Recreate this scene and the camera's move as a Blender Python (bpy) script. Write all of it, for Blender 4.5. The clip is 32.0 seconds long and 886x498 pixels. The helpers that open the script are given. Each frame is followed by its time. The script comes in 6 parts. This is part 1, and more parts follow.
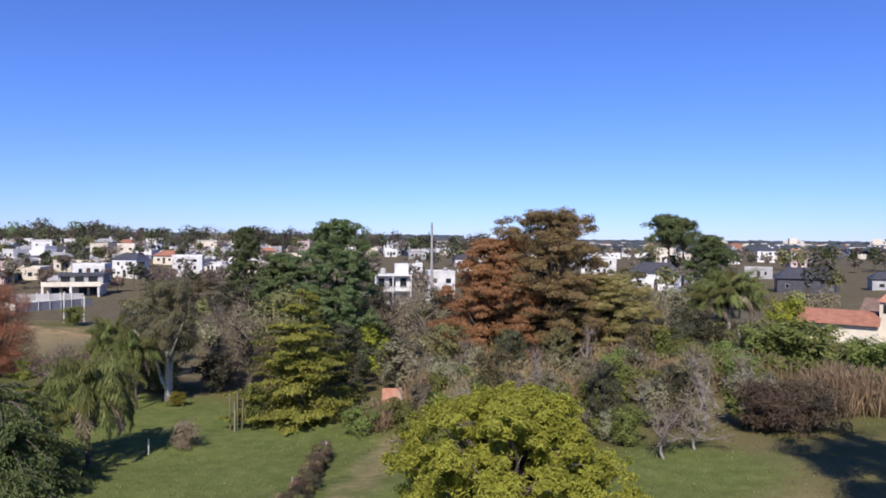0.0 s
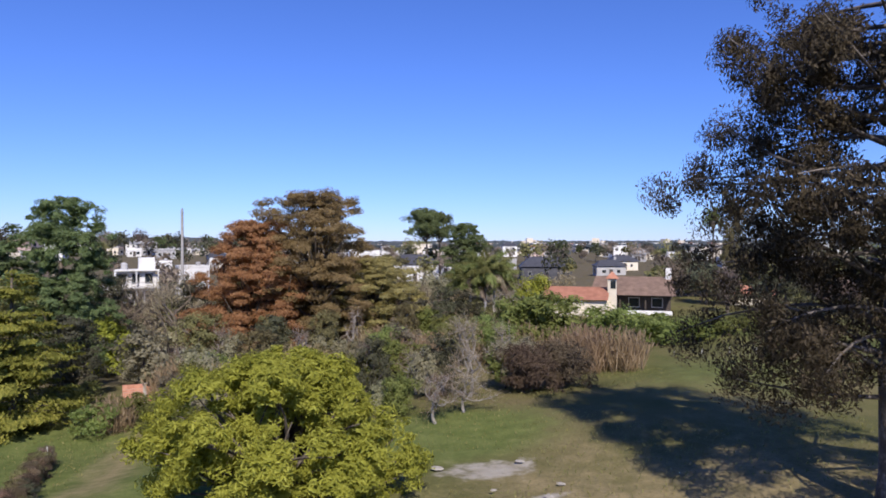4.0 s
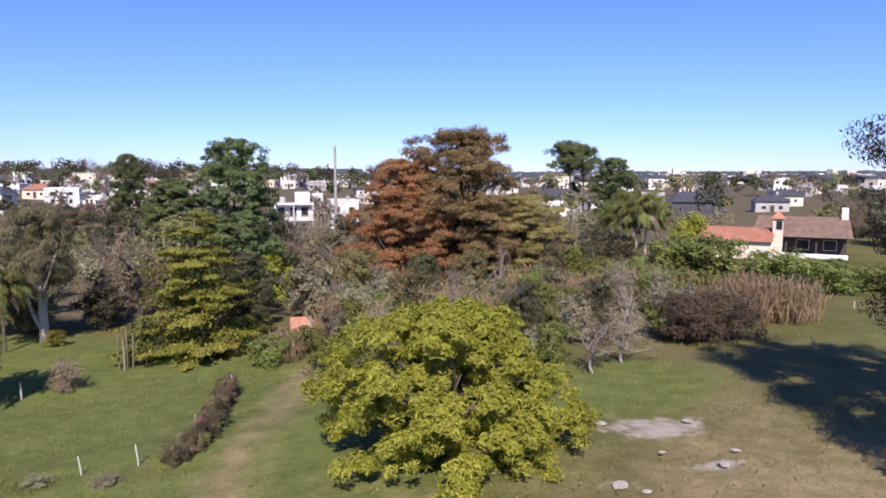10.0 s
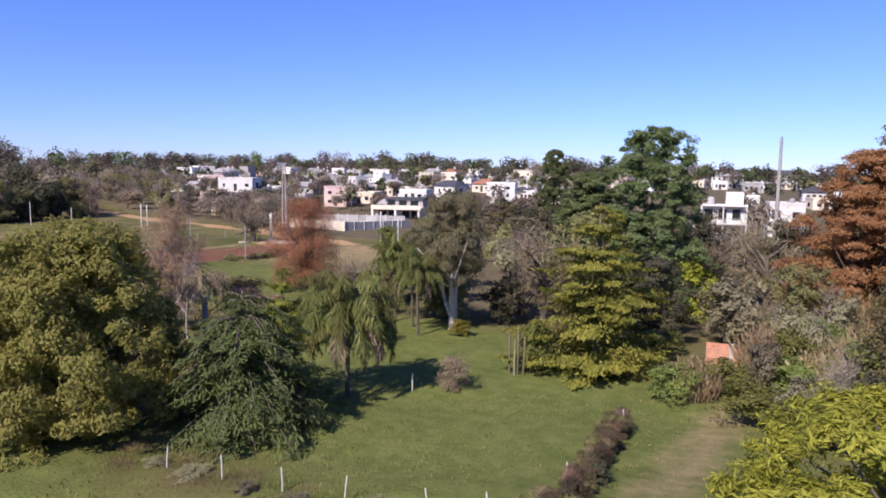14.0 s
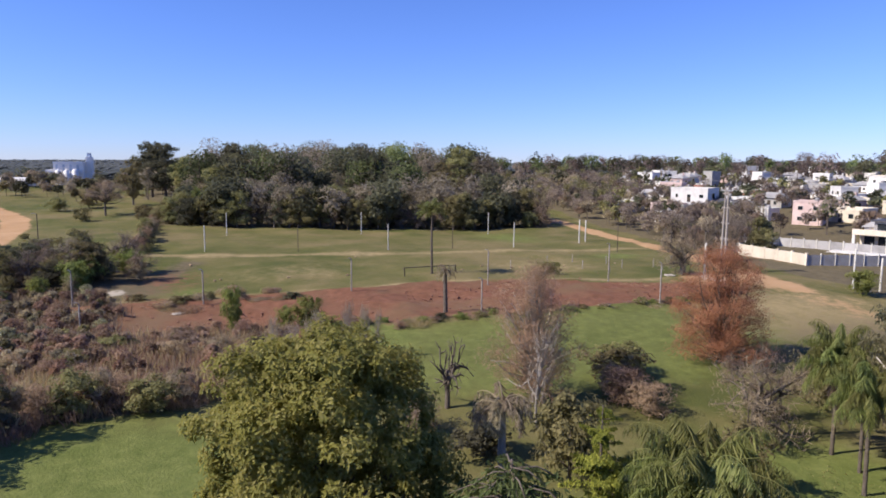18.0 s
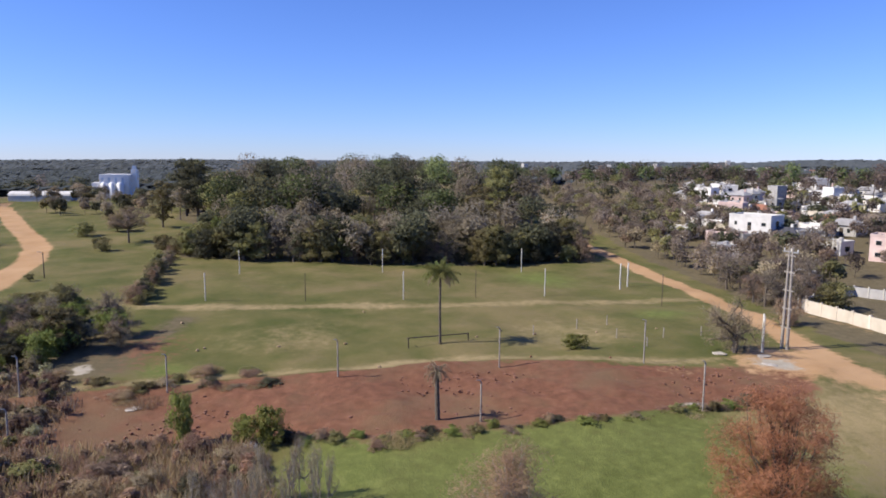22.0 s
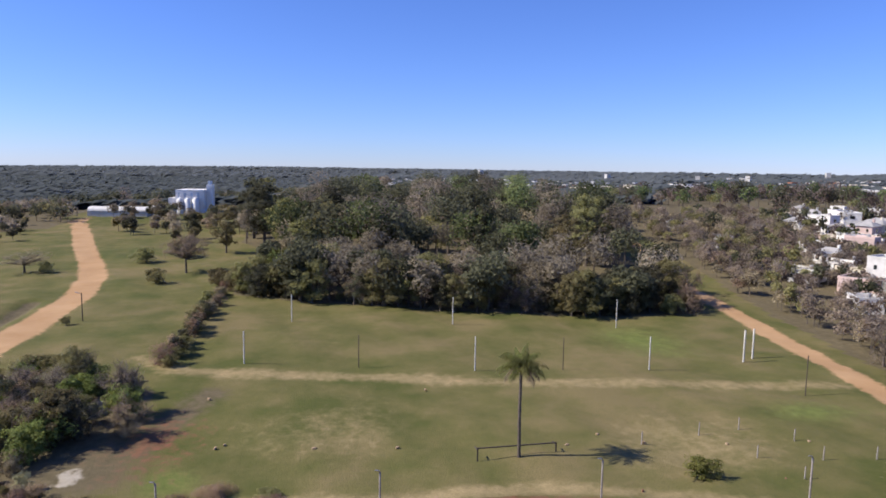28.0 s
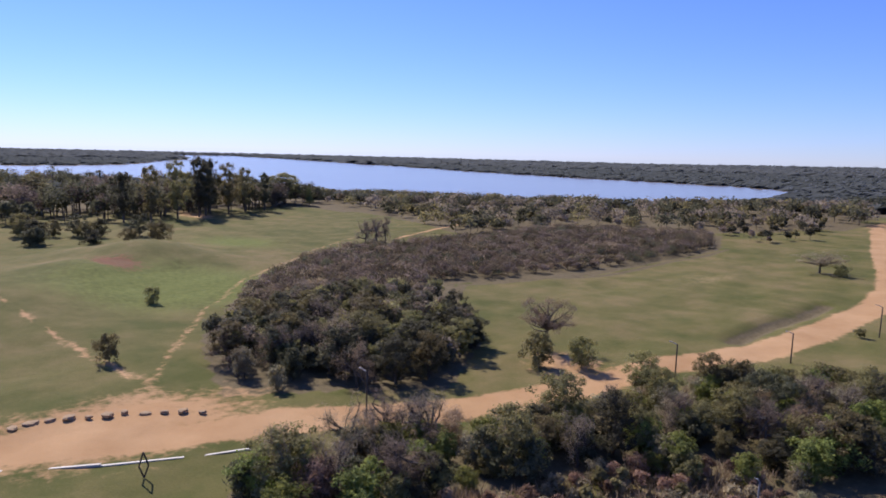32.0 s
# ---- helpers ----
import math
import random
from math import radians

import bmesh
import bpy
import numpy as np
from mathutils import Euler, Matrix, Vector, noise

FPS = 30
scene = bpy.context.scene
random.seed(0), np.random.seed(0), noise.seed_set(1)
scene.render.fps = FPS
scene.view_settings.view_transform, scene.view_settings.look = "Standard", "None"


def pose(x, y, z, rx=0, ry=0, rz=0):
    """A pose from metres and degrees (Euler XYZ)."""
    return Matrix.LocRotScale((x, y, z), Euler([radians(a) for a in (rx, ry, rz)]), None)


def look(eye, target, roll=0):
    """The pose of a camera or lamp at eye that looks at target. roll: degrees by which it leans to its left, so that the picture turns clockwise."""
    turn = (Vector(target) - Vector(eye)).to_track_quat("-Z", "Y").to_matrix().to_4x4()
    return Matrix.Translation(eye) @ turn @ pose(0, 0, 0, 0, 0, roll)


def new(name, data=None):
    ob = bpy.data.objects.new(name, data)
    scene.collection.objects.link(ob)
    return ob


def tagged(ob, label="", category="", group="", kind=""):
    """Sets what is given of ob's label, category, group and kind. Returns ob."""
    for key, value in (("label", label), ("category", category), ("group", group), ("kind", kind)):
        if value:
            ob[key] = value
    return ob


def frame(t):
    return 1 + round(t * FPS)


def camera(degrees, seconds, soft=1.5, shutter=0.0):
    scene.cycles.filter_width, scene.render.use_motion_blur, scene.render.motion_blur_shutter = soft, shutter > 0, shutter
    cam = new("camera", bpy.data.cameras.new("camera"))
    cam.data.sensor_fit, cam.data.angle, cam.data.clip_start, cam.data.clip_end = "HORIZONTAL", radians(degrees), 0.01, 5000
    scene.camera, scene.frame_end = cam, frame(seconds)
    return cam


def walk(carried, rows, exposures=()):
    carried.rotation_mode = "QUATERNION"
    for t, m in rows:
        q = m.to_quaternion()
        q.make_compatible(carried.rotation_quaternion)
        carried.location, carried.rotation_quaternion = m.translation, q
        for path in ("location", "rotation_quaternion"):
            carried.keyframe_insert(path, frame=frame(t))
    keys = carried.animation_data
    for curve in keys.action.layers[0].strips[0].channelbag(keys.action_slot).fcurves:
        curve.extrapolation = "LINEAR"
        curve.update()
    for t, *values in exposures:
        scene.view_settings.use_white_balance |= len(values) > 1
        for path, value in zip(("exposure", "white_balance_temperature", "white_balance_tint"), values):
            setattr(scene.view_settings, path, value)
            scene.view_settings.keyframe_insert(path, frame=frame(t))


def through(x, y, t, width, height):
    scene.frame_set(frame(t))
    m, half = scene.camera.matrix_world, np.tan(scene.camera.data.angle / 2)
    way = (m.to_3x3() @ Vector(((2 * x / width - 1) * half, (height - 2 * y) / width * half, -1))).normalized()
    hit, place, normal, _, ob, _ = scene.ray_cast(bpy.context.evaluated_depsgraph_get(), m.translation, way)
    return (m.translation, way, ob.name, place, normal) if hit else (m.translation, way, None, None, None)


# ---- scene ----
# ---------------------------------------------------------------- camera
cam = camera(66.0, 32.0, soft=1.75)
PATH = [
    (0, 0.17, 1.28, 15.91, 1.89, -0.78, 0.43),
    (0.5, 0.21, 1.49, 15.57, 1.51, -0.82, 0.52),
    (1, 0.30, 1.63, 15.12, 0.53, -0.78, 0.39),
    (1.5, 0.30, 1.67, 14.55, -4.14, -0.72, 0.28),
    (2, 0.23, 2.46, 14.01, -3.71, -0.73, 0.13),
    (2.5, 0.43, 3.64, 13.56, -4.12, -0.67, 0.05),
    (3, 0.50, 4.13, 13.39, -11.34, -0.60, -0.13),
    (3.5, 0.35, 3.97, 13.45, -18.55, -0.60, -0.11),
    (5.5, -0.46, 4.48, 14.01, -11.88, -0.55, 0.05),
    (6, -0.52, 4.66, 14.05, -9.21, -4.34, 0.14),
    (6.5, -0.67, 4.65, 14.29, -7.91, -6.39, 0.25),
    (7, -0.70, 4.87, 14.29, -7.29, -6.37, 0.21),
    (7.5, -0.71, 5.01, 14.28, -8.08, -6.31, 0.20),
    (8, -0.69, 4.93, 14.32, -13.70, -6.31, -0.09),
    (8.5, -0.67, 4.79, 14.31, -20.46, -6.27, -0.37),
    (9, -0.70, 4.89, 14.28, -23.57, -6.27, -0.61),
    (9.5, -0.75, 4.97, 14.40, -19.43, -6.31, -0.58),
    (10, -0.90, 4.99, 14.44, -6.56, -6.31, -0.12),
    (10.5, -0.64, 5.35, 14.37, 8.37, -6.37, 0.17),
    (11, -0.58, 5.71, 14.30, 19.77, -6.49, 0.52),
    (11.5, -0.47, 5.97, 14.27, 19.78, -6.50, 0.44),
    (12, -0.55, 6.65, 14.28, 16.38, -6.46, 0.34),
    (12.5, -0.80, 7.99, 14.17, 13.97, -6.39, 0.27),
    (13, -1.13, 9.70, 14.11, 13.24, -6.43, 0.24),
    (13.5, -1.40, 11.80, 13.91, 19.29, -6.41, 0.43),
    (14, -1.72, 13.87, 13.77, 28.11, -6.45, 0.69),
    (14.5, -1.91, 15.84, 13.75, 41.34, -6.65, 1.01),
    (16.5, -4.37, 22.08, 15.27, 54.66, -7.07, 0.30),
    (17, -5.27, 23.89, 15.86, 57.85, -7.01, 0.51),
    (17.5, -6.17, 25.58, 16.56, 61.81, -7.05, 0.66),
    (18, -7.10, 27.21, 17.36, 66.35, -7.12, 0.54),
    (18.5, -8.19, 28.80, 18.25, 66.50, -7.18, 0.57),
    (19, -9.21, 30.17, 19.20, 66.81, -7.23, 0.56),
    (19.5, -10.31, 31.44, 19.96, 67.19, -7.14, 0.63),
    (20, -11.47, 32.69, 20.85, 67.80, -7.18, 0.55),
    (20.5, -12.70, 33.91, 21.79, 68.60, -7.26, 0.49),
    (21, -14.05, 35.19, 22.69, 69.53, -7.30, 0.43),
    (21.5, -15.50, 36.37, 23.60, 70.49, -7.37, 0.33),
    (22, -17.04, 37.50, 24.41, 71.05, -7.36, 0.42),
    (22.5, -18.68, 38.64, 25.07, 71.45, -7.26, 0.42),
    (23, -20.40, 39.76, 25.65, 71.74, -7.18, 0.47),
    (23.5, -22.16, 40.96, 26.59, 72.05, -7.41, 0.24),
    (24, -24.01, 42.00, 27.05, 72.17, -7.34, 0.27),
    (24.5, -26.03, 43.09, 27.51, 72.27, -7.33, 0.21),
    (25, -28.15, 44.02, 27.95, 72.77, -7.28, 0.30),
    (25.5, -30.35, 44.86, 28.16, 77.58, -7.16, 0.62),
    (26, -32.42, 45.48, 28.57, 82.36, -7.20, 0.85),
    (26.5, -33.84, 46.42, 28.71, 84.59, -7.16, 0.69),
    (28.5, -36.05, 42.68, 29.07, 76.39, -6.68, 0.97),
    (29, -36.29, 42.63, 29.19, 78.58, -6.70, 0.84),
    (29.5, -37.58, 42.17, 29.44, 89.68, -7.14, 1.11),
    (30, -39.00, 41.34, 29.19, 102.76, -7.42, 1.56),
    (30.5, -39.85, 40.68, 28.84, 116.42, -7.68, 1.61),
    (31, -40.56, 40.07, 28.68, 127.07, -7.90, 1.44),
    (31.5, -41.05, 39.36, 28.56, 133.29, -7.97, 1.50),
    (32, -41.57, 38.60, 28.51, 137.92, -7.99, 1.47),
]


def aim(x, y, z, yaw, pitch, roll):
    a, p = radians(yaw), radians(pitch)
    ahead = (-math.sin(a) * math.cos(p), math.cos(a) * math.cos(p), math.sin(p))
    return look((x, y, z), (x + ahead[0], y + ahead[1], z + ahead[2]), roll)


EXPOSURES = [(0.0, 0.26, 6100, 14.0), (3.5, 0.26, 6100, 14.0), (6.0, 0.32, 6300, 17.0), (8.5, 0.42, 6300, 19.7), (10.0, 0.54, 6300, 20.7), (12.0, 0.46, 6300, 22.0), (16.5, 0.54, 6500, 16.0), (22.0, 0.48, 6500, 11.0), (29.0, 0.45, 6500, 12.0), (32.0, 0.37, 6500, 18.0)]
walk(cam, [(t, aim(x, y, z, yaw, pitch, roll)) for t, x, y, z, yaw, pitch, roll in PATH], EXPOSURES)

# ---------------------------------------------------------------- sky and sun
SUN_FROM = Vector((-0.12, -0.99, 0.0)).normalized()
SUN_UP = radians(41)
world = bpy.data.worlds.new("sky")
scene.world = world
world.use_nodes = True
wn = world.node_tree
wbg = wn.nodes["Background"]
sky = wn.nodes.new("ShaderNodeTexSky")
sky.sky_type = "NISHITA"
sky.sun_disc = False
sky.sun_elevation = SUN_UP
sky.sun_rotation = math.atan2(SUN_FROM.x, SUN_FROM.y)
sky.altitude = 60
sky.air_density, sky.dust_density, sky.ozone_density = 1.0, 0.0, 6.0
tint = wn.nodes.new("ShaderNodeMix")
tint.data_type, tint.blend_type = "RGBA", "MULTIPLY"
tint.inputs[0].default_value = 1.0
tint.inputs[7].default_value = (0.80, 0.95, 1.55, 1)
wn.links.new(sky.outputs[0], tint.inputs[6])
wn.links.new(tint.outputs[2], wbg.inputs[0])
wbg.inputs[1].default_value = 0.079
sun_data = bpy.data.lights.new("sun", "SUN")
sun_data.energy, sun_data.angle, sun_data.color = 5.0, radians(0.55), (1.0, 0.92, 0.79)
sun = new("sun", sun_data)
sd = SUN_FROM * math.cos(SUN_UP) + Vector((0, 0, math.sin(SUN_UP)))
sun.matrix_world = look(sd * 300, (0, 0, 0))

# ---------------------------------------------------------------- materials
MATS = {}


def nodes(name):
    m = bpy.data.materials.new(name)
    m.use_nodes = True
    t = m.node_tree
    b = t.nodes["Principled BSDF"]
    MATS[name] = m
    return m, t, b


def ramp(t, fac, *stops):
    r = t.nodes.new("ShaderNodeValToRGB")
    e = r.color_ramp.elements
    while len(e) < len(stops):
        e.new(0.5)
    for k, (p, c) in zip(e, stops):
        k.position, k.color = p, (*c, 1)
    t.links.new(fac, r.inputs[0])
    return r.outputs[0]


def noise_tex(t, scale, detail=4.0, rough=0.55, coord="Object", dist=0.0):
    c = t.nodes.new("ShaderNodeTexCoord")
    n = t.nodes.new("ShaderNodeTexNoise")
    n.inputs["Scale"].default_value, n.inputs["Detail"].default_value = scale, detail
    n.inputs["Roughness"].default_value, n.inputs["Distortion"].default_value = rough, dist
    t.links.new(c.outputs[coord], n.inputs["Vector"])
    return n.outputs["Fac"]


def mix(t, fac, a, b, how="MIX"):
    m = t.nodes.new("ShaderNodeMix")
    m.data_type, m.blend_type = "RGBA", how
    if isinstance(fac, float):
        m.inputs[0].default_value = fac
    else:
        t.links.new(fac, m.inputs[0])
    for s, v in ((6, a), (7, b)):
        if isinstance(v, tuple):
            m.inputs[s].default_value = (*v, 1)
        else:
            t.links.new(v, m.inputs[s])
    return m.outputs[2]


def calc(t, op, a, b=0.0, c=0.0):
    m = t.nodes.new("ShaderNodeMath")
    m.operation = op
    for s, v in enumerate((a, b, c)):
        if isinstance(v, (int, float)):
            m.inputs[s].default_value = v
        else:
            t.links.new(v, m.inputs[s])
    return m.outputs[0]


def step(t, v, lo, hi):
    m = t.nodes.new("ShaderNodeMapRange")
    m.interpolation_type = "SMOOTHSTEP"
    t.links.new(v, m.inputs[0])
    m.inputs[1].default_value, m.inputs[2].default_value = lo, hi
    return m.outputs[0]


def bump(t, b, height, strength, dist):
    n = t.nodes.new("ShaderNodeBump")
    n.inputs["Strength"].default_value, n.inputs["Distance"].default_value = strength, dist
    t.links.new(height, n.inputs["Height"])
    t.links.new(n.outputs[0], b.inputs["Normal"])


def leaf_mat(name, dark, mid, light, through=0.35, rough=0.6):
    """Foliage: each leaf spray has its own shade, each plant its own tint; some light passes through."""
    m, t, b = nodes(name)
    g = t.nodes.new("ShaderNodeNewGeometry")
    o = t.nodes.new("ShaderNodeObjectInfo")
    n = noise_tex(t, 0.45, 4.0)
    f = calc(t, "ADD", calc(t, "MULTIPLY", g.outputs["Random Per Island"], 0.40), calc(t, "MULTIPLY", n, 0.60))
    dark = tuple(0.65 * p + 0.35 * q for p, q in zip(dark, mid))
    col = ramp(t, f, (0.22, dark), (0.48, mid), (0.80, light))
    hsv = t.nodes.new("ShaderNodeHueSaturation")
    t.links.new(col, hsv.inputs["Color"])
    tr_ = t.nodes.new("ShaderNodeAttribute")
    tr_.attribute_name = "tree_tone"
    t.links.new(calc(t, "ADD", calc(t, "MULTIPLY_ADD", o.outputs["Random"], 0.5, 0.75), tr_.outputs["Fac"]), hsv.inputs["Value"])
    t.links.new(calc(t, "MULTIPLY_ADD", o.outputs["Random"], 0.05, 0.475), hsv.inputs["Hue"])
    t.links.new(hsv.outputs[0], b.inputs["Base Color"])
    b.inputs["Roughness"].default_value = rough
    b.inputs["Specular IOR Level"].default_value = 0.12
    tr = t.nodes.new("ShaderNodeBsdfTranslucent")
    t.links.new(hsv.outputs[0], tr.inputs["Color"])
    ms = t.nodes.new("ShaderNodeMixShader")
    ms.inputs[0].default_value = through
    t.links.new(b.outputs[0], ms.inputs[1])
    t.links.new(tr.outputs[0], ms.inputs[2])
    t.links.new(ms.outputs[0], t.nodes["Material Output"].inputs["Surface"])
    return m


def rough_mat(name, a, b_, c=None, scale=3.0, fine=30.0, rough=0.85, bumpy=0.3, dist=0.02, metal=0.0, island=False):
    """Wood, plaster, soil, stone: broad stains and fine grain."""
    m, t, b = nodes(name)
    n1, n2 = noise_tex(t, scale, 5.0), noise_tex(t, fine, 3.0)
    f = calc(t, "ADD", calc(t, "MULTIPLY", n1, 0.6), calc(t, "MULTIPLY", n2, 0.4))
    col = ramp(t, f, (0.3, a), (0.5, b_), (0.72, c or b_))
    if island:
        o = t.nodes.new("ShaderNodeObjectInfo")
        h = t.nodes.new("ShaderNodeHueSaturation")
        t.links.new(col, h.inputs["Color"])
        t.links.new(calc(t, "MULTIPLY_ADD", o.outputs["Random"], 0.4, 0.8), h.inputs["Value"])
        col = h.outputs[0]
    t.links.new(col, b.inputs["Base Color"])
    b.inputs["Roughness"].default_value, b.inputs["Metallic"].default_value = rough, metal
    bump(t, b, f, bumpy, dist)
    return m


leaf_mat("yellow_green_leaf", (0.14, 0.138, 0.022), (0.30, 0.282, 0.046), (0.47, 0.43, 0.088), 0.5)
leaf_mat("eucalyptus_leaf", (0.046, 0.041, 0.024), (0.105, 0.090, 0.050), (0.20, 0.165, 0.095), 0.4)
leaf_mat("eucalyptus_pale_leaf", (0.15, 0.15, 0.075), (0.30, 0.29, 0.15), (0.44, 0.42, 0.23), 0.5)
leaf_mat("rust_leaf", (0.20, 0.10, 0.048), (0.36, 0.185, 0.086), (0.50, 0.29, 0.15), 0.5)
leaf_mat("olive_brown_leaf", (0.17, 0.132, 0.058), (0.305, 0.238, 0.102), (0.43, 0.34, 0.155), 0.48)
leaf_mat("conifer_yellow_leaf", (0.08, 0.095, 0.022), (0.215, 0.235, 0.045), (0.45, 0.44, 0.085), 0.42)
leaf_mat("pine_leaf", (0.08, 0.115, 0.046), (0.155, 0.20, 0.080), (0.26, 0.31, 0.135), 0.48)
leaf_mat("deodar_leaf", (0.062, 0.088, 0.032), (0.122, 0.155, 0.056), (0.21, 0.245, 0.092), 0.45)
leaf_mat("broad_leaf", (0.17, 0.20, 0.045), (0.35, 0.37, 0.095), (0.50, 0.49, 0.16), 0.5)
leaf_mat("scrub_leaf", (0.12, 0.114, 0.052), (0.215, 0.196, 0.088), (0.33, 0.29, 0.14), 0.48)
leaf_mat("green_bush_leaf", (0.105, 0.13, 0.038), (0.21, 0.235, 0.068), (0.33, 0.345, 0.11), 0.5)
leaf_mat("grey_shrub_leaf", (0.18, 0.172, 0.105), (0.31, 0.288, 0.182), (0.43, 0.39, 0.26), 0.48)
leaf_mat("palm_leaf", (0.085, 0.1, 0.03), (0.2, 0.22, 0.07), (0.38, 0.37, 0.145), 0.45)
leaf_mat("dry_palm_leaf", (0.130, 0.100, 0.060), (0.250, 0.200, 0.130), (0.400, 0.340, 0.240), 0.2)
leaf_mat("reed_leaf", (0.18, 0.128, 0.072), (0.32, 0.235, 0.138), (0.46, 0.36, 0.225), 0.4)
leaf_mat("red_twig", (0.22, 0.096, 0.055), (0.37, 0.165, 0.095), (0.48, 0.245, 0.155), 0.48)
leaf_mat("faded_red_twig", (0.16, 0.088, 0.062), (0.27, 0.155, 0.112), (0.37, 0.235, 0.175), 0.42)
leaf_mat("brown_twig", (0.19, 0.126, 0.082), (0.335, 0.232, 0.155), (0.45, 0.335, 0.235), 0.45)
leaf_mat("bare_twig", (0.16, 0.122, 0.08), (0.28, 0.216, 0.146), (0.4, 0.32, 0.225), 0.38)
leaf_mat("violet_twig", (0.135, 0.108, 0.082), (0.235, 0.188, 0.145), (0.325, 0.265, 0.208), 0.42)
leaf_mat("dark_twig", (0.070, 0.050, 0.034), (0.125, 0.092, 0.062), (0.19, 0.145, 0.10), 0.3)
leaf_mat("wood_leaf", (0.058, 0.059, 0.037), (0.1, 0.099, 0.059), (0.152, 0.146, 0.09), 0.45)
# distant foliage: the blue-grey base colour carries the haze of the air
leaf_mat("hazy_far_leaf", (0.074, 0.088, 0.094), (0.098, 0.113, 0.118), (0.122, 0.136, 0.138), 0.45)
leaf_mat("grass_blade", (0.11, 0.13, 0.036), (0.19, 0.18, 0.065), (0.30, 0.25, 0.11), 0.3)
rough_mat("bark", (0.045, 0.035, 0.028), (0.10, 0.08, 0.062), (0.17, 0.14, 0.11), 4, 25, 0.9, 0.6, 0.05)
rough_mat("pale_bark", (0.26, 0.22, 0.18), (0.52, 0.47, 0.41), (0.70, 0.66, 0.60), 2.5, 14, 0.8, 0.4, 0.04)
rough_mat("euc_bark", (0.04, 0.033, 0.027), (0.11, 0.09, 0.075), (0.34, 0.29, 0.25), 1.6, 9, 0.85, 0.6, 0.06)
rough_mat("grey_wood", (0.16, 0.14, 0.12), (0.28, 0.25, 0.22), (0.40, 0.37, 0.33), 5, 40, 0.85, 0.3, 0.01)
rough_mat("white_post", (0.34, 0.32, 0.28), (0.50, 0.48, 0.43), (0.64, 0.62, 0.57), 4, 30, 0.7, 0.2, 0.01)
rough_mat("concrete", (0.22, 0.21, 0.19), (0.33, 0.31, 0.29), (0.42, 0.40, 0.37), 2, 25, 0.85, 0.2, 0.01)
rough_mat("white_plaster", (0.46, 0.45, 0.42), (0.64, 0.62, 0.59), (0.74, 0.73, 0.70), 0.6, 9, 0.8, 0.1, 0.01, island=True)
rough_mat("cream_plaster", (0.46, 0.40, 0.31), (0.60, 0.53, 0.42), (0.70, 0.63, 0.52), 0.6, 9, 0.8, 0.1, 0.01, island=True)
rough_mat("pink_plaster", (0.42, 0.30, 0.27), (0.56, 0.42, 0.38), (0.66, 0.53, 0.48), 0.6, 9, 0.8, 0.1, 0.01, island=True)
rough_mat("grey_plaster", (0.22, 0.21, 0.21), (0.33, 0.32, 0.31), (0.42, 0.41, 0.40), 0.6, 9, 0.85, 0.1, 0.01, island=True)
rough_mat("blue_panel", (0.66, 0.64, 0.61), (0.75, 0.73, 0.70), (0.80, 0.79, 0.76), 0.3, 6, 0.6, 0.05, 0.01)
rough_mat("deep_blue_panel", (0.30, 0.36, 0.45), (0.38, 0.45, 0.55), (0.44, 0.52, 0.62), 0.3, 6, 0.6, 0.05, 0.01)
rough_mat("clay_tile", (0.19, 0.085, 0.05), (0.33, 0.14, 0.085), (0.44, 0.22, 0.14), 1.2, 12, 0.85, 0.3, 0.02, island=True)
rough_mat("brown_tile", (0.10, 0.065, 0.045), (0.185, 0.12, 0.085), (0.27, 0.18, 0.13), 1.2, 12, 0.85, 0.3, 0.02)
rough_mat("dark_roof", (0.028, 0.028, 0.034), (0.055, 0.055, 0.065), (0.09, 0.09, 0.10), 1.5, 14, 0.7, 0.2, 0.02)
rough_mat("grey_roof", (0.20, 0.20, 0.20), (0.32, 0.31, 0.30), (0.42, 0.41, 0.39), 0.8, 9, 0.8, 0.2, 0.02, island=True)
rough_mat("red_brick", (0.24, 0.10, 0.06), (0.42, 0.19, 0.12), (0.52, 0.27, 0.18), 3, 30, 0.9, 0.3, 0.01, island=True)
rough_mat("mortar", (0.30, 0.27, 0.24), (0.40, 0.37, 0.33), None, 4, 40, 0.95, 0.3, 0.01)
rough_mat("steel", (0.22, 0.22, 0.22), (0.36, 0.36, 0.35), (0.46, 0.46, 0.44), 3, 30, 0.5, 0.1, 0.005, 0.6)
rough_mat("dark_wood", (0.03, 0.022, 0.016), (0.06, 0.045, 0.033), (0.10, 0.078, 0.06), 4, 40, 0.8, 0.2, 0.01)
rough_mat("red_soil", (0.11, 0.05, 0.030), (0.19, 0.088, 0.055), (0.28, 0.145, 0.09), 1.0, 8, 0.95, 0.7, 0.08)
rough_mat("tan_soil", (0.22, 0.15, 0.085), (0.33, 0.235, 0.14), (0.42, 0.32, 0.21), 1.0, 8, 0.95, 0.5, 0.06)
rough_mat("pale_stone", (0.26, 0.23, 0.19), (0.38, 0.34, 0.29), (0.50, 0.46, 0.40), 3, 20, 0.9, 0.5, 0.03)
m, t, b = nodes("window_glass")
b.inputs["Base Color"].default_value = (0.02, 0.025, 0.03, 1)
b.inputs["Roughness"].default_value, b.inputs["Specular IOR Level"].default_value = 0.08, 0.6
m, t, b = nodes("river_water")
b.inputs["Base Color"].default_value = (0.20, 0.165, 0.13, 1)
b.inputs["Roughness"].default_value, b.inputs["IOR"].default_value = 0.18, 1.333
wv = noise_tex(t, 0.06, 6.0, 0.6)
bump(t, b, wv, 0.06, 0.4)


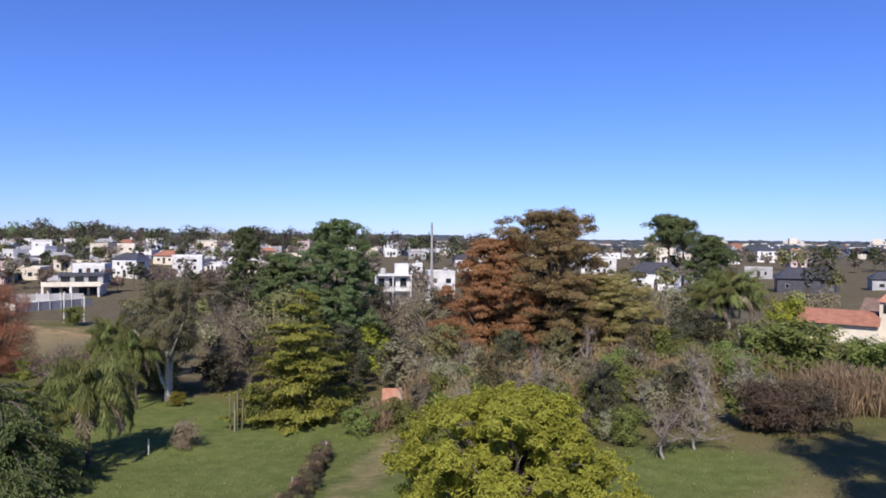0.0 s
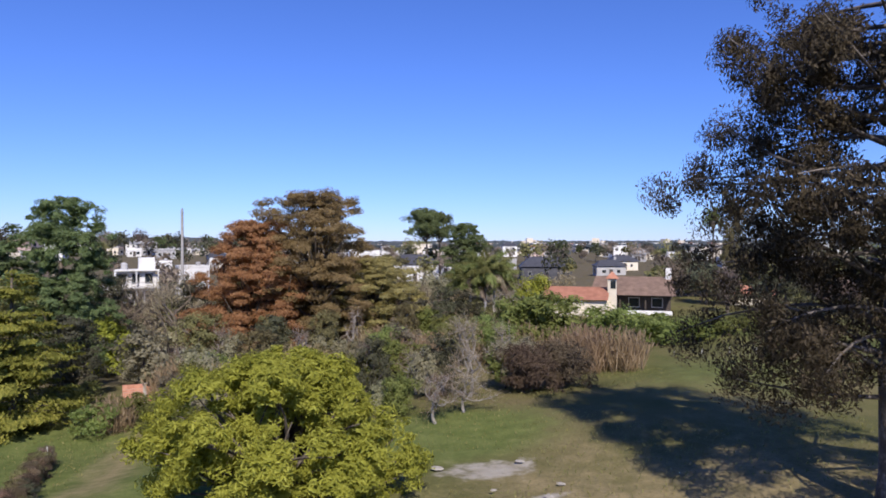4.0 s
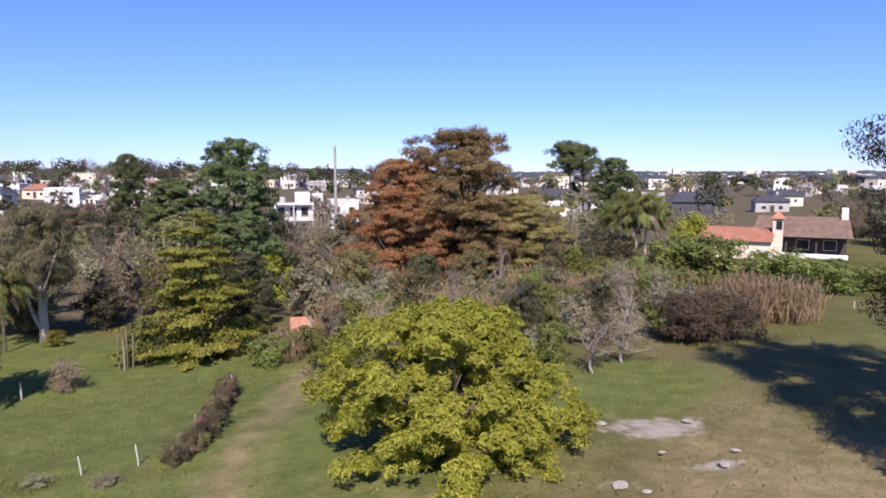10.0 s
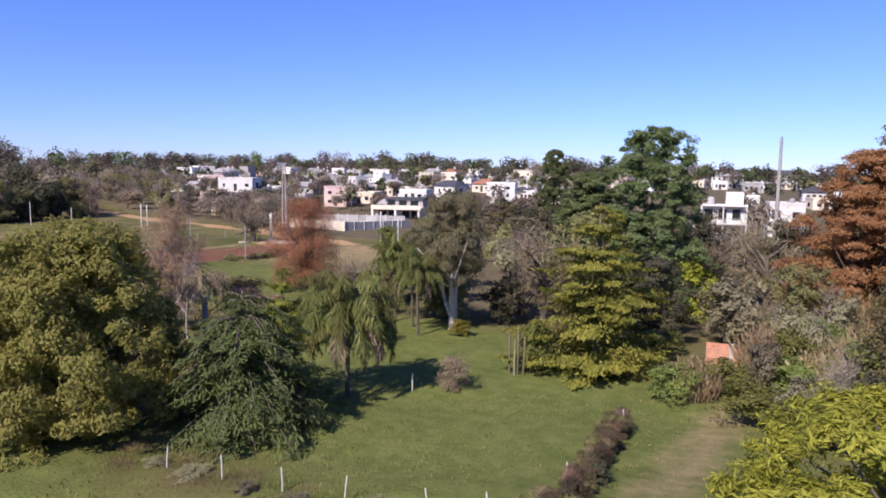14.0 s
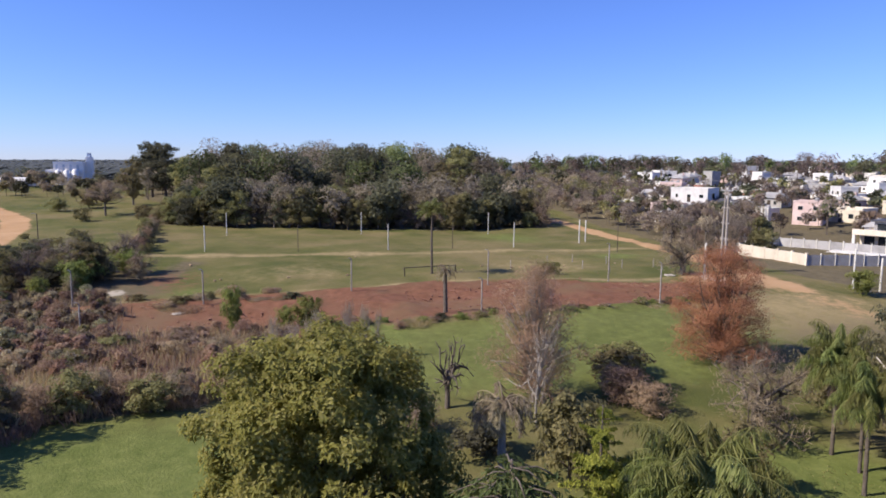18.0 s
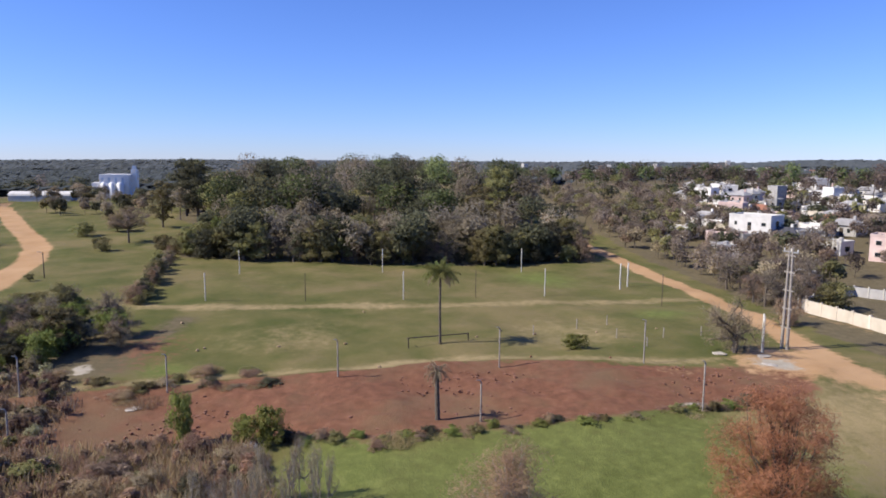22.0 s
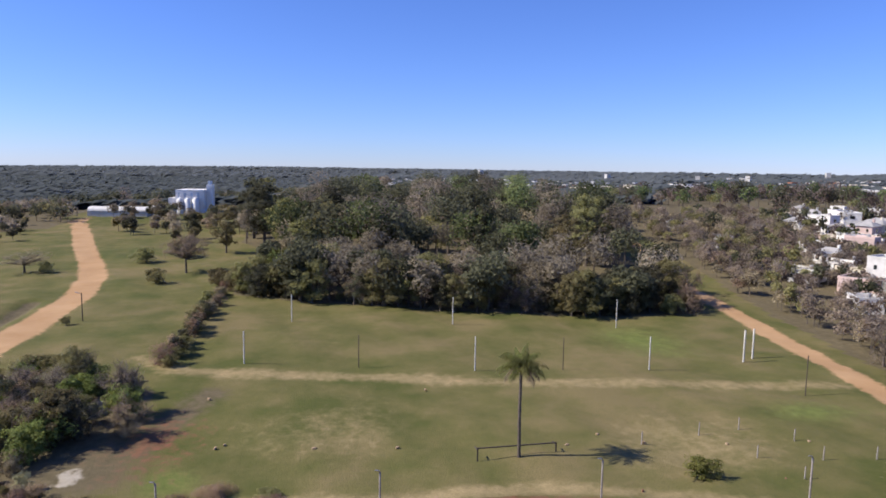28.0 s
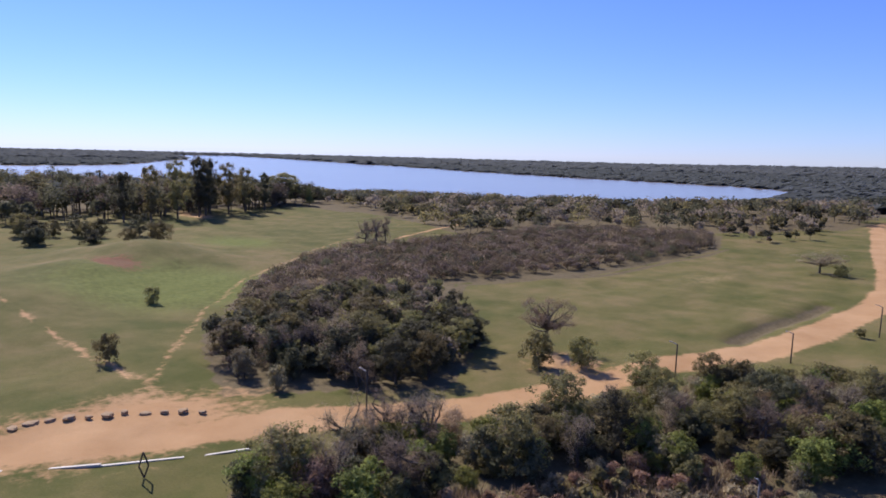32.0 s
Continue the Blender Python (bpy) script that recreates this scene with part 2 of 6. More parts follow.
def ground_mat():
    """Grass, dry sward, tan and red soil, and leaf litter with some painted shade, by the plan's cover layers with
    ragged edges.
    """
    m, t, b = nodes("ground_cover")
    at = t.nodes.new("ShaderNodeAttribute")
    at.attribute_name = "cover"
    sep = t.nodes.new("ShaderNodeSeparateColor")
    t.links.new(at.outputs["Color"], sep.inputs[0])
    at2 = t.nodes.new("ShaderNodeAttribute")
    at2.attribute_name = "litter_shade"
    big, midn, fine, tiny = (noise_tex(t, s, 6.0, 0.62) for s in (0.022, 0.13, 0.9, 6.0))
    rag = calc(t, "MULTIPLY", calc(t, "SUBTRACT", calc(t, "ADD", calc(t, "MULTIPLY", midn, 0.45), calc(t, "MULTIPLY", fine, 0.55)), 0.5), 1.1)
    g = ramp(t, calc(t, "ADD", calc(t, "MULTIPLY", big, 0.5), calc(t, "MULTIPLY", midn, 0.5)), (0.40, (0.082, 0.092, 0.026)), (0.5, (0.130, 0.120, 0.044)), (0.60, (0.182, 0.148, 0.068)))
    lush = ramp(t, fine, (0.3, (0.092, 0.120, 0.029)), (0.7, (0.166, 0.186, 0.055)))
    dry = ramp(t, calc(t, "ADD", calc(t, "MULTIPLY", midn, 0.5), calc(t, "MULTIPLY", fine, 0.5)), (0.35, (0.20, 0.162, 0.075)), (0.65, (0.33, 0.258, 0.135)))
    tan = ramp(t, calc(t, "ADD", calc(t, "MULTIPLY", midn, 0.5), calc(t, "MULTIPLY", tiny, 0.5)), (0.33, (0.35, 0.203, 0.098)), (0.67, (0.53, 0.350, 0.195)))
    red = ramp(t, calc(t, "ADD", calc(t, "MULTIPLY", fine, 0.6), calc(t, "MULTIPLY", tiny, 0.4)), (0.3, (0.10, 0.046, 0.028)), (0.55, (0.20, 0.092, 0.056)), (0.75, (0.30, 0.155, 0.095)))
    red = mix(t, step(t, calc(t, "ADD", calc(t, "MULTIPLY", big, 0.4), calc(t, "MULTIPLY", midn, 0.6)), 0.44, 0.62), red, (0.17, 0.105, 0.062))
    lit = ramp(t, calc(t, "ADD", calc(t, "MULTIPLY", fine, 0.5), calc(t, "MULTIPLY", tiny, 0.5)), (0.35, (0.085, 0.072, 0.042)), (0.65, (0.18, 0.145, 0.088)))
    col = mix(t, step(t, calc(t, "ADD", sep.outputs[1], rag), 0.25, 0.8), g, lush)
    col = mix(t, step(t, calc(t, "ADD", at.outputs["Alpha"], rag), 0.25, 0.8), col, dry)
    col = mix(t, step(t, calc(t, "ADD", at2.outputs["Fac"], rag), 0.35, 0.7), col, lit)
    col = mix(t, step(t, calc(t, "ADD", sep.outputs[2], calc(t, "MULTIPLY", rag, 1.5)), 0.36, 0.66), col, red)
    col = mix(t, step(t, calc(t, "ADD", sep.outputs[0], calc(t, "MULTIPLY", rag, 1.15)), 0.36, 0.64), col, tan)
    at3 = t.nodes.new("ShaderNodeAttribute")
    at3.attribute_name = "sand"
    sand = ramp(t, calc(t, "ADD", calc(t, "MULTIPLY", fine, 0.5), calc(t, "MULTIPLY", tiny, 0.5)), (0.35, (0.30, 0.26, 0.20)), (0.65, (0.46, 0.42, 0.35)))
    col = mix(t, step(t, calc(t, "ADD", at3.outputs["Fac"], calc(t, "MULTIPLY", rag, 1.4)), 0.36, 0.62), col, sand)
    col = mix(t, calc(t, "MULTIPLY", calc(t, "SUBTRACT", tiny, 0.38), 0.9), col, (0.035, 0.035, 0.015))
    t.links.new(col, b.inputs["Base Color"])
    b.inputs["Roughness"].default_value = 0.95
    b.inputs["Specular IOR Level"].default_value = 0.1
    bump(t, b, calc(t, "ADD", fine, tiny), 0.6, 0.12)
    return m


ground_mat()

# ---------------------------------------------------------------- mesh helpers
rng = np.random.default_rng(7)


class Geo:
    """Gathers quads (a triangle repeats its last corner's index nowhere: quads only)."""

    def __init__(self):
        self.v, self.q, self.n = [], [], 0

    def add(self, v, q):
        self.v.append(np.asarray(v, float).reshape(-1, 3))
        self.q.append(np.asarray(q, int).reshape(-1, 4) + self.n)
        self.n += len(self.v[-1])
        return self

    def box(self, x0, x1, y0, y1, z0, z1, spin=0.0, about=(0, 0)):
        v = np.array([(x, y, z) for z in (z0, z1) for x, y in ((x0, y0), (x1, y0), (x1, y1), (x0, y1))], float)
        if spin:
            c, s = math.cos(spin), math.sin(spin)
            p = v[:, :2] - about
            v[:, :2] = np.stack([p[:, 0] * c - p[:, 1] * s, p[:, 0] * s + p[:, 1] * c], 1) + about
        return self.add(v, [(3, 2, 1, 0), (4, 5, 6, 7), (0, 1, 5, 4), (1, 2, 6, 5), (2, 3, 7, 6), (3, 0, 4, 7)])

    def tube(self, pts, radii, seg=6):
        pts = np.asarray(pts, float)
        radii = np.broadcast_to(radii, len(pts))
        d = np.gradient(pts, axis=0)
        d /= np.linalg.norm(d, axis=1, keepdims=True) + 1e-9
        ref = np.where(np.abs(d[:, 2:3]) > 0.9, (1.0, 0, 0), (0, 0, 1.0))
        a = np.cross(d, ref)
        a /= np.linalg.norm(a, axis=1, keepdims=True) + 1e-9
        b_ = np.cross(d, a)
        ang = np.arange(seg) * 2 * np.pi / seg
        ring = pts[:, None] + radii[:, None, None] * (np.cos(ang)[None, :, None] * a[:, None] + np.sin(ang)[None, :, None] * b_[:, None])
        k, j = np.meshgrid(np.arange(len(pts) - 1), np.arange(seg), indexing="ij")
        q = np.stack([k * seg + j, k * seg + (j + 1) % seg, (k + 1) * seg + (j + 1) % seg, (k + 1) * seg + j], -1).reshape(-1, 4)
        v = ring.reshape(-1, 3)
        self.add(v, q)
        top = len(v) - seg
        if seg == 6:
            self.q[-1] = np.concatenate([self.q[-1], np.array([[top, top + 1, top + 2, top + 3], [top, top + 3, top + 4, top + 5]]) + self.n - len(v)])
        elif seg == 4:
            self.q[-1] = np.concatenate([self.q[-1], np.array([[top, top + 1, top + 2, top + 3]]) + self.n - len(v)])
        return self

    def leaves(self, at, normal, size, aspect=0.5, along=None, curl=0.25):
        """One folded rhomb a leaf spray, with its tip along a random way, or along the given one."""
        at, n = np.asarray(at, float), len(at)
        size = np.broadcast_to(size, n)[:, None]
        normal = normal / (np.linalg.norm(normal, axis=1, keepdims=True) + 1e-9)
        w = rng.normal(size=(n, 3)) if along is None else along
        a = w - (w * normal).sum(1, keepdims=True) * normal
        a /= np.linalg.norm(a, axis=1, keepdims=True) + 1e-9
        s = np.cross(normal, a)
        p0, p2 = at - a * size * 0.5, at + a * size * 0.5 - normal * size * curl
        p1, p3 = at + s * size * aspect * 0.5 - normal * size * curl * 0.2, at - s * size * aspect * 0.5 - normal * size * curl * 0.2
        return self.add(np.stack([p0, p1, p2, p3], 1).reshape(-1, 3), np.arange(4 * n).reshape(-1, 4))

    def mesh(self, name, material, smooth=False):
        v, q = np.concatenate(self.v), np.concatenate(self.q)
        me = bpy.data.meshes.new(name)
        me.vertices.add(len(v))
        me.vertices.foreach_set("co", v.astype(np.float32).ravel())
        me.loops.add(4 * len(q))
        me.loops.foreach_set("vertex_index", q.astype(np.int32).ravel())
        me.polygons.add(len(q))
        me.polygons.foreach_set("loop_start", np.arange(0, 4 * len(q), 4, dtype=np.int32))
        me.polygons.foreach_set("use_smooth", np.full(len(q), smooth))
        me.update(calc_edges=True)
        me.materials.append(MATS[material])
        return me


def part(name, geo, material, parent=None, label="", smooth=False):
    me = geo if isinstance(geo, bpy.types.Mesh) else geo.mesh(name, material, smooth)
    ob = new(name, me)
    if parent is not None:
        ob.parent = parent
    return tagged(ob, label)


def thing(name, x, y, z, label, category, group="", kind="", turn=0.0, scale=1.0):
    ob = new(name)
    ob.empty_display_size = 0.3
    ob.matrix_world = pose(x, y, z, 0, 0, turn)
    if scale != 1.0:
        ob.scale = (scale, scale, scale)
    return tagged(ob, label, category, group, kind)


# ---------------------------------------------------------------- the lie of the land
SPOTS_EAST = [(0, -10, 4.5), (5, 25, 4), (20, 25, 4.5), (40, 45, 4), (39, 73, 2.2), (60, 60, 3.5), (50, 90, 4), (60, 130, 5), (0, 60, 1.2), (-13, 30, 2.6), (-21, 48, 0.8), (-18, 56, 0.5), (-27, 64, 0.3), (-30, 35, 1.4), (-8, 84, 0), (0, 110, 0.5), (-20, 110, 0), (-45, 60, 1.7), (-67, 80, 2.3), (-75, 56, 2.3), (-76, 35, 0.4), (-71, 29, 0.4), (-95, 19, 0.6), (-84, 36, 1.2), (-50, 20, 2.2), (-90, 50, 1.8), (-96, 63.9, 1.7), (-88, 87, 2.1), (-130, 68, 2), (-139, 35, 2.1), (-129, 111, 1.6), (-164, 42, 2.3), (-154, 102, 1.6)]
SPOTS_WEST = [(-81, 104, 2.6), (-166, 6, 2.1), (-100, 150, 1.8), (-60, 150, 1.5), (-200, 200, 7), (-100, 300, 11), (-250, 400, 18), (0, 300, 8), (150, 300, 8), (60, 200, 5.5), (200, 150, 6), (-250, 60, 6), (-400, 0, 6.5), (-400, 150, 11), (-120, -60, 0), (-60, -40, 1.5), (-60, -120, 1.5), (-200, -80, -1), (-250, -200, -1), (-100, -250, 2), (0, -150, 4), (150, 0, 6), (-300, 110, 10), (-200, 100, 3), (-215, 50, 3.2), (-150, 230, 8.5), (-60, 230, 5.5), (-330, 260, 14), (-370, -45, 5.5), (-290, -20, 2.5)]
CONTROL = np.array(SPOTS_EAST + SPOTS_WEST)


def height(x, y):
    """Ground height: a soft blend of spot heights, falling to the river plain in the south-west."""
    x, y = np.asarray(x, float), np.asarray(y, float)
    d2 = (x[..., None] - CONTROL[:, 0]) ** 2 + (y[..., None] - CONTROL[:, 1]) ** 2
    near = np.sort(d2, axis=-1)[..., 2:3]
    w = np.exp(-d2 / (0.9 * near + 60))
    h = (w * CONTROL[:, 2]).sum(-1) / w.sum(-1)
    fall = np.clip((-(x + 42) * 0.78 - (y - 39) * 0.62 - 330) / 260, 0, 1)
    fall = fall * fall * (3 - 2 * fall)
    far = np.clip((np.hypot(x + 42, y - 39) - 2500) / 1800, 0, 1)
    west = np.clip((122 - np.degrees(np.arctan2(-(x + 42), y - 39)) % 360) / 30, 0, 1)
    return h * (1 - fall) - 13 * fall + 26 * far * far * (3 - 2 * far) * west


def ground_z(x, y):
    return float(height(np.array([x]), np.array([y]))[0])


def near_line(x, y, pts):
    """Distance from each (x, y) to a line of points."""
    best = np.full(np.shape(x), 1e9)
    for (ax, ay), (bx, by) in zip(pts[:-1], pts[1:]):
        dx, dy = bx - ax, by - ay
        f = np.clip(((x - ax) * dx + (y - ay) * dy) / (dx * dx + dy * dy), 0, 1)
        best = np.minimum(best, np.hypot(x - ax - f * dx, y - ay - f * dy))
    return best


def inside(x, y, poly):
    hit = np.zeros(np.shape(x), bool)
    for (ax, ay), (bx, by) in zip(poly, poly[1:] + poly[:1]):
        hit ^= ((ay > y) != (by > y)) & (x < (bx - ax) * (y - ay) / (by - ay + 1e-12) + ax)
    return hit

# ---------------------------------------------------------------- plan lines
ROAD_WEST = [(-38, -36), (-51, -28.5), (-64, -23.5), (-75, -20), (-90, -12.5), (-104, -9), (-122, -6.5), (-138, -1), (-152, 0.5), (-182, 0.5), (-205, -2.5), (-221, -6.6), (-242, -13), (-265, -20.5), (-295, -29.5), (-325, -38.8), (-362, -50)]
ROAD_NORTH = [(-66, 100.5),  (-76, 104.5), (-95, 112), (-111, 116.5), (-144, 125), (-176, 131.5), (-213, 144), (-290, 166)]
TRACK_FIELD = [(-136, 22), (-129, 28), (-124, 47), (-118, 66), (-114, 84), (-111, 100), (-108, 113)]
TRAIL_SOUTH = [(-60, -27), (-66, -36), (-68.5, -41), (-73, -49), (-77.5, -56), (-88, -73), (-104, -93), (-123, -110), (-145, -130), (-175, -150), (-215, -175)]
TRAIL_EAST = [(-67, -40), (-64.5, -57), (-61, -82), (-55, -110)]
TRAIL_HILL = [(-180, -138), (-193, -144), (-215, -152), (-240, -162)]
LANE_SOUTH = [(-60, -205), (-83, -207), (-123, -219), (-150, -231), (-190, -245), (-225, -262)]
DRY_LANE = [(-7, 24), (-6.6, 33), (-5.6, 40), (-5.2, 47), (-4.5, 54)]
RED_SOIL = [(-90, 12), (-91, 18), (-90.5, 29), (-89, 42), (-87, 51), (-86.5, 63), (-82, 75), (-76, 88), (-72.5, 99), (-64.5, 92), (-66, 83), (-66.3, 71), (-67.7, 61), (-69.5, 50), (-73.5, 42), (-75.5, 33), (-77.5, 20), (-79, 12)]
BRUSH = [(-80, 2), (-77.5, 20), (-75.5, 33), (-73.5, 40), (-65, 40.5), (-57, 41), (-54, 30), (-53, 22), (-49, 10), (-56, 0)]
WEST_WOOD = [(-181, 30), (-171, 44), (-160, 73), (-151, 102), (-150, 117), (-174, 125), (-212, 137), (-290, 158), (-420, 150), (-420, 45), (-320, 30), (-262, 26), (-225, 44)]
SOUTH_WOOD = [(-72, -31), (-94, -18), (-111, -29), (-116, -43), (-126, -54), (-141, -67), (-179, -57), (-202, -57), (-241, -57), (-275, -73), (-250, -125), (-205, -130), (-160, -125), (-142, -123), (-104, -91), (-79, -54)]
TOWN_CORE = [(-128, 172), (-185, 186), (-300, 216), (-320, 300), (-200, 340), (-80, 270)]
THICKET = [(-60, -3), (-64, -12), (-80, -11), (-95, -3), (-112, -2), (-128, 10), (-122, 26), (-108, 27), (-98, 16), (-88, 6), (-75, 1)]

# ---------------------------------------------------------------- ground and river
gx = np.concatenate([-4700 + 4400 * (1 - np.linspace(1, 0, 34) ** 2.2), np.arange(-290, 62, 1.35), 62 + 4600 * np.linspace(0, 1, 30)[1:] ** 2.2])
gy = np.concatenate([-4700 + 4540 * (1 - np.linspace(1, 0, 34) ** 2.2), np.arange(-155, 172, 1.35), 172 + 4500 * np.linspace(0, 1, 30)[1:] ** 2.2])
GX, GY = np.meshgrid(gx, gy, indexing="ij")
GZ = np.concatenate([height(GX[i], GY[i])[None] for i in range(len(gx))])
rough_noise = np.zeros_like(GZ)
for wl, amp in ((23.0, 0.16), (9.0, 0.09), (4.1, 0.05)):
    ph = rng.uniform(0, 6.28, 6)
    for k in range(3):
        a = ph[k]
        rough_noise += amp / 1.7 * np.sin((GX * math.cos(a) + GY * math.sin(a)) * 6.28 / wl + ph[k + 3])
red_d = near_line(GX, GY, RED_SOIL + RED_SOIL[:1]) * np.where(inside(GX, GY, RED_SOIL), -1, 1)
clods = np.clip(0.3 - red_d / 4, 0, 1)
GZ += rough_noise * 0.8 + clods * np.abs(rng.normal(0, 0.22, GZ.shape))
# low bank at the field's edge of the turned red soil, a cut bank and soft mounds south of the road
GZ += 0.55 * np.exp(-((red_d + 0.5) / 1.3) ** 2) * (GX < -80)
GZ += 0.35 * np.exp(-((red_d - 0.6) / 0.9) ** 2) * (GX > -72)
GZ += 2.6 * np.exp(-(((GX + 78) / 9) ** 2 + ((GY + 112) / 13) ** 2))
GZ += 4.2 * np.exp(-(((GX + 98) / 15) ** 2 + ((GY + 132) / 17) ** 2)) + 3.0 * np.exp(-(((GX + 62) / 14) ** 2 + ((GY + 95) / 26) ** 2))
gully = near_line(GX, GY, [(-142, -6.3), (-156, -6.6), (-168, -6.2), (-180, -6.6)])
GZ -= 1.1 * np.exp(-(gully / 1.6) ** 2)
cover = np.zeros(GX.shape + (4,), np.float32)


def lay(layer, value):
    cover[..., layer] = np.maximum(cover[..., layer], np.clip(value, 0, 1))


for line, wide in ((ROAD_WEST, 3.1), (ROAD_NORTH, 2.0)):
    lay(0, 1 - (near_line(GX, GY, line) - wide + 1.8) / 3.6)
lay(0, 0.36 - near_line(GX, GY, TRACK_FIELD) / 9)
lay(3, 0.85 - near_line(GX, GY, TRACK_FIELD) / 4.5)
lay(0, 0.56 - near_line(GX, GY, TRAIL_SOUTH) / 3.4)
lay(0, 0.60 - near_line(GX, GY, TRAIL_EAST) / 3.4)
lay(0, 0.75 - near_line(GX, GY, TRAIL_HILL) / 3.5)
lay(0, 0.9 - near_line(GX, GY, LANE_SOUTH) / 5.0)
lay(3, 0.72 - near_line(GX, GY, DRY_LANE) / 4.5)
lay(0, 0.28 - near_line(GX, GY, DRY_LANE) / 6.0)
lay(0, 0.9 - np.hypot((GX + 73) / 10, (GY - 98) / 8) * 0.6)
lay(0, 0.52 - np.hypot((GX + 58) / 16, (GY - 99) / 7) * 0.3)
lay(3, 1.0 - np.hypot((GX + 55) / 20, (GY - 93) / 14) * 0.6)
lay(0, 0.95 - np.hypot((GX + 60) / 16, (GY + 29) / 8) * 0.5)
lay(0, 0.85 - np.hypot((GX + 113) / 6, (GY + 15) / 7) * 0.5)
lay(0, 0.36 - np.hypot((GX - 12.0) / 6.0, (GY - 27.0) / 5.0) * 0.25)
lay(0, 0.62 - np.hypot((GX + 88) / 14, (GY - 124) / 7) * 0.4)
lay(0, 0.55 - np.hypot((GX + 118) / 6, (GY - 21) / 6) * 0.3)
lay(2, 0.5 - red_d / 4.0)
lay(0, 0.45 - np.hypot((GX + 76) / 6, (GY - 84) / 9) * 0.35)
lay(3, 0.9 - np.abs(red_d - 2.0) / 3.0 - (GX > -78) * 2.0)
lay(2, 0.85 - np.hypot((GX + 86) / 6, (GY + 117) / 9) * 0.45)
lay(1, 1.5 - np.hypot((GX + 17) / 17, (GY - 47) / 13))
lay(3, 0.75 - np.hypot((GX + 4) / 15, (GY - 25) / 8) * 0.7)
lay(1, 1.15 - np.hypot((GX + 6) / 20, (GY - 34) / 13))
lay(1, 1.35 - np.hypot((GX + 38) / 18, (GY - 26) / 10))
lay(1, np.minimum(0.62, 1.5 - np.hypot((GX + 57) / 11, (GY - 62) / 24)))
lay(1, np.minimum(0.7, 1.3 - np.hypot((GX + 66) / 6, (GY - 46) / 6)))
lay(1, 1.0 - np.hypot((GX + 48) / 12, (GY - 22) / 12))
lay(1, 1.5 - np.hypot((GX + 27) / 10, (GY - 57) / 9))
lay(1, 0.8 - np.hypot((GX + 135) / 26, (GY - 98) / 18))
lay(1, 0.75 - np.hypot((GX + 100) / 9, (GY - 100) / 18))
lay(1, 1.5 - np.hypot((GX - 10) / 8, (GY - 40) / 6))
lay(1, 0.62 - np.hypot((GX - 36) / 16, (GY - 48) / 12) * 0.4)
lay(1, 1.1 - np.hypot((GX + 90) / 34, (GY + 95) / 34))
lay(1, 0.9 - np.hypot((GX + 130) / 26, (GY + 150) / 30))
lay(1, 0.85 - np.hypot((GX + 108) / 12, (GY + 40) / 12))
lay(3, 0.8 - np.hypot((GX - 18) / 20, (GY - 26) / 14) * 0.7)
lay(3, 0.5 - np.hypot((GX + 106) / 18, (GY - 46) / 24) * 0.5)
lay(1, 0.9 - np.hypot((GX + 97) / 6, (GY - 32) / 6))
lay(2, 0.62 - np.hypot((GX + 106) / 9, (GY - 30) / 6) * 0.3)
lay(1, 0.8 - np.hypot((GX + 92) / 5, (GY - 36) / 8))
lay(3, 0.4 - np.hypot((GX + 140) / 26, (GY - 50) / 18))
lay(3, 0.75 - np.hypot((GX + 95) / 18, (GY - 82) / 22))
lay(3, 0.6 - np.hypot((GX + 190) / 30, (GY + 35) / 18))
lay(3, 0.5 - np.hypot((GX + 55) / 30, (GY - 112) / 16))
litter_shade = np.zeros(GX.shape, np.float32)
GREY_THICKET = [(-84, -55), (-112, -62), (-141, -70), (-200, -60), (-240, -60), (-272, -76), (-250, -122), (-160, -122), (-143, -120), (-106, -90)]
RIVER_BELT = [(-205, -132), (-255, -125), (-280, -76), (-330, -42), (-420, -72), (-560, -250), (-430, -480), (-330, -480), (-240, -300), (-225, -210)]
TOWN_SLOPE = [(-84, 113), (-112, 123), (-150, 133), (-214, 152), (-300, 174), (-480, 190), (-480, 560), (300, 560), (300, 240), (150, 100), (62, 112), (-40, 108)]
for poly in (WEST_WOOD, SOUTH_WOOD, THICKET, GREY_THICKET, RIVER_BELT, TOWN_SLOPE):
    litter_shade = np.maximum(litter_shade, inside(GX, GY, poly) * 0.85)
litter_shade = np.maximum(litter_shade, inside(GX, GY, BRUSH) * 0.9)
litter_shade = np.maximum(litter_shade, np.clip(1.3 - np.hypot((GX + 24) / 36, (GY - 90) / 26), 0, 0.9))
litter_shade = np.maximum(litter_shade, np.clip(1.2 - np.hypot((GX - 8) / 22, (GY - 70) / 18), 0, 1))
litter_shade = np.maximum(litter_shade, ((np.hypot(GX + 60, GY - 60) > 330) * 0.8).astype(np.float32))
# the gully's dent barely shows, so its shade is laid on as dark cover
litter_shade = np.maximum(litter_shade, np.clip(1.4 - gully / 1.7, 0, 1))
# under the eucalyptus: leaf litter, and its dappled shade darkened into the ground colour
litter_shade = np.maximum(litter_shade, np.clip(0.5 - np.hypot((GX - 22) / 6, (GY - 23) / 5) * 0.3, 0, 1))
ditch = near_line(GX, GY, [(-126, -52), (-141, -65), (-160, -61), (-179, -55), (-202, -55), (-241, -55)])
litter_shade = np.maximum(litter_shade, np.clip(1.2 - ditch / 1.6, 0, 1))
litter_shade = np.maximum(litter_shade, np.clip(0.95 - np.hypot((GX + 104) / 11, (GY - 23) / 7) * 0.5, 0, 1))
litter_shade = np.maximum(litter_shade, np.clip(0.8 - near_line(GX, GY, [(-104, 28), (-111, 30), (-119, 33)]) * 0.14, 0, 1))
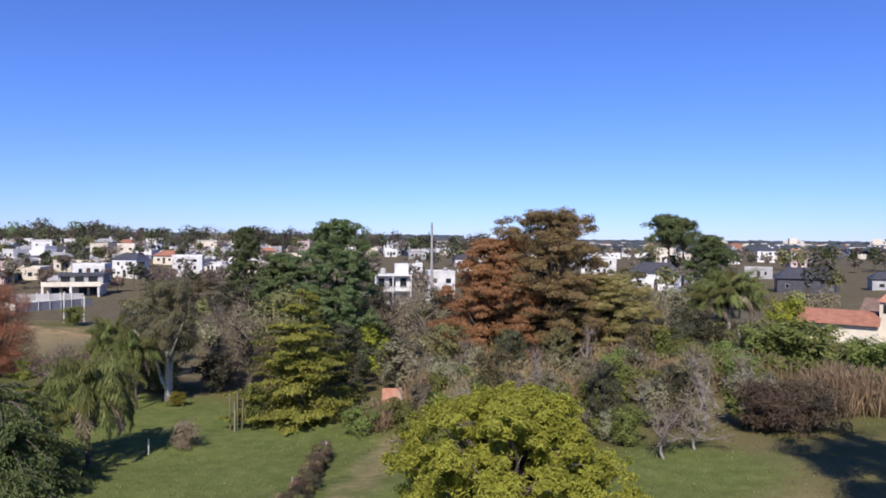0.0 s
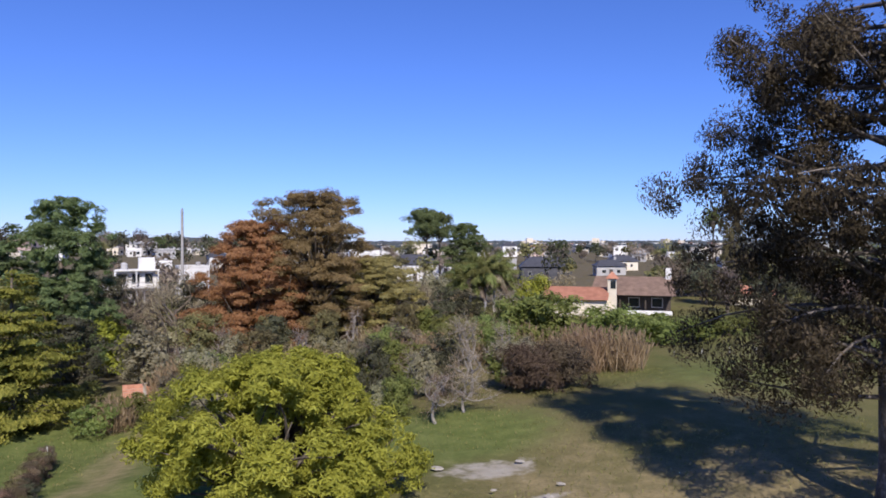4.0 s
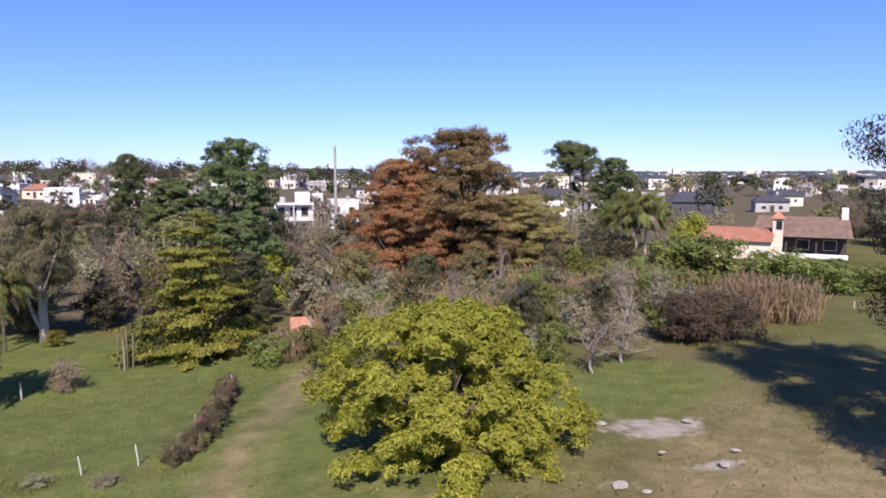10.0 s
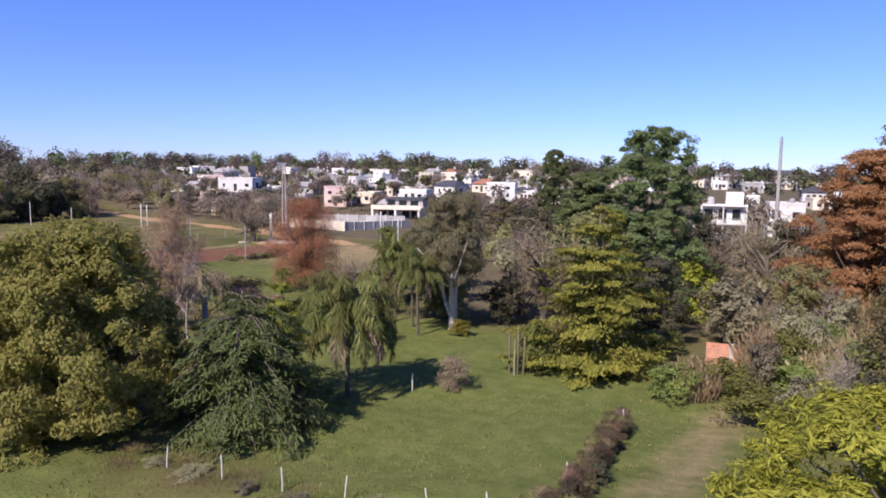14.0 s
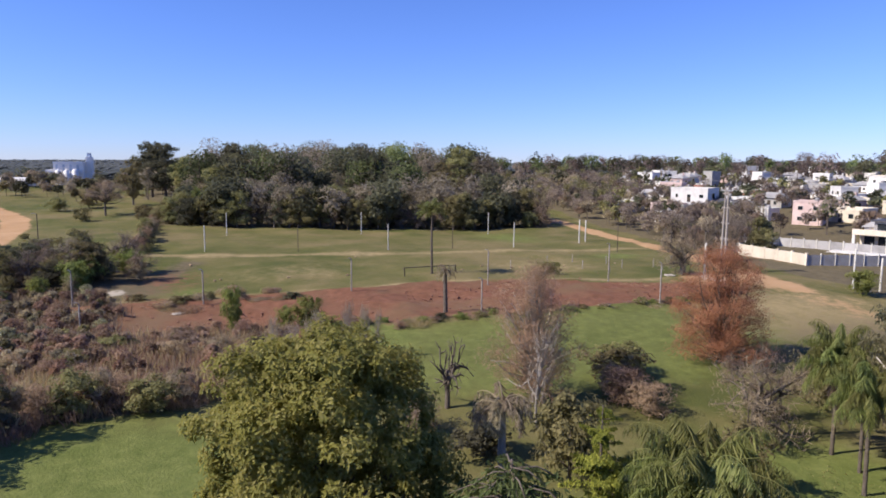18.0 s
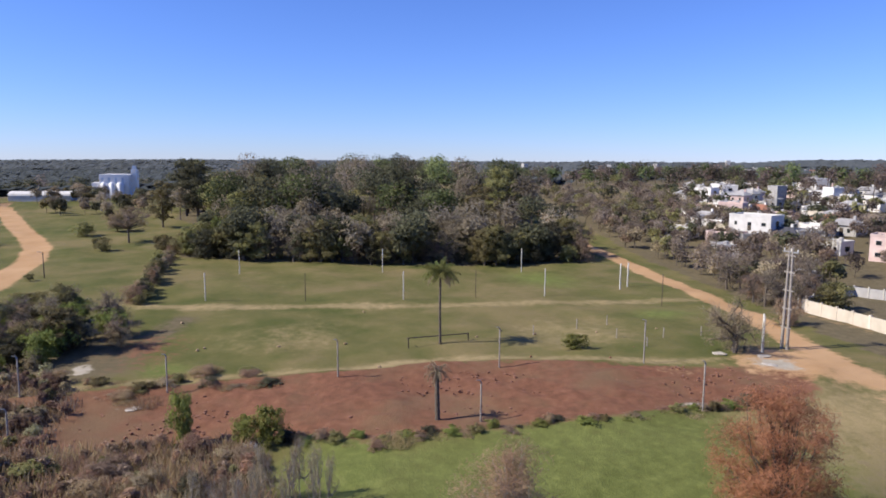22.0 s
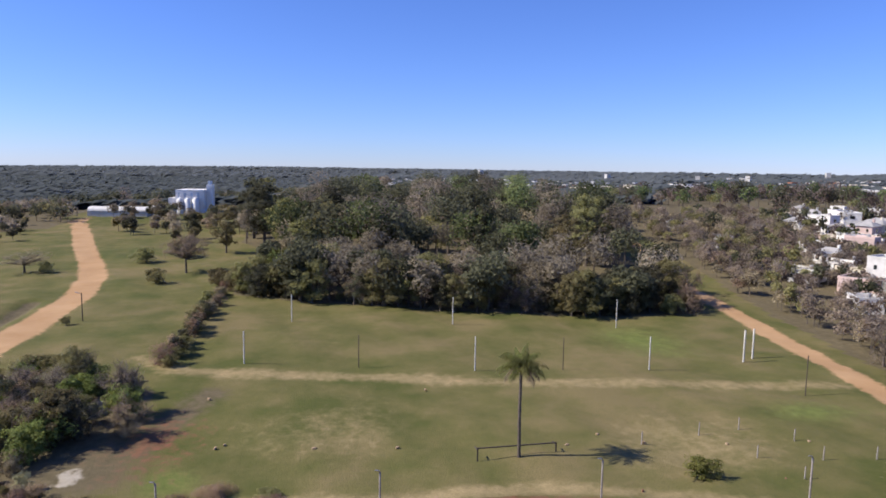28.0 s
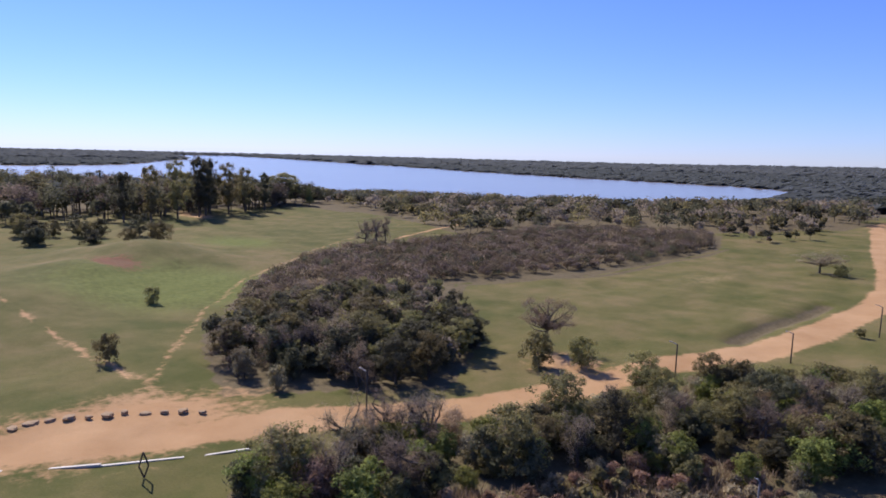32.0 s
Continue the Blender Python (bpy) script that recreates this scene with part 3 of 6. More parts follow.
nx, ny = GX.shape
ii, jj = np.meshgrid(np.arange(nx - 1), np.arange(ny - 1), indexing="ij")
quads = np.stack([ii * ny + jj, (ii + 1) * ny + jj, (ii + 1) * ny + jj + 1, ii * ny + jj + 1], -1).reshape(-1, 4)
land = Geo().add(np.stack([GX, GY, GZ], -1).reshape(-1, 3), quads).mesh("ground", "ground_cover", True)
la = land.attributes.new("cover", "FLOAT_COLOR", "POINT")
la.data.foreach_set("color", cover.reshape(-1))
lb = land.attributes.new("litter_shade", "FLOAT", "POINT")
lb.data.foreach_set("value", litter_shade.ravel())
sandy = np.zeros(GX.shape, np.float32)
for sx, sy, rx, ry in ((11.6, 33.0, 2.6, 1.2), (8.0, 26.7, 1.0, 0.7), (12.3, 28.2, 1.0, 0.8), (9.4, 25.0, 1.0, 0.6), (-74, 96, 3.0, 2.0), (-85.5, 30.5, 0.5, 2.0), (-67.5, 79, 0.5, 2.0), (-117, 21, 2.5, 2.0), (-99.3, 23.4, 1.6, 1.0)):
    sandy = np.maximum(sandy, np.clip(0.8 - np.hypot((GX - sx) / rx, (GY - sy) / ry) * 0.35, 0, 1))
lc_ = land.attributes.new("sand", "FLOAT", "POINT")
lc_.data.foreach_set("value", sandy.astype(np.float32).ravel())
tagged(new("ground", land), "grassy ground with dirt tracks and a band of turned red soil", "ground", kind="structure")

RIVER_NEAR = [(-120, -900), (-250, -838), (-340, -767), (-405, -510), (-452, -404), (-512, -326), (-592, -264), (-850, -276)]
RIVER_FAR = [(-1067, -362), (-1122, -471), (-1133, -621), (-1132, -808), (-1163, -1077), (-1277, -1564), (-1453, -2319), (-1600, -3300), (-1250, -3300), (-949, -2305), (-551, -1572), (-386, -1408), (-180, -1380)]
bm = bmesh.new()
ring = [bm.verts.new((x, y, -12.4)) for x, y in RIVER_NEAR + RIVER_FAR]
bm.faces.new(ring)
bmesh.ops.triangulate(bm, faces=bm.faces)
wm = bpy.data.meshes.new("river")
bm.to_mesh(wm)
bm.free()
wm.materials.append(MATS["river_water"])
tagged(new("water", wm), "wide pale-blue river beyond the trees", "water", kind="structure")


POND = [(-1126, 200), (-1150, 300), (-1187, 415), (-1480, 500), (-1390, 240)]
bm = bmesh.new()
bm.faces.new([bm.verts.new((x, y, -12.3)) for x, y in POND])
pm = bpy.data.meshes.new("pond")
bm.to_mesh(pm)
bm.free()
pm.materials.append(MATS["river_water"])
tagged(new("water_2", pm), "pale pond far beyond the wood", "water", kind="structure")


# ---------------------------------------------------------------- plants
def ways(n, up=-1.0):
    d = rng.normal(size=(n, 3))
    d /= np.linalg.norm(d, axis=1, keepdims=True)
    d[:, 2] = np.where(d[:, 2] < up, -d[:, 2], d[:, 2])
    return d


def bent(a, b, sag=0.1, n=5):
    """A limb from a to b with a slight bend."""
    a, b = np.asarray(a, float), np.asarray(b, float)
    f = np.linspace(0, 1, n)[:, None]
    off = rng.normal(size=3) * np.linalg.norm(b - a) * sag
    return a + (b - a) * f + off * (f * (1 - f) * 4) * 0.5


def clumps(centres, radii, per, leaf, aspect=0.5, flat=0.8, along=None, outward=1.0, shell=0.45, bias=None):
    """Leaf sprays round each clump centre."""
    g = Geo()
    n = len(centres)
    per = np.broadcast_to(per, n)
    idx = np.repeat(np.arange(n), per)
    d = ways(len(idx))
    r = radii[idx] * (shell + (1 - shell) * rng.random(len(idx)) ** 0.6)
    at = centres[idx] + d * r[:, None] * (1, 1, flat)
    nrm = d * outward + rng.normal(size=d.shape) * 0.45 + (0, 0, 0.25)
    if bias is not None:
        nrm = nrm * 0.75 + rng.normal(size=d.shape) * 0.35 + bias[idx]
    w = None if along is None else np.asarray(along, float) + rng.normal(size=d.shape) * 0.35
    return g.leaves(at, nrm, leaf * rng.uniform(0.6, 1.4, len(idx)), aspect, w)


def outline(u, shape):
    """Width of a crown, 0 to 1, at the height u, 0 to 1, of its outline."""
    if shape == "cypress":
        return np.clip(1.05 - u**2.6, 0.36, 1) * np.clip(0.75 + 2 * u, 0, 1)
    if shape == "cone":
        return np.clip(1.05 - u, 0.08, 1)
    if shape == "dome":
        return np.sqrt(np.clip(1 - ((u - 0.2) / 0.84) ** 2, 0.05, 1))
    if shape == "spread":
        return np.sqrt(np.clip(1 - ((u - 0.42) / 0.66) ** 2, 0.05, 1))
    return np.sqrt(np.clip(1 - ((u - 0.46) / 0.58) ** 2, 0.06, 1))


def broad(h, w, trunk_h, trunk_r, n, per, leaf, leaf_m, bark_m="bark", cr=0.075, flat=0.8, aspect=0.5, limbs=12, along=None, lobes=14, lobe=0.19, lobe_flat=0.72, shape="round", ragged=0.22, outward=0.8, stems=0):
    """A tree or shrub: tapered trunk, limbs to the lobes of its crown, and each lobe made of clumps of leaf sprays."""
    us = np.linspace(0.02, 0.98, 200)
    dens = np.cumsum(outline(us, shape) + 0.12)
    lu = np.interp((np.arange(lobes) + 0.5) / lobes, dens / dens[-1], us)
    la = np.arange(lobes) * 2.39996 + rng.normal(0, 0.3, lobes)
    lr = w * lobe * rng.uniform(0.75, 1.25, lobes)
    reach = np.maximum(0, w / 2 * outline(lu, shape) * rng.uniform(1 - ragged, 1.08, lobes) - lr * 0.8)
    reach[::3] *= 0.45
    span = h - trunk_h
    lz = np.clip(trunk_h + lu * span + rng.normal(0, 0.03 * span, lobes), trunk_h + lr * lobe_flat * 0.6, h - lr * lobe_flat * 0.95)
    lc = np.stack([np.cos(la) * reach, np.sin(la) * reach, lz], 1)
    k = np.repeat(np.arange(lobes), -(-n // lobes))
    d = ways(len(k))
    d[:, 2] = np.where(d[:, 2] < -0.35, np.abs(d[:, 2]), d[:, 2])
    c = lc[k] + d * (lr[k] * (0.5 + 0.5 * rng.random(len(k)) ** 0.5))[:, None] * (1, 1, lobe_flat)
    c[:, 2] = np.clip(c[:, 2], 0.15, h)
    out = c - (0, 0, trunk_h + span * 0.4)
    out /= np.linalg.norm(out, axis=1, keepdims=True) + 1e-6
    t = Geo()
    t.tube(bent((0, 0, -0.3), (rng.normal() * 0.1 * trunk_r, 0, trunk_h + span * 0.62), 0.03, 6), np.linspace(trunk_r * 1.15, trunk_r * 0.4, 6))
    for m in range(stems):
        a = 2.1 + m * 6.28 / max(1, stems)
        foot = np.array([0, 0, trunk_h * (0.25 + 0.12 * m)])
        t.tube(bent(foot, (math.cos(a) * w * 0.2, math.sin(a) * w * 0.2, trunk_h + span * 0.55), 0.10, 7), np.linspace(trunk_r * 0.75, trunk_r * 0.2, 7), 7)
    for m in range(min(limbs, len(c))):
        e = lc[m] if m < lobes else c[(m * 7) % len(c)]
        z0 = max(0.2, trunk_h * 0.9 + (e[2] - trunk_h) * rng.uniform(0.1, 0.6))
        t.tube(bent((0, 0, z0), e, 0.12), np.linspace(trunk_r * 0.45, trunk_r * 0.08, 5), 4)
    leaf_geo = clumps(c, w * cr * rng.uniform(0.7, 1.3, len(c)), per, leaf, aspect, flat, along, outward, 0.3, d * 0.75 + out * 0.4)
    return [("trunk", t.mesh("trunk", bark_m, True)), ("crown", leaf_geo.mesh("crown", leaf_m))], h, w


def tiered(h, w, tiers, per_tier, leaf, leaf_m, droop=0.15, taper=1.0, per=26, base=0.06, aspect=0.5, hang=False, lift=0.0, spread=0.30, wild=0.0):
    """A conifer: a straight stem and whorls of boughs that thin out upwards."""
    t, g = Geo(), Geo()
    t.tube([(0, 0, -0.3), (0, 0, h * 0.5), (0, 0, h * 0.97)], [w * 0.028, w * 0.018, w * 0.004])
    for k in range(tiers):
        z0 = z = h * (base + (0.97 - base) * (k + rng.uniform(-0.3, 0.3)) / tiers)
        reach = w / 2 * max(0.07, (1 - max(z, 0) / h)) ** taper * 1.06
        n = max(4, int(per_tier * (0.45 + 0.55 * reach / (w / 2))))
        for a in rng.uniform(0, 6.28) + np.arange(n) * 6.28 / n + rng.normal(0, 0.22, n):
            r = reach * rng.uniform(0.7 - 0.25 * wild, 1.1)
            z = z0 + rng.normal(0, 0.035 * h) * wild
            tip = np.array([math.cos(a) * r, math.sin(a) * r, z + lift * r - droop * r])
            t.tube([(0, 0, z), (tip[0] * 0.5, tip[1] * 0.5, z + (lift + 0.06) * r * 0.5), tip], [w * 0.004, w * 0.003, w * 0.001], 4)
            m = max(6, int(per * r / (w / 2)))
            f = rng.random(m) ** 0.7
            wide = r * spread * (1.15 - f)
            at = np.stack([tip[0] * f, tip[1] * f, z + (tip[2] - z) * f + 0.08 * r * f * (1 - f)], 1) + rng.normal(size=(m, 3)) * np.stack([wide, wide, wide * 0.28], 1)
            out = np.array([math.cos(a), math.sin(a), -0.1])
            if hang:
                at[:, 2] -= rng.random(m) * r * 0.16
                g.leaves(at, rng.normal(size=(m, 3)) * 0.5 + out, leaf * rng.uniform(0.7, 1.6, m), aspect, np.array([0, 0, -1.0]) + rng.normal(size=(m, 3)) * 0.3, 0.1)
            else:
                g.leaves(at, rng.normal(size=(m, 3)) * 0.4 + out * 0.75 + (0, 0, 0.8), leaf * rng.uniform(0.6, 1.4, m), aspect, out + rng.normal(size=(m, 3)) * 0.5)
    return [("trunk", t.mesh("trunk", "bark", True)), ("crown", g.mesh("crown", leaf_m))], h, w


def bare(h, w, trunk_r, twig_m, bark_m="bark", forks=5, twigs=900, twig=0.7, thin=0.05, low=0.2, upright=0.35, levels=3):
    """A leafless tree: limbs fork three times and end in a haze of fine twigs."""
    t, g = Geo(), Geo()
    tips = []

    def grow(a, way, length, r, level):
        b_ = a + way * length
        t.tube(bent(a, b_, 0.10, 4), np.linspace(r, r * 0.55, 4), 5 if level > 1 else 4)
        if level == 0:
            tips.append((a, b_))
            return
        for _ in range(forks if level == levels else 3):
            d = way * 0.5 + rng.normal(size=3) * 0.75 + (0, 0, upright)
            d /= np.linalg.norm(d)
            grow(a + (b_ - a) * rng.uniform(0.45, 1.0), d, length * rng.uniform(0.55, 0.8), r * 0.5, level - 1)

    grow(np.array([0, 0, -0.2]), np.array([0.02, 0.03, 1.0]), h * (0.22 + low), trunk_r, levels)
    ends = np.array([b_ for _, b_ in tips])
    top, side = ends[:, 2].max(), np.abs(ends[:, :2]).max()
    sz, sx = h * 0.93 / top, w * 0.46 / side
    for v in t.v:
        v *= (sx, sx, sz)
    a = np.array([p for p, _ in tips]) * (sx, sx, sz)
    e = ends * (sx, sx, sz)
    k = rng.integers(0, len(e), twigs)
    f = rng.uniform(0.1, 1.15, (twigs, 1))
    at = a[k] + (e[k] - a[k]) * f + rng.normal(size=(twigs, 3)) * twig * 0.45
    g.leaves(at, ways(twigs), twig * rng.uniform(0.5, 1.3, twigs), thin, (e - a)[k] * 0.8 + rng.normal(size=(twigs, 3)) * 0.5 + (0, 0, 0.3))
    return [("trunk", t.mesh("trunk", bark_m, True)), ("crown", g.mesh("crown", twig_m))], h, w


def palm(h, w, trunk_r, fronds=22, leaflets=34, droop=0.9, leaf_m="palm_leaf", old=5, bark_m="grey_wood", fan=False):
    """A feather palm: ringed stem, arching fronds with hanging leaflets, a few dry fronds below."""
    t, dry = Geo(), Geo()
    top = h - w * 0.16
    zs = np.linspace(-0.2, top, 14)
    t.tube(np.stack([0.05 * np.sin(zs * 0.5), 0.04 * np.cos(zs * 0.7), zs], 1), trunk_r * (1 + 0.16 * (np.arange(14) % 2)) * np.linspace(1.15, 0.9, 14), 8)
    parts = [("trunk", t.mesh("trunk", bark_m, True))]
    for n in range(fronds):
        a = n * 2.399 + rng.normal(0, 0.12)
        e = 1.25 - 1.55 * (n / fronds) + rng.normal(0, 0.08)
        g = Geo()
        L = w * 0.56 * rng.uniform(0.85, 1.1)
        s = np.linspace(0, 1, 9)
        pitch = e - droop * 1.5 * s**1.5
        step_ = L / 8
        r = np.concatenate([[0], np.cumsum(np.cos(pitch[:-1]) * step_)])
        z = np.concatenate([[0], np.cumsum(np.sin(pitch[:-1]) * step_)])
        rib = np.stack([r * math.cos(a), r * math.sin(a), top + z], 1)
        g.tube(rib, np.linspace(0.035, 0.008, 9), 4)
        side = np.array([-math.sin(a), math.cos(a), 0])
        f = np.linspace(0.12, 1, leaflets)
        at0 = np.stack([np.interp(f, s, rib[:, k]) for k in range(3)], 1)
        ll = L * 0.30 * np.sin(np.clip(f * 3.0, 0.35, 2.75))
        for sg in (-1, 1):
            way = side * sg * 0.55 + np.array([0, 0, -1.0]) + rng.normal(size=(leaflets, 3)) * 0.15 + np.gradient(at0, axis=0) * 2
            way /= np.linalg.norm(way, axis=1, keepdims=True)
            g.leaves(at0 + way * ll[:, None] * 0.5, np.cross(way, side * sg) + rng.normal(size=(leaflets, 3)) * 0.3, ll, 0.085, way, 0.12)
        is_dry = n >= fronds - old
        parts.append(("frond", g.mesh("frond", "dry_palm_leaf" if is_dry else leaf_m)))
    return parts, h, w


def reeds(h, w, n, plume=True, leaf_m="reed_leaf", lean=0.22):
    """A stand of canes and dry blades."""
    g = Geo()
    r, a = w / 2 * np.sqrt(rng.random(n)), rng.uniform(0, 6.28, n)
    x, y = r * np.cos(a), r * np.sin(a)
    hh = h * rng.uniform(0.55, 1.05, n) * (1 - 0.25 * (r / (w / 2)) ** 2)
    way = np.stack([rng.normal(0, lean, n) + 0.25 * x / w, rng.normal(0, lean, n) + 0.25 * y / w, np.ones(n)], 1)
    way /= np.linalg.norm(way, axis=1, keepdims=True)
    g.leaves(np.stack([x, y, hh * 0 - 0.1], 1) + way * hh[:, None] * 0.5, ways(n) * (1, 1, 0.1), hh, 0.035, way, 0.12)
    if plume:
        m = n // 3
        tip = np.stack([x[:m], y[:m], hh[:m] * 0], 1) + way[:m] * hh[:m, None]
        g.leaves(tip, ways(m) * (1, 1, 0.2), 0.16 * h * rng.uniform(0.7, 1.2, m), 0.28, way[:m] + (0.3, 0, 0), 0.3)
    return [("foliage", g.mesh("foliage", leaf_m))], h, w


PLANTS = {}


def stand(kind, x, y, h=None, w=None, label="", category="tree", group="", name="tree", turn=None, z=None, pick=None):
    """Sets a plant of the given kind on the ground, at its height and width."""
    variants = PLANTS[kind]
    parts, ph, pw = variants[int(rng.integers(len(variants))) if pick is None else pick]
    h, w = h or ph, w or pw
    name = {"dry_scrub": "scrub_patch", "brown_bush": "twiggy_bush", "reeds": "reeds", "green_bush": "leafy_bush", "grey_bush": "grey_bush", "dark_brush": "twiggy_bush"}.get(kind, name) if name == "shrub" else name
    ob = new(name)
    ob.empty_display_size = 0.3
    s = Matrix.Diagonal((w / pw, w / pw, h / ph, 1))
    ob.matrix_world = pose(x, y, ground_z(x, y) - 0.05 if z is None else z, 0, 0, rng.uniform(0, 360) if turn is None else turn) @ s
    for nm, me in parts:
        new(nm, me).parent = ob
    return tagged(ob, label, category, group)

# kinds of plants, each built once or in a few variants
PLANTS["yellow_tree"] = [broad(6.9, 11.4, 0.0, 0.28, 1100, 84, 0.24, "yellow_green_leaf", cr=0.036, lobes=120, lobe=0.085, lobe_flat=0.95, limbs=150, flat=0.8, aspect=0.30, shape="dome", ragged=0.30, outward=0.9)]
PLANTS["round_tree"] = [broad(10.8, 12.5, 0.1, 0.35, 1300, 84, 0.24, "broad_leaf", cr=0.046, lobes=120, lobe=0.105, lobe_flat=1.0, limbs=70, aspect=0.45, shape="dome", ragged=0.2)]
PLANTS["rust_tree"] = [broad(16.0, 13.5, 0.8, 0.40, 1300, 80, 0.30, "rust_leaf", cr=0.052, lobes=120, lobe=0.135, lobe_flat=0.6, limbs=90, flat=0.5, aspect=0.34, shape="dome", ragged=0.3)]
PLANTS["olive_tree"] = [broad(18.6, 15.0, 3.0, 0.45, 1300, 80, 0.30, "olive_brown_leaf", cr=0.050, lobes=120, lobe=0.13, lobe_flat=0.6, limbs=100, flat=0.5, aspect=0.34, shape="spread", ragged=0.28)]
PLANTS["yellow_conifer"] = [tiered(11.4, 10.2, 15, 11, 0.27, "conifer_yellow_leaf", -0.08, 0.60, 330, 0.03, 0.42, spread=0.19, wild=1.0)]
PLANTS["deodar"] = [tiered(6.8, 9.4, 11, 15, 0.30, "deodar_leaf", 0.30, 0.50, 260, 0.14, 0.26, False, spread=0.20, wild=0.7)]
PLANTS["pine"] = [broad(16, 9.0, 1.0, 0.30, 800, 60, 0.32, "pine_leaf", cr=0.045, lobes=80, lobe=0.16, lobe_flat=0.9, limbs=30, aspect=0.3, shape="dome", ragged=0.25), broad(15, 7.0, 1.5, 0.28, 620, 60, 0.32, "pine_leaf", cr=0.05, lobes=60, lobe=0.18, lobe_flat=0.9, limbs=24, aspect=0.3, shape="dome", ragged=0.3)]
PLANTS["stone_pine"] = [broad(17, 12.0, 9.6, 0.32, 220, 70, 0.4, "pine_leaf", cr=0.07, lobes=26, lobe=0.2, lobe_flat=0.75, limbs=18, aspect=0.4)]
PLANTS["cedar"] = [tiered(12, 10, 13, 12, 0.40, "pine_leaf", 0.02, 0.7, 80, 0.12)]
PLANTS["pale_euc"] = [broad(11.4, 7.6, 3.6, 0.32, 420, 70, 0.26, "eucalyptus_pale_leaf", "pale_bark", cr=0.06, lobes=50, lobe=0.14, lobe_flat=1.2, limbs=34, aspect=0.22, along=(0, 0, -1.2), shape="spread", ragged=0.35, outward=0.3, stems=3)]
PLANTS["leafy_tree"] = [broad(9, 8.5, 0.3, 0.24, 120, 46, 0.34, m, cr=0.085, lobes=22, lobe=0.22, limbs=12) for m in ("wood_leaf", "wood_leaf", "scrub_leaf", "scrub_leaf")]
PLANTS["tall_tree"] = [broad(13, 8.0, 1.6, 0.26, 130, 46, 0.36, m, cr=0.09, lobes=24, lobe=0.22, limbs=14, ragged=0.35) for m in ("wood_leaf", "scrub_leaf")]
PLANTS["bare_tree"] = [bare(8, 7.5, 0.18, m, "bark", 7, 2200, 0.7, 0.055, 0.05, 0.3, 3) for m in ("bare_twig", "violet_twig", "violet_twig")]
PLANTS["pale_bare_tree"] = [bare(7, 6, 0.12, "bare_twig", "grey_wood", 7, 1300, 0.6, 0.05, 0.05, 0.4, 3)]
PLANTS["red_tree"] = [broad(9.6, 8.4, 0.2, 0.2, 700, 80, 0.26, "red_twig", "bark", cr=0.085, lobes=90, lobe=0.13, lobe_flat=0.9, limbs=120, flat=0.8, aspect=0.10, shape="dome", ragged=0.35, outward=0.3)]
PLANTS["fading_red_tree"] = [broad(9.8, 7.0, 1.0, 0.18, 460, 54, 0.34, "faded_red_twig", "grey_wood", cr=0.10, lobes=80, lobe=0.15, lobe_flat=0.9, limbs=150, aspect=0.06, shape="dome", ragged=0.4, outward=0.3)]
PLANTS["dead_tree"] = [bare(5.2, 3.6, 0.26, "bare_twig", "bark", 6, 60, 0.4, 0.06, 0.1, 0.5, 3)]
PLANTS["shrub"] = [broad(3, 4, 0.1, 0.08, 60, 40, 0.22, m, cr=0.11, lobes=14, lobe=0.24, limbs=8, ragged=0.4) for m in ("scrub_leaf", "scrub_leaf", "wood_leaf")]
PLANTS["green_bush"] = [broad(3, 4, 0.1, 0.08, 64, 46, 0.21, "green_bush_leaf", cr=0.11, lobes=15, lobe=0.24, limbs=8, ragged=0.4) for _ in range(2)]
PLANTS["grey_bush"] = [broad(3, 4, 0.1, 0.08, 60, 44, 0.20, "grey_shrub_leaf", cr=0.11, lobes=14, lobe=0.24, limbs=8, ragged=0.4)]
PLANTS["lime_bush"] = [broad(3, 4, 0.1, 0.08, 70, 60, 0.18, "yellow_green_leaf", cr=0.10, lobes=12, lobe=0.2, limbs=8, ragged=0.4)]
PLANTS["brown_bush"] = [broad(2.6, 3.6, 0.05, 0.05, 54, 44, 0.34, m, "bark", cr=0.13, lobes=14, lobe=0.24, limbs=30, aspect=0.10, ragged=0.45) for m in ("bare_twig", "brown_twig", "brown_twig")]
PLANTS["dark_brush"] = [broad(2.6, 3.6, 0.05, 0.05, 70, 60, 0.30, "dark_twig", "bark", cr=0.13, lobes=14, lobe=0.24, limbs=30, aspect=0.16, ragged=0.4)]
PLANTS["flat_top"] = [broad(6.5, 12, 2.6, 0.26, 120, 60, 0.36, "bare_twig", cr=0.075, lobes=20, lobe=0.14, limbs=60, flat=0.5, lobe_flat=0.4, aspect=0.1)]
PLANTS["palm"] = [palm(10.0, 5.2, 0.15, 26, 36, 1.05, bark_m="bark")]
PLANTS["weeping_palm"] = [palm(7.0, 8.5, 0.15, 40, 80, 1.45, "palm_leaf", 5, "bark")]
PLANTS["queen_palm"] = [palm(7.0, 6.8, 0.15, 34, 70, 1.15, "palm_leaf", 4, "bark")]
PLANTS["clump_palm"] = [palm(9.0, 8.2, 0.16, 40, 56, 0.95, "palm_leaf", 5, "pale_bark")]
PLANTS["small_palm"] = [palm(5.0, 2.8, 0.20, 20, 20, 1.5, "dry_palm_leaf", 8, "bark")]
PLANTS["dead_palm"] = [palm(6.0, 2.6, 0.12, 26, 26, 2.0, "dry_palm_leaf", 26, "grey_wood")]
PLANTS["reeds"] = [reeds(3.8, 4.5, 900, lean=0.32), reeds(3.2, 4.0, 800, lean=0.36)]
PLANTS["dry_scrub"] = [reeds(1.1, 4.0, 1100, False, "brown_twig", 0.5), reeds(1.3, 4.0, 1100, False, "reed_leaf", 0.5)]
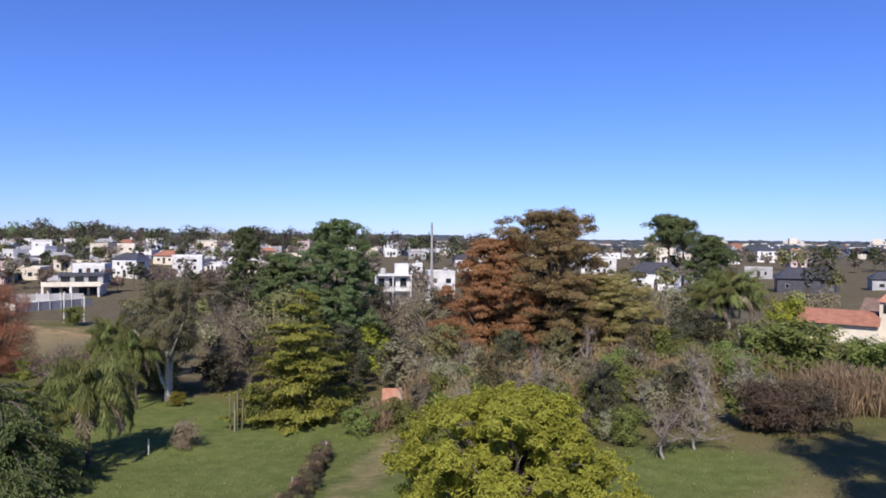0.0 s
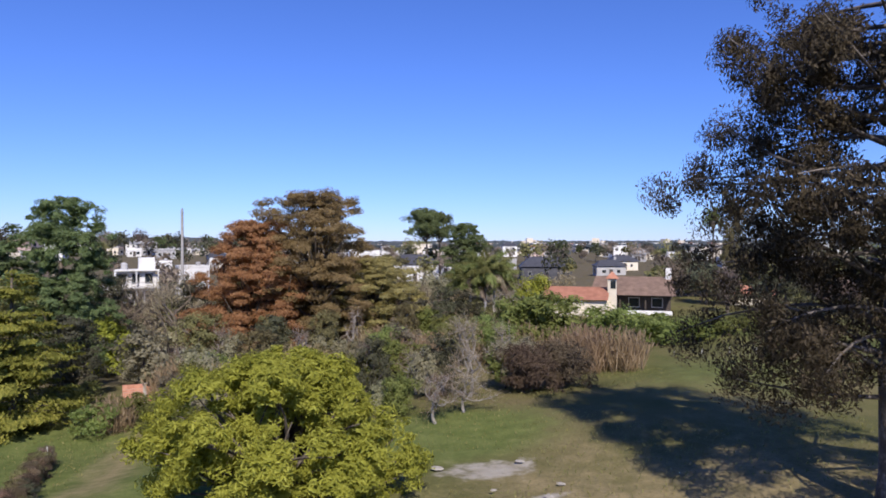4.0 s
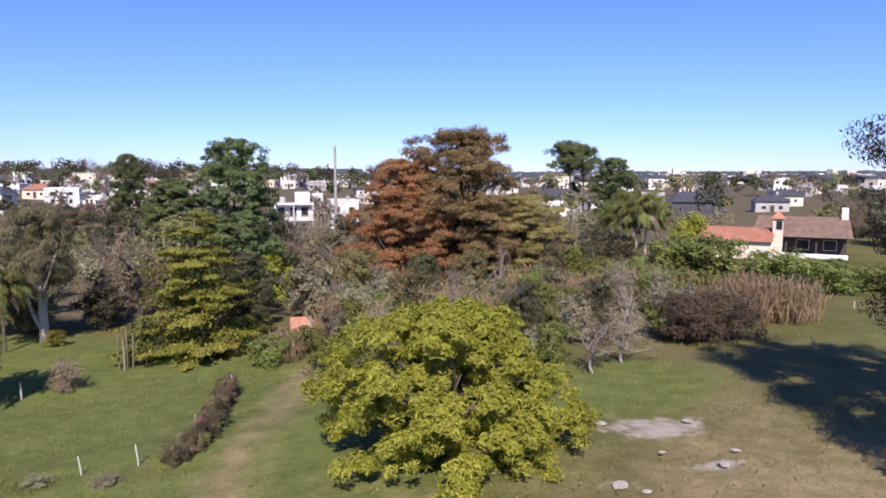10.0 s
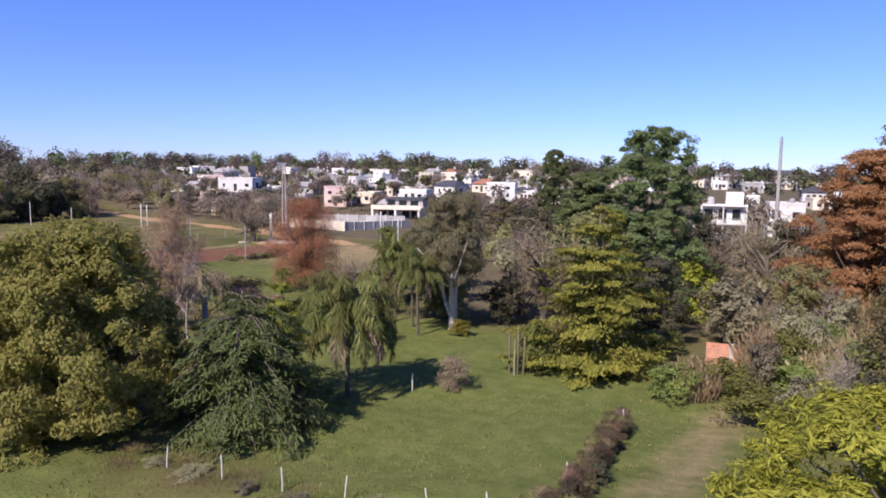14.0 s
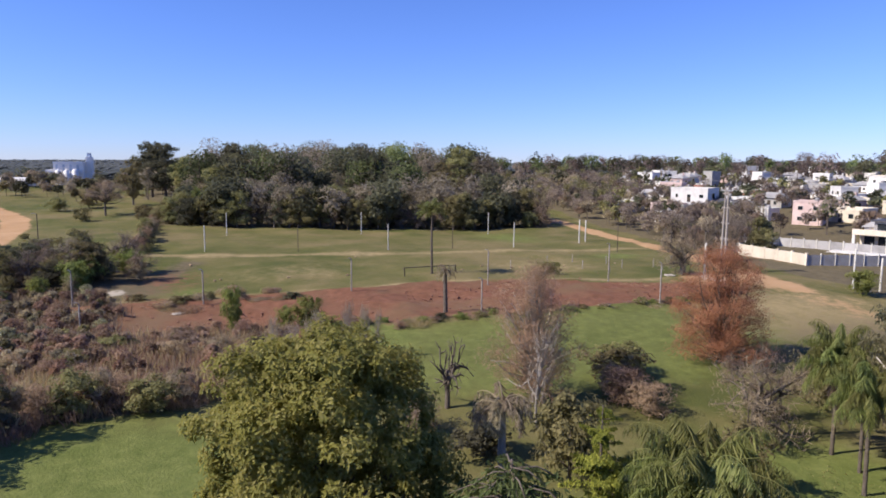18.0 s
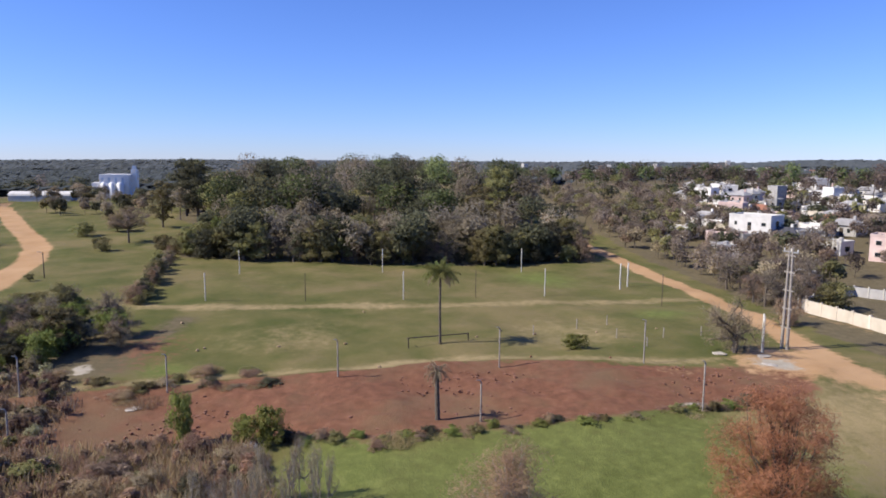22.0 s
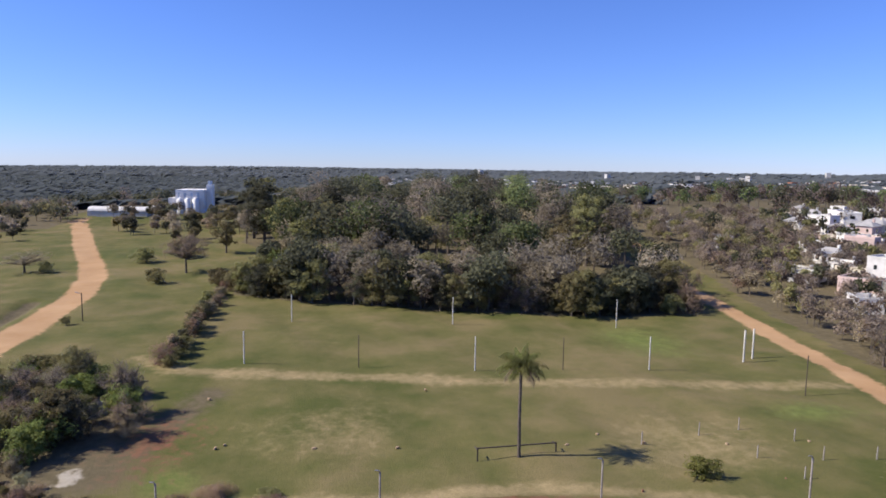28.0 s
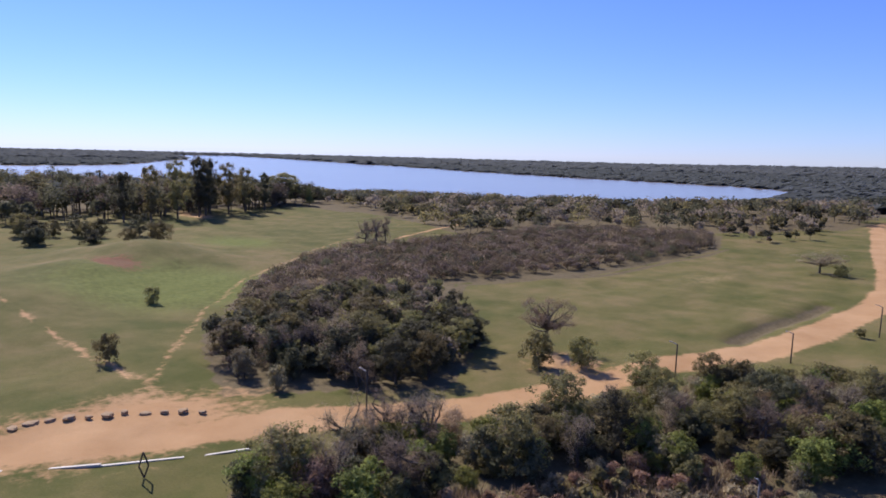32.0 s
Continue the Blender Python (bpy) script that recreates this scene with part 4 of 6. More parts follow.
PLANTS["rank_weeds"] = [reeds(0.9, 4.0, 380, False, m, 0.5) for m in ("green_bush_leaf", "scrub_leaf", "reed_leaf")]

NAMES_NEAR = {"leafy_tree": "dark olive broadleaf tree in the garden", "shrub": "dark olive bush under the garden trees"}

# ---------------------------------------------------------------- the start: garden slope and gully
stand("yellow_tree", 2.2, 31.5, 6.0, 11.2, "broad tree with yellow-green feathery autumn leaves", turn=40)
stand("round_tree", -31.3, 32.8, 9.8, 10.4, "dense round evergreen with olive-green leaves", turn=10)
stand("deodar", -25.2, 37.6, 6.9, 11.4, "weeping dark blue-green cedar sweeping the lawn", turn=0)
stand("yellow_conifer", -13.5, 57.5, 11.6, 11.4, "tiered conifer with yellow-tipped boughs", turn=0)
stand("rust_tree", 3.4, 83.0, 15.4, 14.0, "tall bald cypress in rust-orange autumn needles", turn=30)
stand("olive_tree", 10.6, 84.5, 18.8, 15.6, "tall bald cypress turning olive brown", turn=80)
stand("olive_tree", 17.5, 84.0, 10.5, 12.0, "bald cypress turning olive brown", turn=200)
stand("pine", -15.0, 80.0, 17.8, 12.6, "tall dark green pine with a rounded top", turn=0, pick=0)
stand("pine", -24.0, 92.0, 13.5, 12.0, "dark green pine by the houses", pick=1)
stand("pine", -45.0, 140.0, 17.0, 9.0, "dark green pine by the houses", pick=0)
stand("pale_euc", -27.5, 64.0, 11.4, 8.0, "eucalyptus with a pale forked trunk and dull olive crown", turn=60)
stand("bare_tree", -22.5, 72.0, 10.5, 10.5, "leafless brownish tree with fine twigs", pick=0)
stand("leafy_tree", -20.0, 78.0, 9.5, 10.0, "dull olive broadleaf tree by the lawn", pick=2)
stand("lime_bush", -10.5, 78.0, 5.6, 7.5, "bright olive-green spreading shrub by conifers", "shrub", name="shrub")
stand("grey_bush", -6.5, 71.0, 5.0, 7.6, "grey-green rounded shrub by the wall", "shrub", name="shrub")
stand("bare_tree", -5.0, 92.0, 11.0, 10.0, "leafless grey tree below the pole", pick=0)
stand("bare_tree", -11.0, 100.0, 10.0, 9.0, "leafless grey tree below the houses", pick=0)
stand("weeping_palm", -24.3, 44.8, 6.3, 7.0, "full feather palm with fronds hanging to the lawn", "palm", "garden palms", "palm")
for x, y, h, w in ((-32.6, 63.0, 6.9, 4.4), (-28.8, 60.4, 6.3, 4.4), (-30.6, 62.6, 6.0, 3.8)):
    stand("queen_palm", x, y, h, w, "feather palm with drooping green fronds", "palm", "garden palms", "palm")
stand("dead_palm", -30.6, 40.2, 6.8, 3.4, "palm with a skirt of dead hanging fronds", "palm", name="palm")
stand("yellow_conifer", -27.2, 42.6, 7.6, 4.6, "young conifer with yellow-green tips behind the cedar", turn=70)
stand("lime_bush", -26.2, 62.6, 1.2, 2.4, "low bright green shrub at the lawn's edge", "shrub", name="shrub")
stand("brown_bush", -19.6, 49.0, 2.0, 3.2, "rounded leafless brown shrub on the lawn", "shrub", name="shrub", pick=0)
stand("green_bush", -17.0, 55.5, 3.4, 3.4, "dark green shrub beside the cactus", "shrub", name="shrub")
for x, y, h, w in ((33.0, 87.0, 8.8, 8.4), (31.4, 88.4, 7.4, 7.4), (34.6, 88.0, 7.8, 7.6)):
    stand("clump_palm", x, y, h, w, "palm in a clump with pale trunks", "palm", "palm clump", "palm")
stand("lime_bush", 40.0, 86.0, 6.0, 6.5, "bright yellow-green bushy tree by the palms")
stand("pine", 41.0, 116.0, 14.0, 11.0, "dark conifer with level boughs", pick=0, turn=120)
stand("stone_pine", 54.5, 186.0, 19.5, 13.0, "stone pine with a flat round crown", pick=0)
stand("stone_pine", 59.0, 188.0, 18.5, 11.0, "stone pine with a flat round crown", pick=0)
# mixed scrub of the gully
for k in range(190):
    x, y = rng.uniform(-4, 40), rng.uniform(44, 100)
    if inside(np.array([x]), np.array([y]), [(-4, 52), (6, 45), (14, 45), (22, 50), (27, 57), (36, 74), (38, 98), (-2, 98), (-4, 74)])[0]:
        kind = ("green_bush", "grey_bush", "reeds", "green_bush", "pale_bare_tree", "grey_bush", "leafy_tree", "green_bush", "grey_bush", "shrub", "pale_bare_tree", "reeds")[k % 12]
        tall = rng.uniform(4.0, 6.5) if "tree" in kind else rng.uniform(2.0, 4.0)
        stand(kind, x, y, tall, tall * (rng.uniform(0.6, 0.9) if "tree" in kind else rng.uniform(1.0, 1.5)), {"shrub": "dull olive scrub bush in the gully", "grey_bush": "grey-green scrub bush in the gully", "brown_bush": "leafless brown scrub in the gully", "bare_tree": "leafless grey sapling among scrub", "pale_bare_tree": "pale leafless sapling among scrub", "green_bush": "green scrub bush in the gully", "leafy_tree": "olive broadleaf sapling in the gully", "reeds": "dry canes among the gully scrub"}[kind], "tree" if "tree" in kind else "shrub", "gully scrub", "tree" if "tree" in kind else "shrub")
stand("bare_tree", 25.0, 90.0, 9.4, 9.0, "leafless grey tree with upright twigs", pick=0)
stand("dark_brush", 20.5, 48.0, 3.4, 5.0, "dark leafless brown bush at the shade's edge", "shrub", name="shrub")
stand("dark_brush", 23.5, 48.5, 3.4, 5.0, "dark leafless brown bush in the shade", "shrub", name="shrub")
for x, y, h, w in ((28.6, 54.5, 3.9, 3.8), (31.8, 53.6, 3.6, 3.6), (30.0, 56.0, 3.8, 3.6), (25.5, 66.0, 3.6, 5.0), (22.0, 64.0, 3.2, 4.6), (7.0, 70.0, 3.0, 5.0), (3.0, 68.0, 2.8, 5.0), (-3.5, 62.5, 3.4, 3.0), (-7.0, 55.0, 2.4, 2.6)):
    stand("reeds", x, y, h, w, "stand of dry straw-coloured canes with plumes", "reeds", "dry cane stands", "reeds")
for x, y, h, w in ((33.5, 69.0, 5.4, 9.0), (38.0, 66.0, 4.0, 8.0), (30.5, 72.0, 5.2, 8.0), (43.0, 63.5, 2.9, 7.0), (48.0, 64.5, 2.4, 7.0), (53.0, 67.0, 1.9, 6.5), (57.5, 69.0, 1.7, 6.0), (63.0, 71.0, 1.9, 6.0), (46.0, 70.0, 2.6, 7.0)):
    stand("green_bush", x, y, h, w, "dense green hedge bush by the meadow", "hedge", "meadow hedge", "hedge")
for x, y in ((-1.0, 48.0), (2.0, 50.0), (5.0, 46.0), (-3.5, 51.0), (8.0, 49.0), (-7.8, 54.1), (-5.7, 56.4), (-1.9, 58.2), (0.6, 65.4), (-10.5, 63.5), (4.4, 67.3), (8.2, 60.3)):
    stand("green_bush", x, y, 2.0, 4.4, "green brambly bush beside the broken wall", "shrub", "brambles", "shrub")

for k in range(18):
    stand("pale_bare_tree", -57.5 - rng.uniform(0, 6.0), 35.8 + 8.5 * k / 17, rng.uniform(3.8, 5.2), rng.uniform(1.4, 2.2), "pale upright leafless sapling in a row", "tree", "pale saplings")
for x, y, h, w, kd in ((-33, 70, 8.0, 6.0, "leafy_tree"), (-30.5, 54, 4.0, 4.0, "shrub"), (-35.5, 47, 4.5, 5.0, "shrub"), (-24.5, 68, 4.0, 5.0, "shrub"), (-30, 67, 4.5, 5.5, "shrub"), (-17, 66, 6.5, 7.5, "leafy_tree"), (-12, 68, 7.0, 6.5, "leafy_tree"), (-2, 76, 6.0, 6.0, "leafy_tree"), (-37, 79, 8, 7, "leafy_tree")):
    stand(kd, x, y, h, w, NAMES_NEAR[kd], "tree" if "tree" in kd else "shrub", "garden trees", "tree" if "tree" in kd else "shrub")

for x, y, h, w in ((12.1, 42.2, 3.4, 4.6), (14.4, 43.5, 3.0, 4.6), (13.8, 52.3, 4.0, 4.4), (10.7, 55.2, 5.0, 3.6)):
    stand("pale_bare_tree", x, y, h, w, "pale leafless shrub with fine tangled twigs", "shrub", "pale shrubs", "shrub", pick=0)
for x, y, h, w in ((-66.4, -7.1, 6.2, 4.2), (-69.3, -6.8, 5.0, 3.4), (-76.3, -8.6, 5.2, 3.2), (-88.7, -5.0, 2.6, 5.0)):
    stand("pale_bare_tree", x, y, h, w, "tall pale sapling with a few dry leaves by the road", "tree", "roadside saplings", pick=0)

# the great eucalyptus beside the camera
g, lv, pale = Geo(), Geo(), Geo()
ex, ey = 23.0, 22.1
g.tube([(0, 0, -0.4), (0.05, 0, 1.5), (0.0, 0.1, 5), (0.25, 0.1, 9), (0.5, 0.3, 14), (0.3, 0.4, 19)], [0.72, 0.55, 0.46, 0.38, 0.26, 0.14], 10)
ends = []
for k in range(84):
    a = k * 2.399 + rng.normal(0, 0.2)
    z0 = 3.9 + 14.8 * (k / 84) ** 0.95
    reach = (8.8 if z0 < 15.0 else 6.4) * rng.uniform(0.5, 1.0) * (0.95 if math.cos(a) < -0.3 else 1.0)
    e = np.array([math.cos(a) * reach, math.sin(a) * reach, z0 + rng.uniform(-1.2, 2.6)])
    g.tube(bent((0.2, 0.2, z0), (max(e[0], -5.4), e[1], e[2]), 0.14, 6), np.linspace(0.11, 0.02, 6), 5)
    for f in (0.35, 0.48, 0.6, 0.72, 0.84, 0.94, 1.02, 1.1):
        ends.append(np.array([0.2, 0.2, z0]) * (1 - f) + e * f + rng.normal(size=3) * (0.7, 0.7, 0.6) - (0, 0, 0.35))
ends = np.array(ends)
ends = ends[(ends[:, 0] > -7.6) | (ends[:, 2] < 9.0)]
ends = ends[np.sin(ends[:, 0] * 0.9 + 1.0) + np.sin(ends[:, 1] * 1.1) + np.sin(ends[:, 2] * 1.3 + 0.5) > -1.9]
# the crown is flatter on its western side
ends[:, 0] = np.where(ends[:, 0] < -4.4, -4.4 + (ends[:, 0] + 4.4) * 0.35, ends[:, 0])
crown = clumps(ends, rng.uniform(0.5, 1.1, len(ends)), 290, 0.18, 0.36, 0.85, (0, 0, -0.5), 0.6, 0.2, (ends - (0.2, 0.2, 10)) / 9.0)
euc = thing("tree", ex, ey, ground_z(ex, ey), "tall eucalyptus with a thick flaking trunk and dark drooping leaves", "tree")
part("trunk", g, "euc_bark", euc, smooth=True)
part("crown", crown, "eucalyptus_leaf", euc)

# ---------------------------------------------------------------- middle ground before the red soil
stand("red_tree", -48.0, 70.0, 9.4, 8.4, "bald cypress with thin rust-red foliage", turn=0)
stand("fading_red_tree", -45.6, 50.8, 9.6, 7.2, "nearly bare bald cypress, rusty at the top", turn=0)
stand("pale_bare_tree", -42.0, 49.0, 7.0, 4.0, "pale leafless sapling among scrub", pick=0)
stand("bare_tree", -35.6, 60.4, 6.2, 7.4, "leafless pinkish-grey tree with pale branches", pick=0)
stand("bare_tree", -37.6, 63.0, 5.4, 6.0, "leafless pinkish-grey tree with pale branches", pick=0)
stand("dead_tree", -46.8, 45.0, 5.4, 3.8, "dead tree with bare dark limbs")
stand("palm", -94.6, 63.8, 10.0, 5.0, "slender feather palm alone on the field", "palm", name="palm", turn=0)
stand("small_palm", -71.8, 55.9, 5.0, 2.8, "short palm with ragged greyish fronds", "palm", name="palm")
for x, y, h, w, k in ((-37, 69, 4.5, 5, "shrub"), (-41, 57, 2.2, 4.5, "brown_bush"), (-43.5, 56.5, 2.6, 5, "brown_bush"), (-46, 58.5, 2.8, 6, "shrub"), (-48.5, 60.5, 2.4, 5, "shrub"), (-39.5, 44, 2.4, 4.5, "shrub"), (-44, 42, 2.0, 4, "brown_bush"), (-36, 74, 5, 5, "leafy_tree"), (-40, 76, 3.2, 4, "green_bush"), (-62, 107.5, 3.0, 4.6, "green_bush"), (-87.3, 78.5, 1.9, 4.0, "green_bush"), (-75.7, 34.8, 4.6, 2.6, "green_bush"), (-72.5, 41.5, 3.4, 3.6, "green_bush"), (-74, 39.6, 2.4, 3.0, "green_bush"), (-25, 22, 2.2, 4.5, "brown_bush"), (-31, 22, 2.6, 5, "brown_bush"), (-20, 25, 1.8, 4, "shrub")):
    stand(k, x, y, h, w, {"shrub": "dark olive bush beside the lawn", "brown_bush": "leafless brown bush on the slope", "leafy_tree": "dark olive broadleaf garden tree", "green_bush": "dark green bush in full leaf"}[k], "tree" if "tree" in k else "shrub", name="tree" if "tree" in k else "shrub")
for k in range(110):
    x, y = rng.uniform(-80, -50), rng.uniform(2, 41)
    if not inside(np.array([x]), np.array([y]), BRUSH)[0]:
        continue
    kind = ("brown_bush", "dry_scrub", "dry_scrub", "brown_bush", "dry_scrub", "dry_scrub", "shrub")[k % 7]
    stand(kind, x, y, rng.uniform(0.8, 1.8), rng.uniform(2.5, 4.5), {"brown_bush": "leafless reddish-brown bush in scrub", "dry_scrub": "patch of dry brown scrub", "shrub": "dull olive bush among dry scrub"}[kind], "shrub", "brown thicket", "shrub")
for k in range(46):
    f = k / 45
    y = 43 + 42 * f
    x = float(np.interp(y, (42, 50, 61, 71, 83, 92), (-73, -69.3, -67.3, -65.8, -65.4, -64.2))) + rng.normal(0, 0.4)
    stand(("shrub", "dry_scrub", "green_bush", "brown_bush")[k % 4], x, y, rng.uniform(0.5, 1.2), rng.uniform(1.4, 3.0), "low bush on the bank below the red soil", "shrub", "bank bushes", "shrub")
for k in range(30):
    f = k / 29
    y = 26 + 16 * f
    stand(("dry_scrub", "shrub", "dry_scrub", "brown_bush")[k % 4], -90.0 + rng.normal(0, 2.4), y + rng.normal(0, 1), rng.uniform(0.5, 1.3), rng.uniform(2, 3.8), "scrub along the edge of the field", "shrub", "field edge scrub", "shrub")
for k in range(12):
    stand(("brown_bush", "shrub", "brown_bush")[k % 3], -54.5 - 1.2 * math.sin(k * 1.7), 12.0 + 1.5 * k, rng.uniform(2.0, 3.2), rng.uniform(3.0, 4.6), "leafless brown bush at the lawn's edge", "shrub", "brown thicket", "shrub")
for x, y, h in ((-51.0, 13.0, 9.0), (-56.5, 11.0, 8.0), (-46.5, 11.5, 7.5)):
    stand("leafy_tree", x, y, h, h * 0.95, "dark olive broadleaf tree shading the lawn", group="lawn trees")
stand("bare_tree", -79.4, 95.0, 7.4, 8.5, "half-bare tree with two leaning trunks by the pylon", pick=0)
stand("bare_tree", -80.3, 95.6, 7.0, 7.0, "half-bare tree with a leaning trunk by the pylon", pick=0)

# ---------------------------------------------------------------- west: thicket, hedge, wood
THICK_KINDS = ("shrub", "grey_bush", "green_bush", "brown_bush", "shrub", "leafy_tree", "bare_tree", "green_bush")
NAMES = {"shrub": "dark olive bush with small leaves", "grey_bush": "grey-green bush with fine leaves", "brown_bush": "leafless brown bush of fine twigs", "bare_tree": "leafless grey-brown tree with fine twigs", "leafy_tree": "dark olive broadleaf tree in full leaf", "green_bush": "dense green bush in full leaf", "tall_tree": "tall dark broadleaf tree in full leaf", "pale_bare_tree": "pale leafless tree with thin stems", "flat_top": "flat-topped leafless thorn tree on grass"}


def fill(poly, n, kinds, group, lo, hi, grow=1.25):
    """Scatters plants inside an outline of the plan."""
    xs, ys = [p[0] for p in poly], [p[1] for p in poly]
    made = 0
    while made < n:
        x, y = rng.uniform(min(xs), max(xs)), rng.uniform(min(ys), max(ys))
        if not inside(np.array([x]), np.array([y]), poly)[0]:
            continue
        kind = kinds[int(rng.integers(len(kinds)))]
        h = rng.uniform(lo, hi) * (grow if "tree" in kind else 0.75)
        stand(kind, x, y, h, h * rng.uniform(0.85, 1.25) * (1.0 if "tree" in kind else 1.3), NAMES[kind], "tree" if "tree" in kind or kind == "flat_top" else "shrub", group, "tree" if "tree" in kind or kind == "flat_top" else "shrub")
        made += 1


fill(THICKET, 185, THICK_KINDS, "roadside thicket", 2.6, 5.2)
fill([(-52, 22), (-56, 4), (-70, 9), (-88, 14), (-98, 20), (-94, 27), (-78, 22)], 60, ("brown_bush", "brown_bush", "grey_bush", "shrub"), "brown thicket", 1.2, 2.4)
for k in range(26):
    f = k / 25
    stand(("shrub", "brown_bush", "shrub")[k % 3], -131 - 52 * f + rng.normal(0, 1), 26.2 + 2.5 * f + rng.normal(0, 0.6), rng.uniform(1.4, 3.0), rng.uniform(2.6, 4.6), "scrubby hedge bush between field and meadow", "hedge", "field hedge", "hedge")

for (ax, ay), (bx, by) in zip(WEST_WOOD[:5], WEST_WOOD[1:6]):
    n = int(math.hypot(bx - ax, by - ay) / 2.6)
    for k in range(n):
        f = k / n
        kind = ("leafy_tree", "shrub", "bare_tree", "shrub", "shrub", "leafy_tree")[int(rng.integers(6))]
        h = rng.uniform(5.5, 9) if "tree" in kind else rng.uniform(2.4, 4.5)
        stand(kind, ax + (bx - ax) * f - rng.uniform(0, 5), ay + (by - ay) * f, h, h * rng.uniform(0.9, 1.2), NAMES[kind], "tree" if "tree" in kind else "shrub", "west wood", "tree" if "tree" in kind else "shrub")
for x, y, h in ((-206, 46, 13), (-216, 52, 16), (-228, 48, 16), (-238, 54, 19), (-248, 40, 15), (-258, 34, 19), (-272, 30, 17), (-288, 30, 20), (-304, 34, 19), (-240, 24, 14), (-200, 90, 17), (-192, 108, 15), (-206, 120, 19)):
    stand("tall_tree", x, y, h, h * rng.uniform(0.6, 0.8), "tall dark broadleaf tree standing above the wood", "tree", "west wood")
for x, y, h, w in ((-208.5, 17.6, 9.0, 13.0), (-217.8, -21.0, 5.2, 13.5), (-116.2, -21.5, 7.2, 9.5)):
    stand("flat_top", x, y, h, w, "flat-topped leafless thorn tree on the meadow")
for x, y, h, w in ((-196, 13, 3.2, 6.0), (-184, 33, 6.0, 8.0), (-190, 27, 4.0, 6.0), (-226, 5, 4, 7), (-235, 12, 5, 8), (-216, -16, 3, 4.5), (-158, 6, 1.4, 2.2), (-82, -81.5, 3.2, 3.6), (-66, -50, 3.8, 3.6), (-113, -13, 4.0, 5.0), (-109, -17, 4.5, 5.5)):
    stand("shrub", x, y, h, w, "dark round bush on the grass", "shrub", name="shrub")
for x, y in ((-182.5, 39.5), (-183.5, 43.0), (-188, 40)):
    stand("queen_palm", x, y, 7.5, 5.0, "feather palm at the wood's edge", "palm", name="palm")


WOOD_FRONT = [(-181, 30), (-171, 44), (-160, 73), (-151, 102), (-150, 117), (-160, 120), (-170, 76), (-181, 48), (-190, 34)]
fill(WOOD_FRONT, 46, ("leafy_tree", "leafy_tree", "bare_tree", "shrub", "shrub", "tall_tree"), "west wood", 5.0, 8.0)

# ---------------------------------------------------------------- south: low wood, hill, river belt
fill([(-73, -32), (-94, -19), (-110, -29), (-118, -46), (-112, -60), (-96, -62), (-80, -52)], 84, ("leafy_tree", "leafy_tree", "tall_tree", "bare_tree", "shrub", "grey_bush"), "south wood", 3.2, 5.2)


fill([(-60, -215), (-130, -228), (-195, -252), (-230, -270), (-240, -300), (-60, -300)], 22, ("tall_tree", "leafy_tree", "tall_tree", "bare_tree"), "hilltop trees", 9, 13)
fill([(-75, -160), (-112, -155), (-120, -172), (-80, -190)], 14, ("leafy_tree", "shrub"), "dark clump", 5, 8)
for x, y, h in ((-150, -226, 24), (-154, -229, 21), (-187, -243, 17), (-128, -216, 20), (-140, -222, 22), (-166, -234, 21), (-175, -238, 19), (-118, -214, 18), (-160, -240, 23)):
    stand("tall_tree", x, y, h, h * 0.5, "tall dark eucalyptus on the hilltop")
stand("cedar", -219, -258, 12, 6, "dark pointed conifer on the hilltop")
for x, y in ((-158, -124), (-163, -126), (-168, -128)):
    stand("bare_tree", x, y, 9, 7, "leafless grey tree at the thicket's end")

def stuff_wood(name, spots, lo, hi, leaf_m, label, leaves=260, leaf=0.55, aspect=0.5, width=0.95, clump=15, stems=True, flat=0.85):
    """A wood that nobody could count: stems and clumped crowns, joined."""
    n = len(spots)
    x, y = spots[:, 0], spots[:, 1]
    z = height(x, y)
    h = rng.uniform(lo, hi, n)
    w = h * width * rng.uniform(0.8, 1.2, n)
    g = Geo()
    d = ways(n * clump)
    k = np.repeat(np.arange(n), clump)
    d[:, 2] = np.where(d[:, 2] < -0.5, -d[:, 2], d[:, 2])
    c = np.stack([x[k], y[k], z[k] + h[k] * 0.56], 1) + d * np.stack([w[k] * 0.34, w[k] * 0.34, h[k] * 0.33], 1) * rng.uniform(0.55, 1.0, (len(k), 1))
    per = leaves // clump
    q = np.repeat(np.arange(len(k)), per)
    e = ways(len(q))
    at = c[q] + e * (w[k][q] * 0.19 * (0.5 + 0.5 * rng.random(len(q)) ** 0.5))[:, None] * (1, 1, flat)
    g.leaves(at, e * 0.5 + d[q] * 0.9 + rng.normal(size=e.shape) * 0.6 + (0, 0, 0.2), leaf * rng.uniform(0.6, 1.4, len(q)), aspect)
    me = g.mesh(name, leaf_m)
    tone = np.repeat(rng.uniform(-0.42, 0.42, n)[k][q], 4).astype(np.float32)
    me.attributes.new("tree_tone", "FLOAT", "POINT").data.foreach_set("value", tone)
    ob = tagged(new(name, me), label, "woods", kind="stuff")
    if stems:
        s = Geo()
        for m in range(n):
            s.tube([(x[m], y[m], z[m] - 0.4), (x[m] + rng.normal(0, 0.1), y[m], z[m] + h[m] * 0.35), (x[m], y[m] + rng.normal(0, 0.2), z[m] + h[m] * 0.75)], [h[m] * 0.02, h[m] * 0.015, h[m] * 0.006], 4)
        part("stems", s, "bark", ob)
    return ob


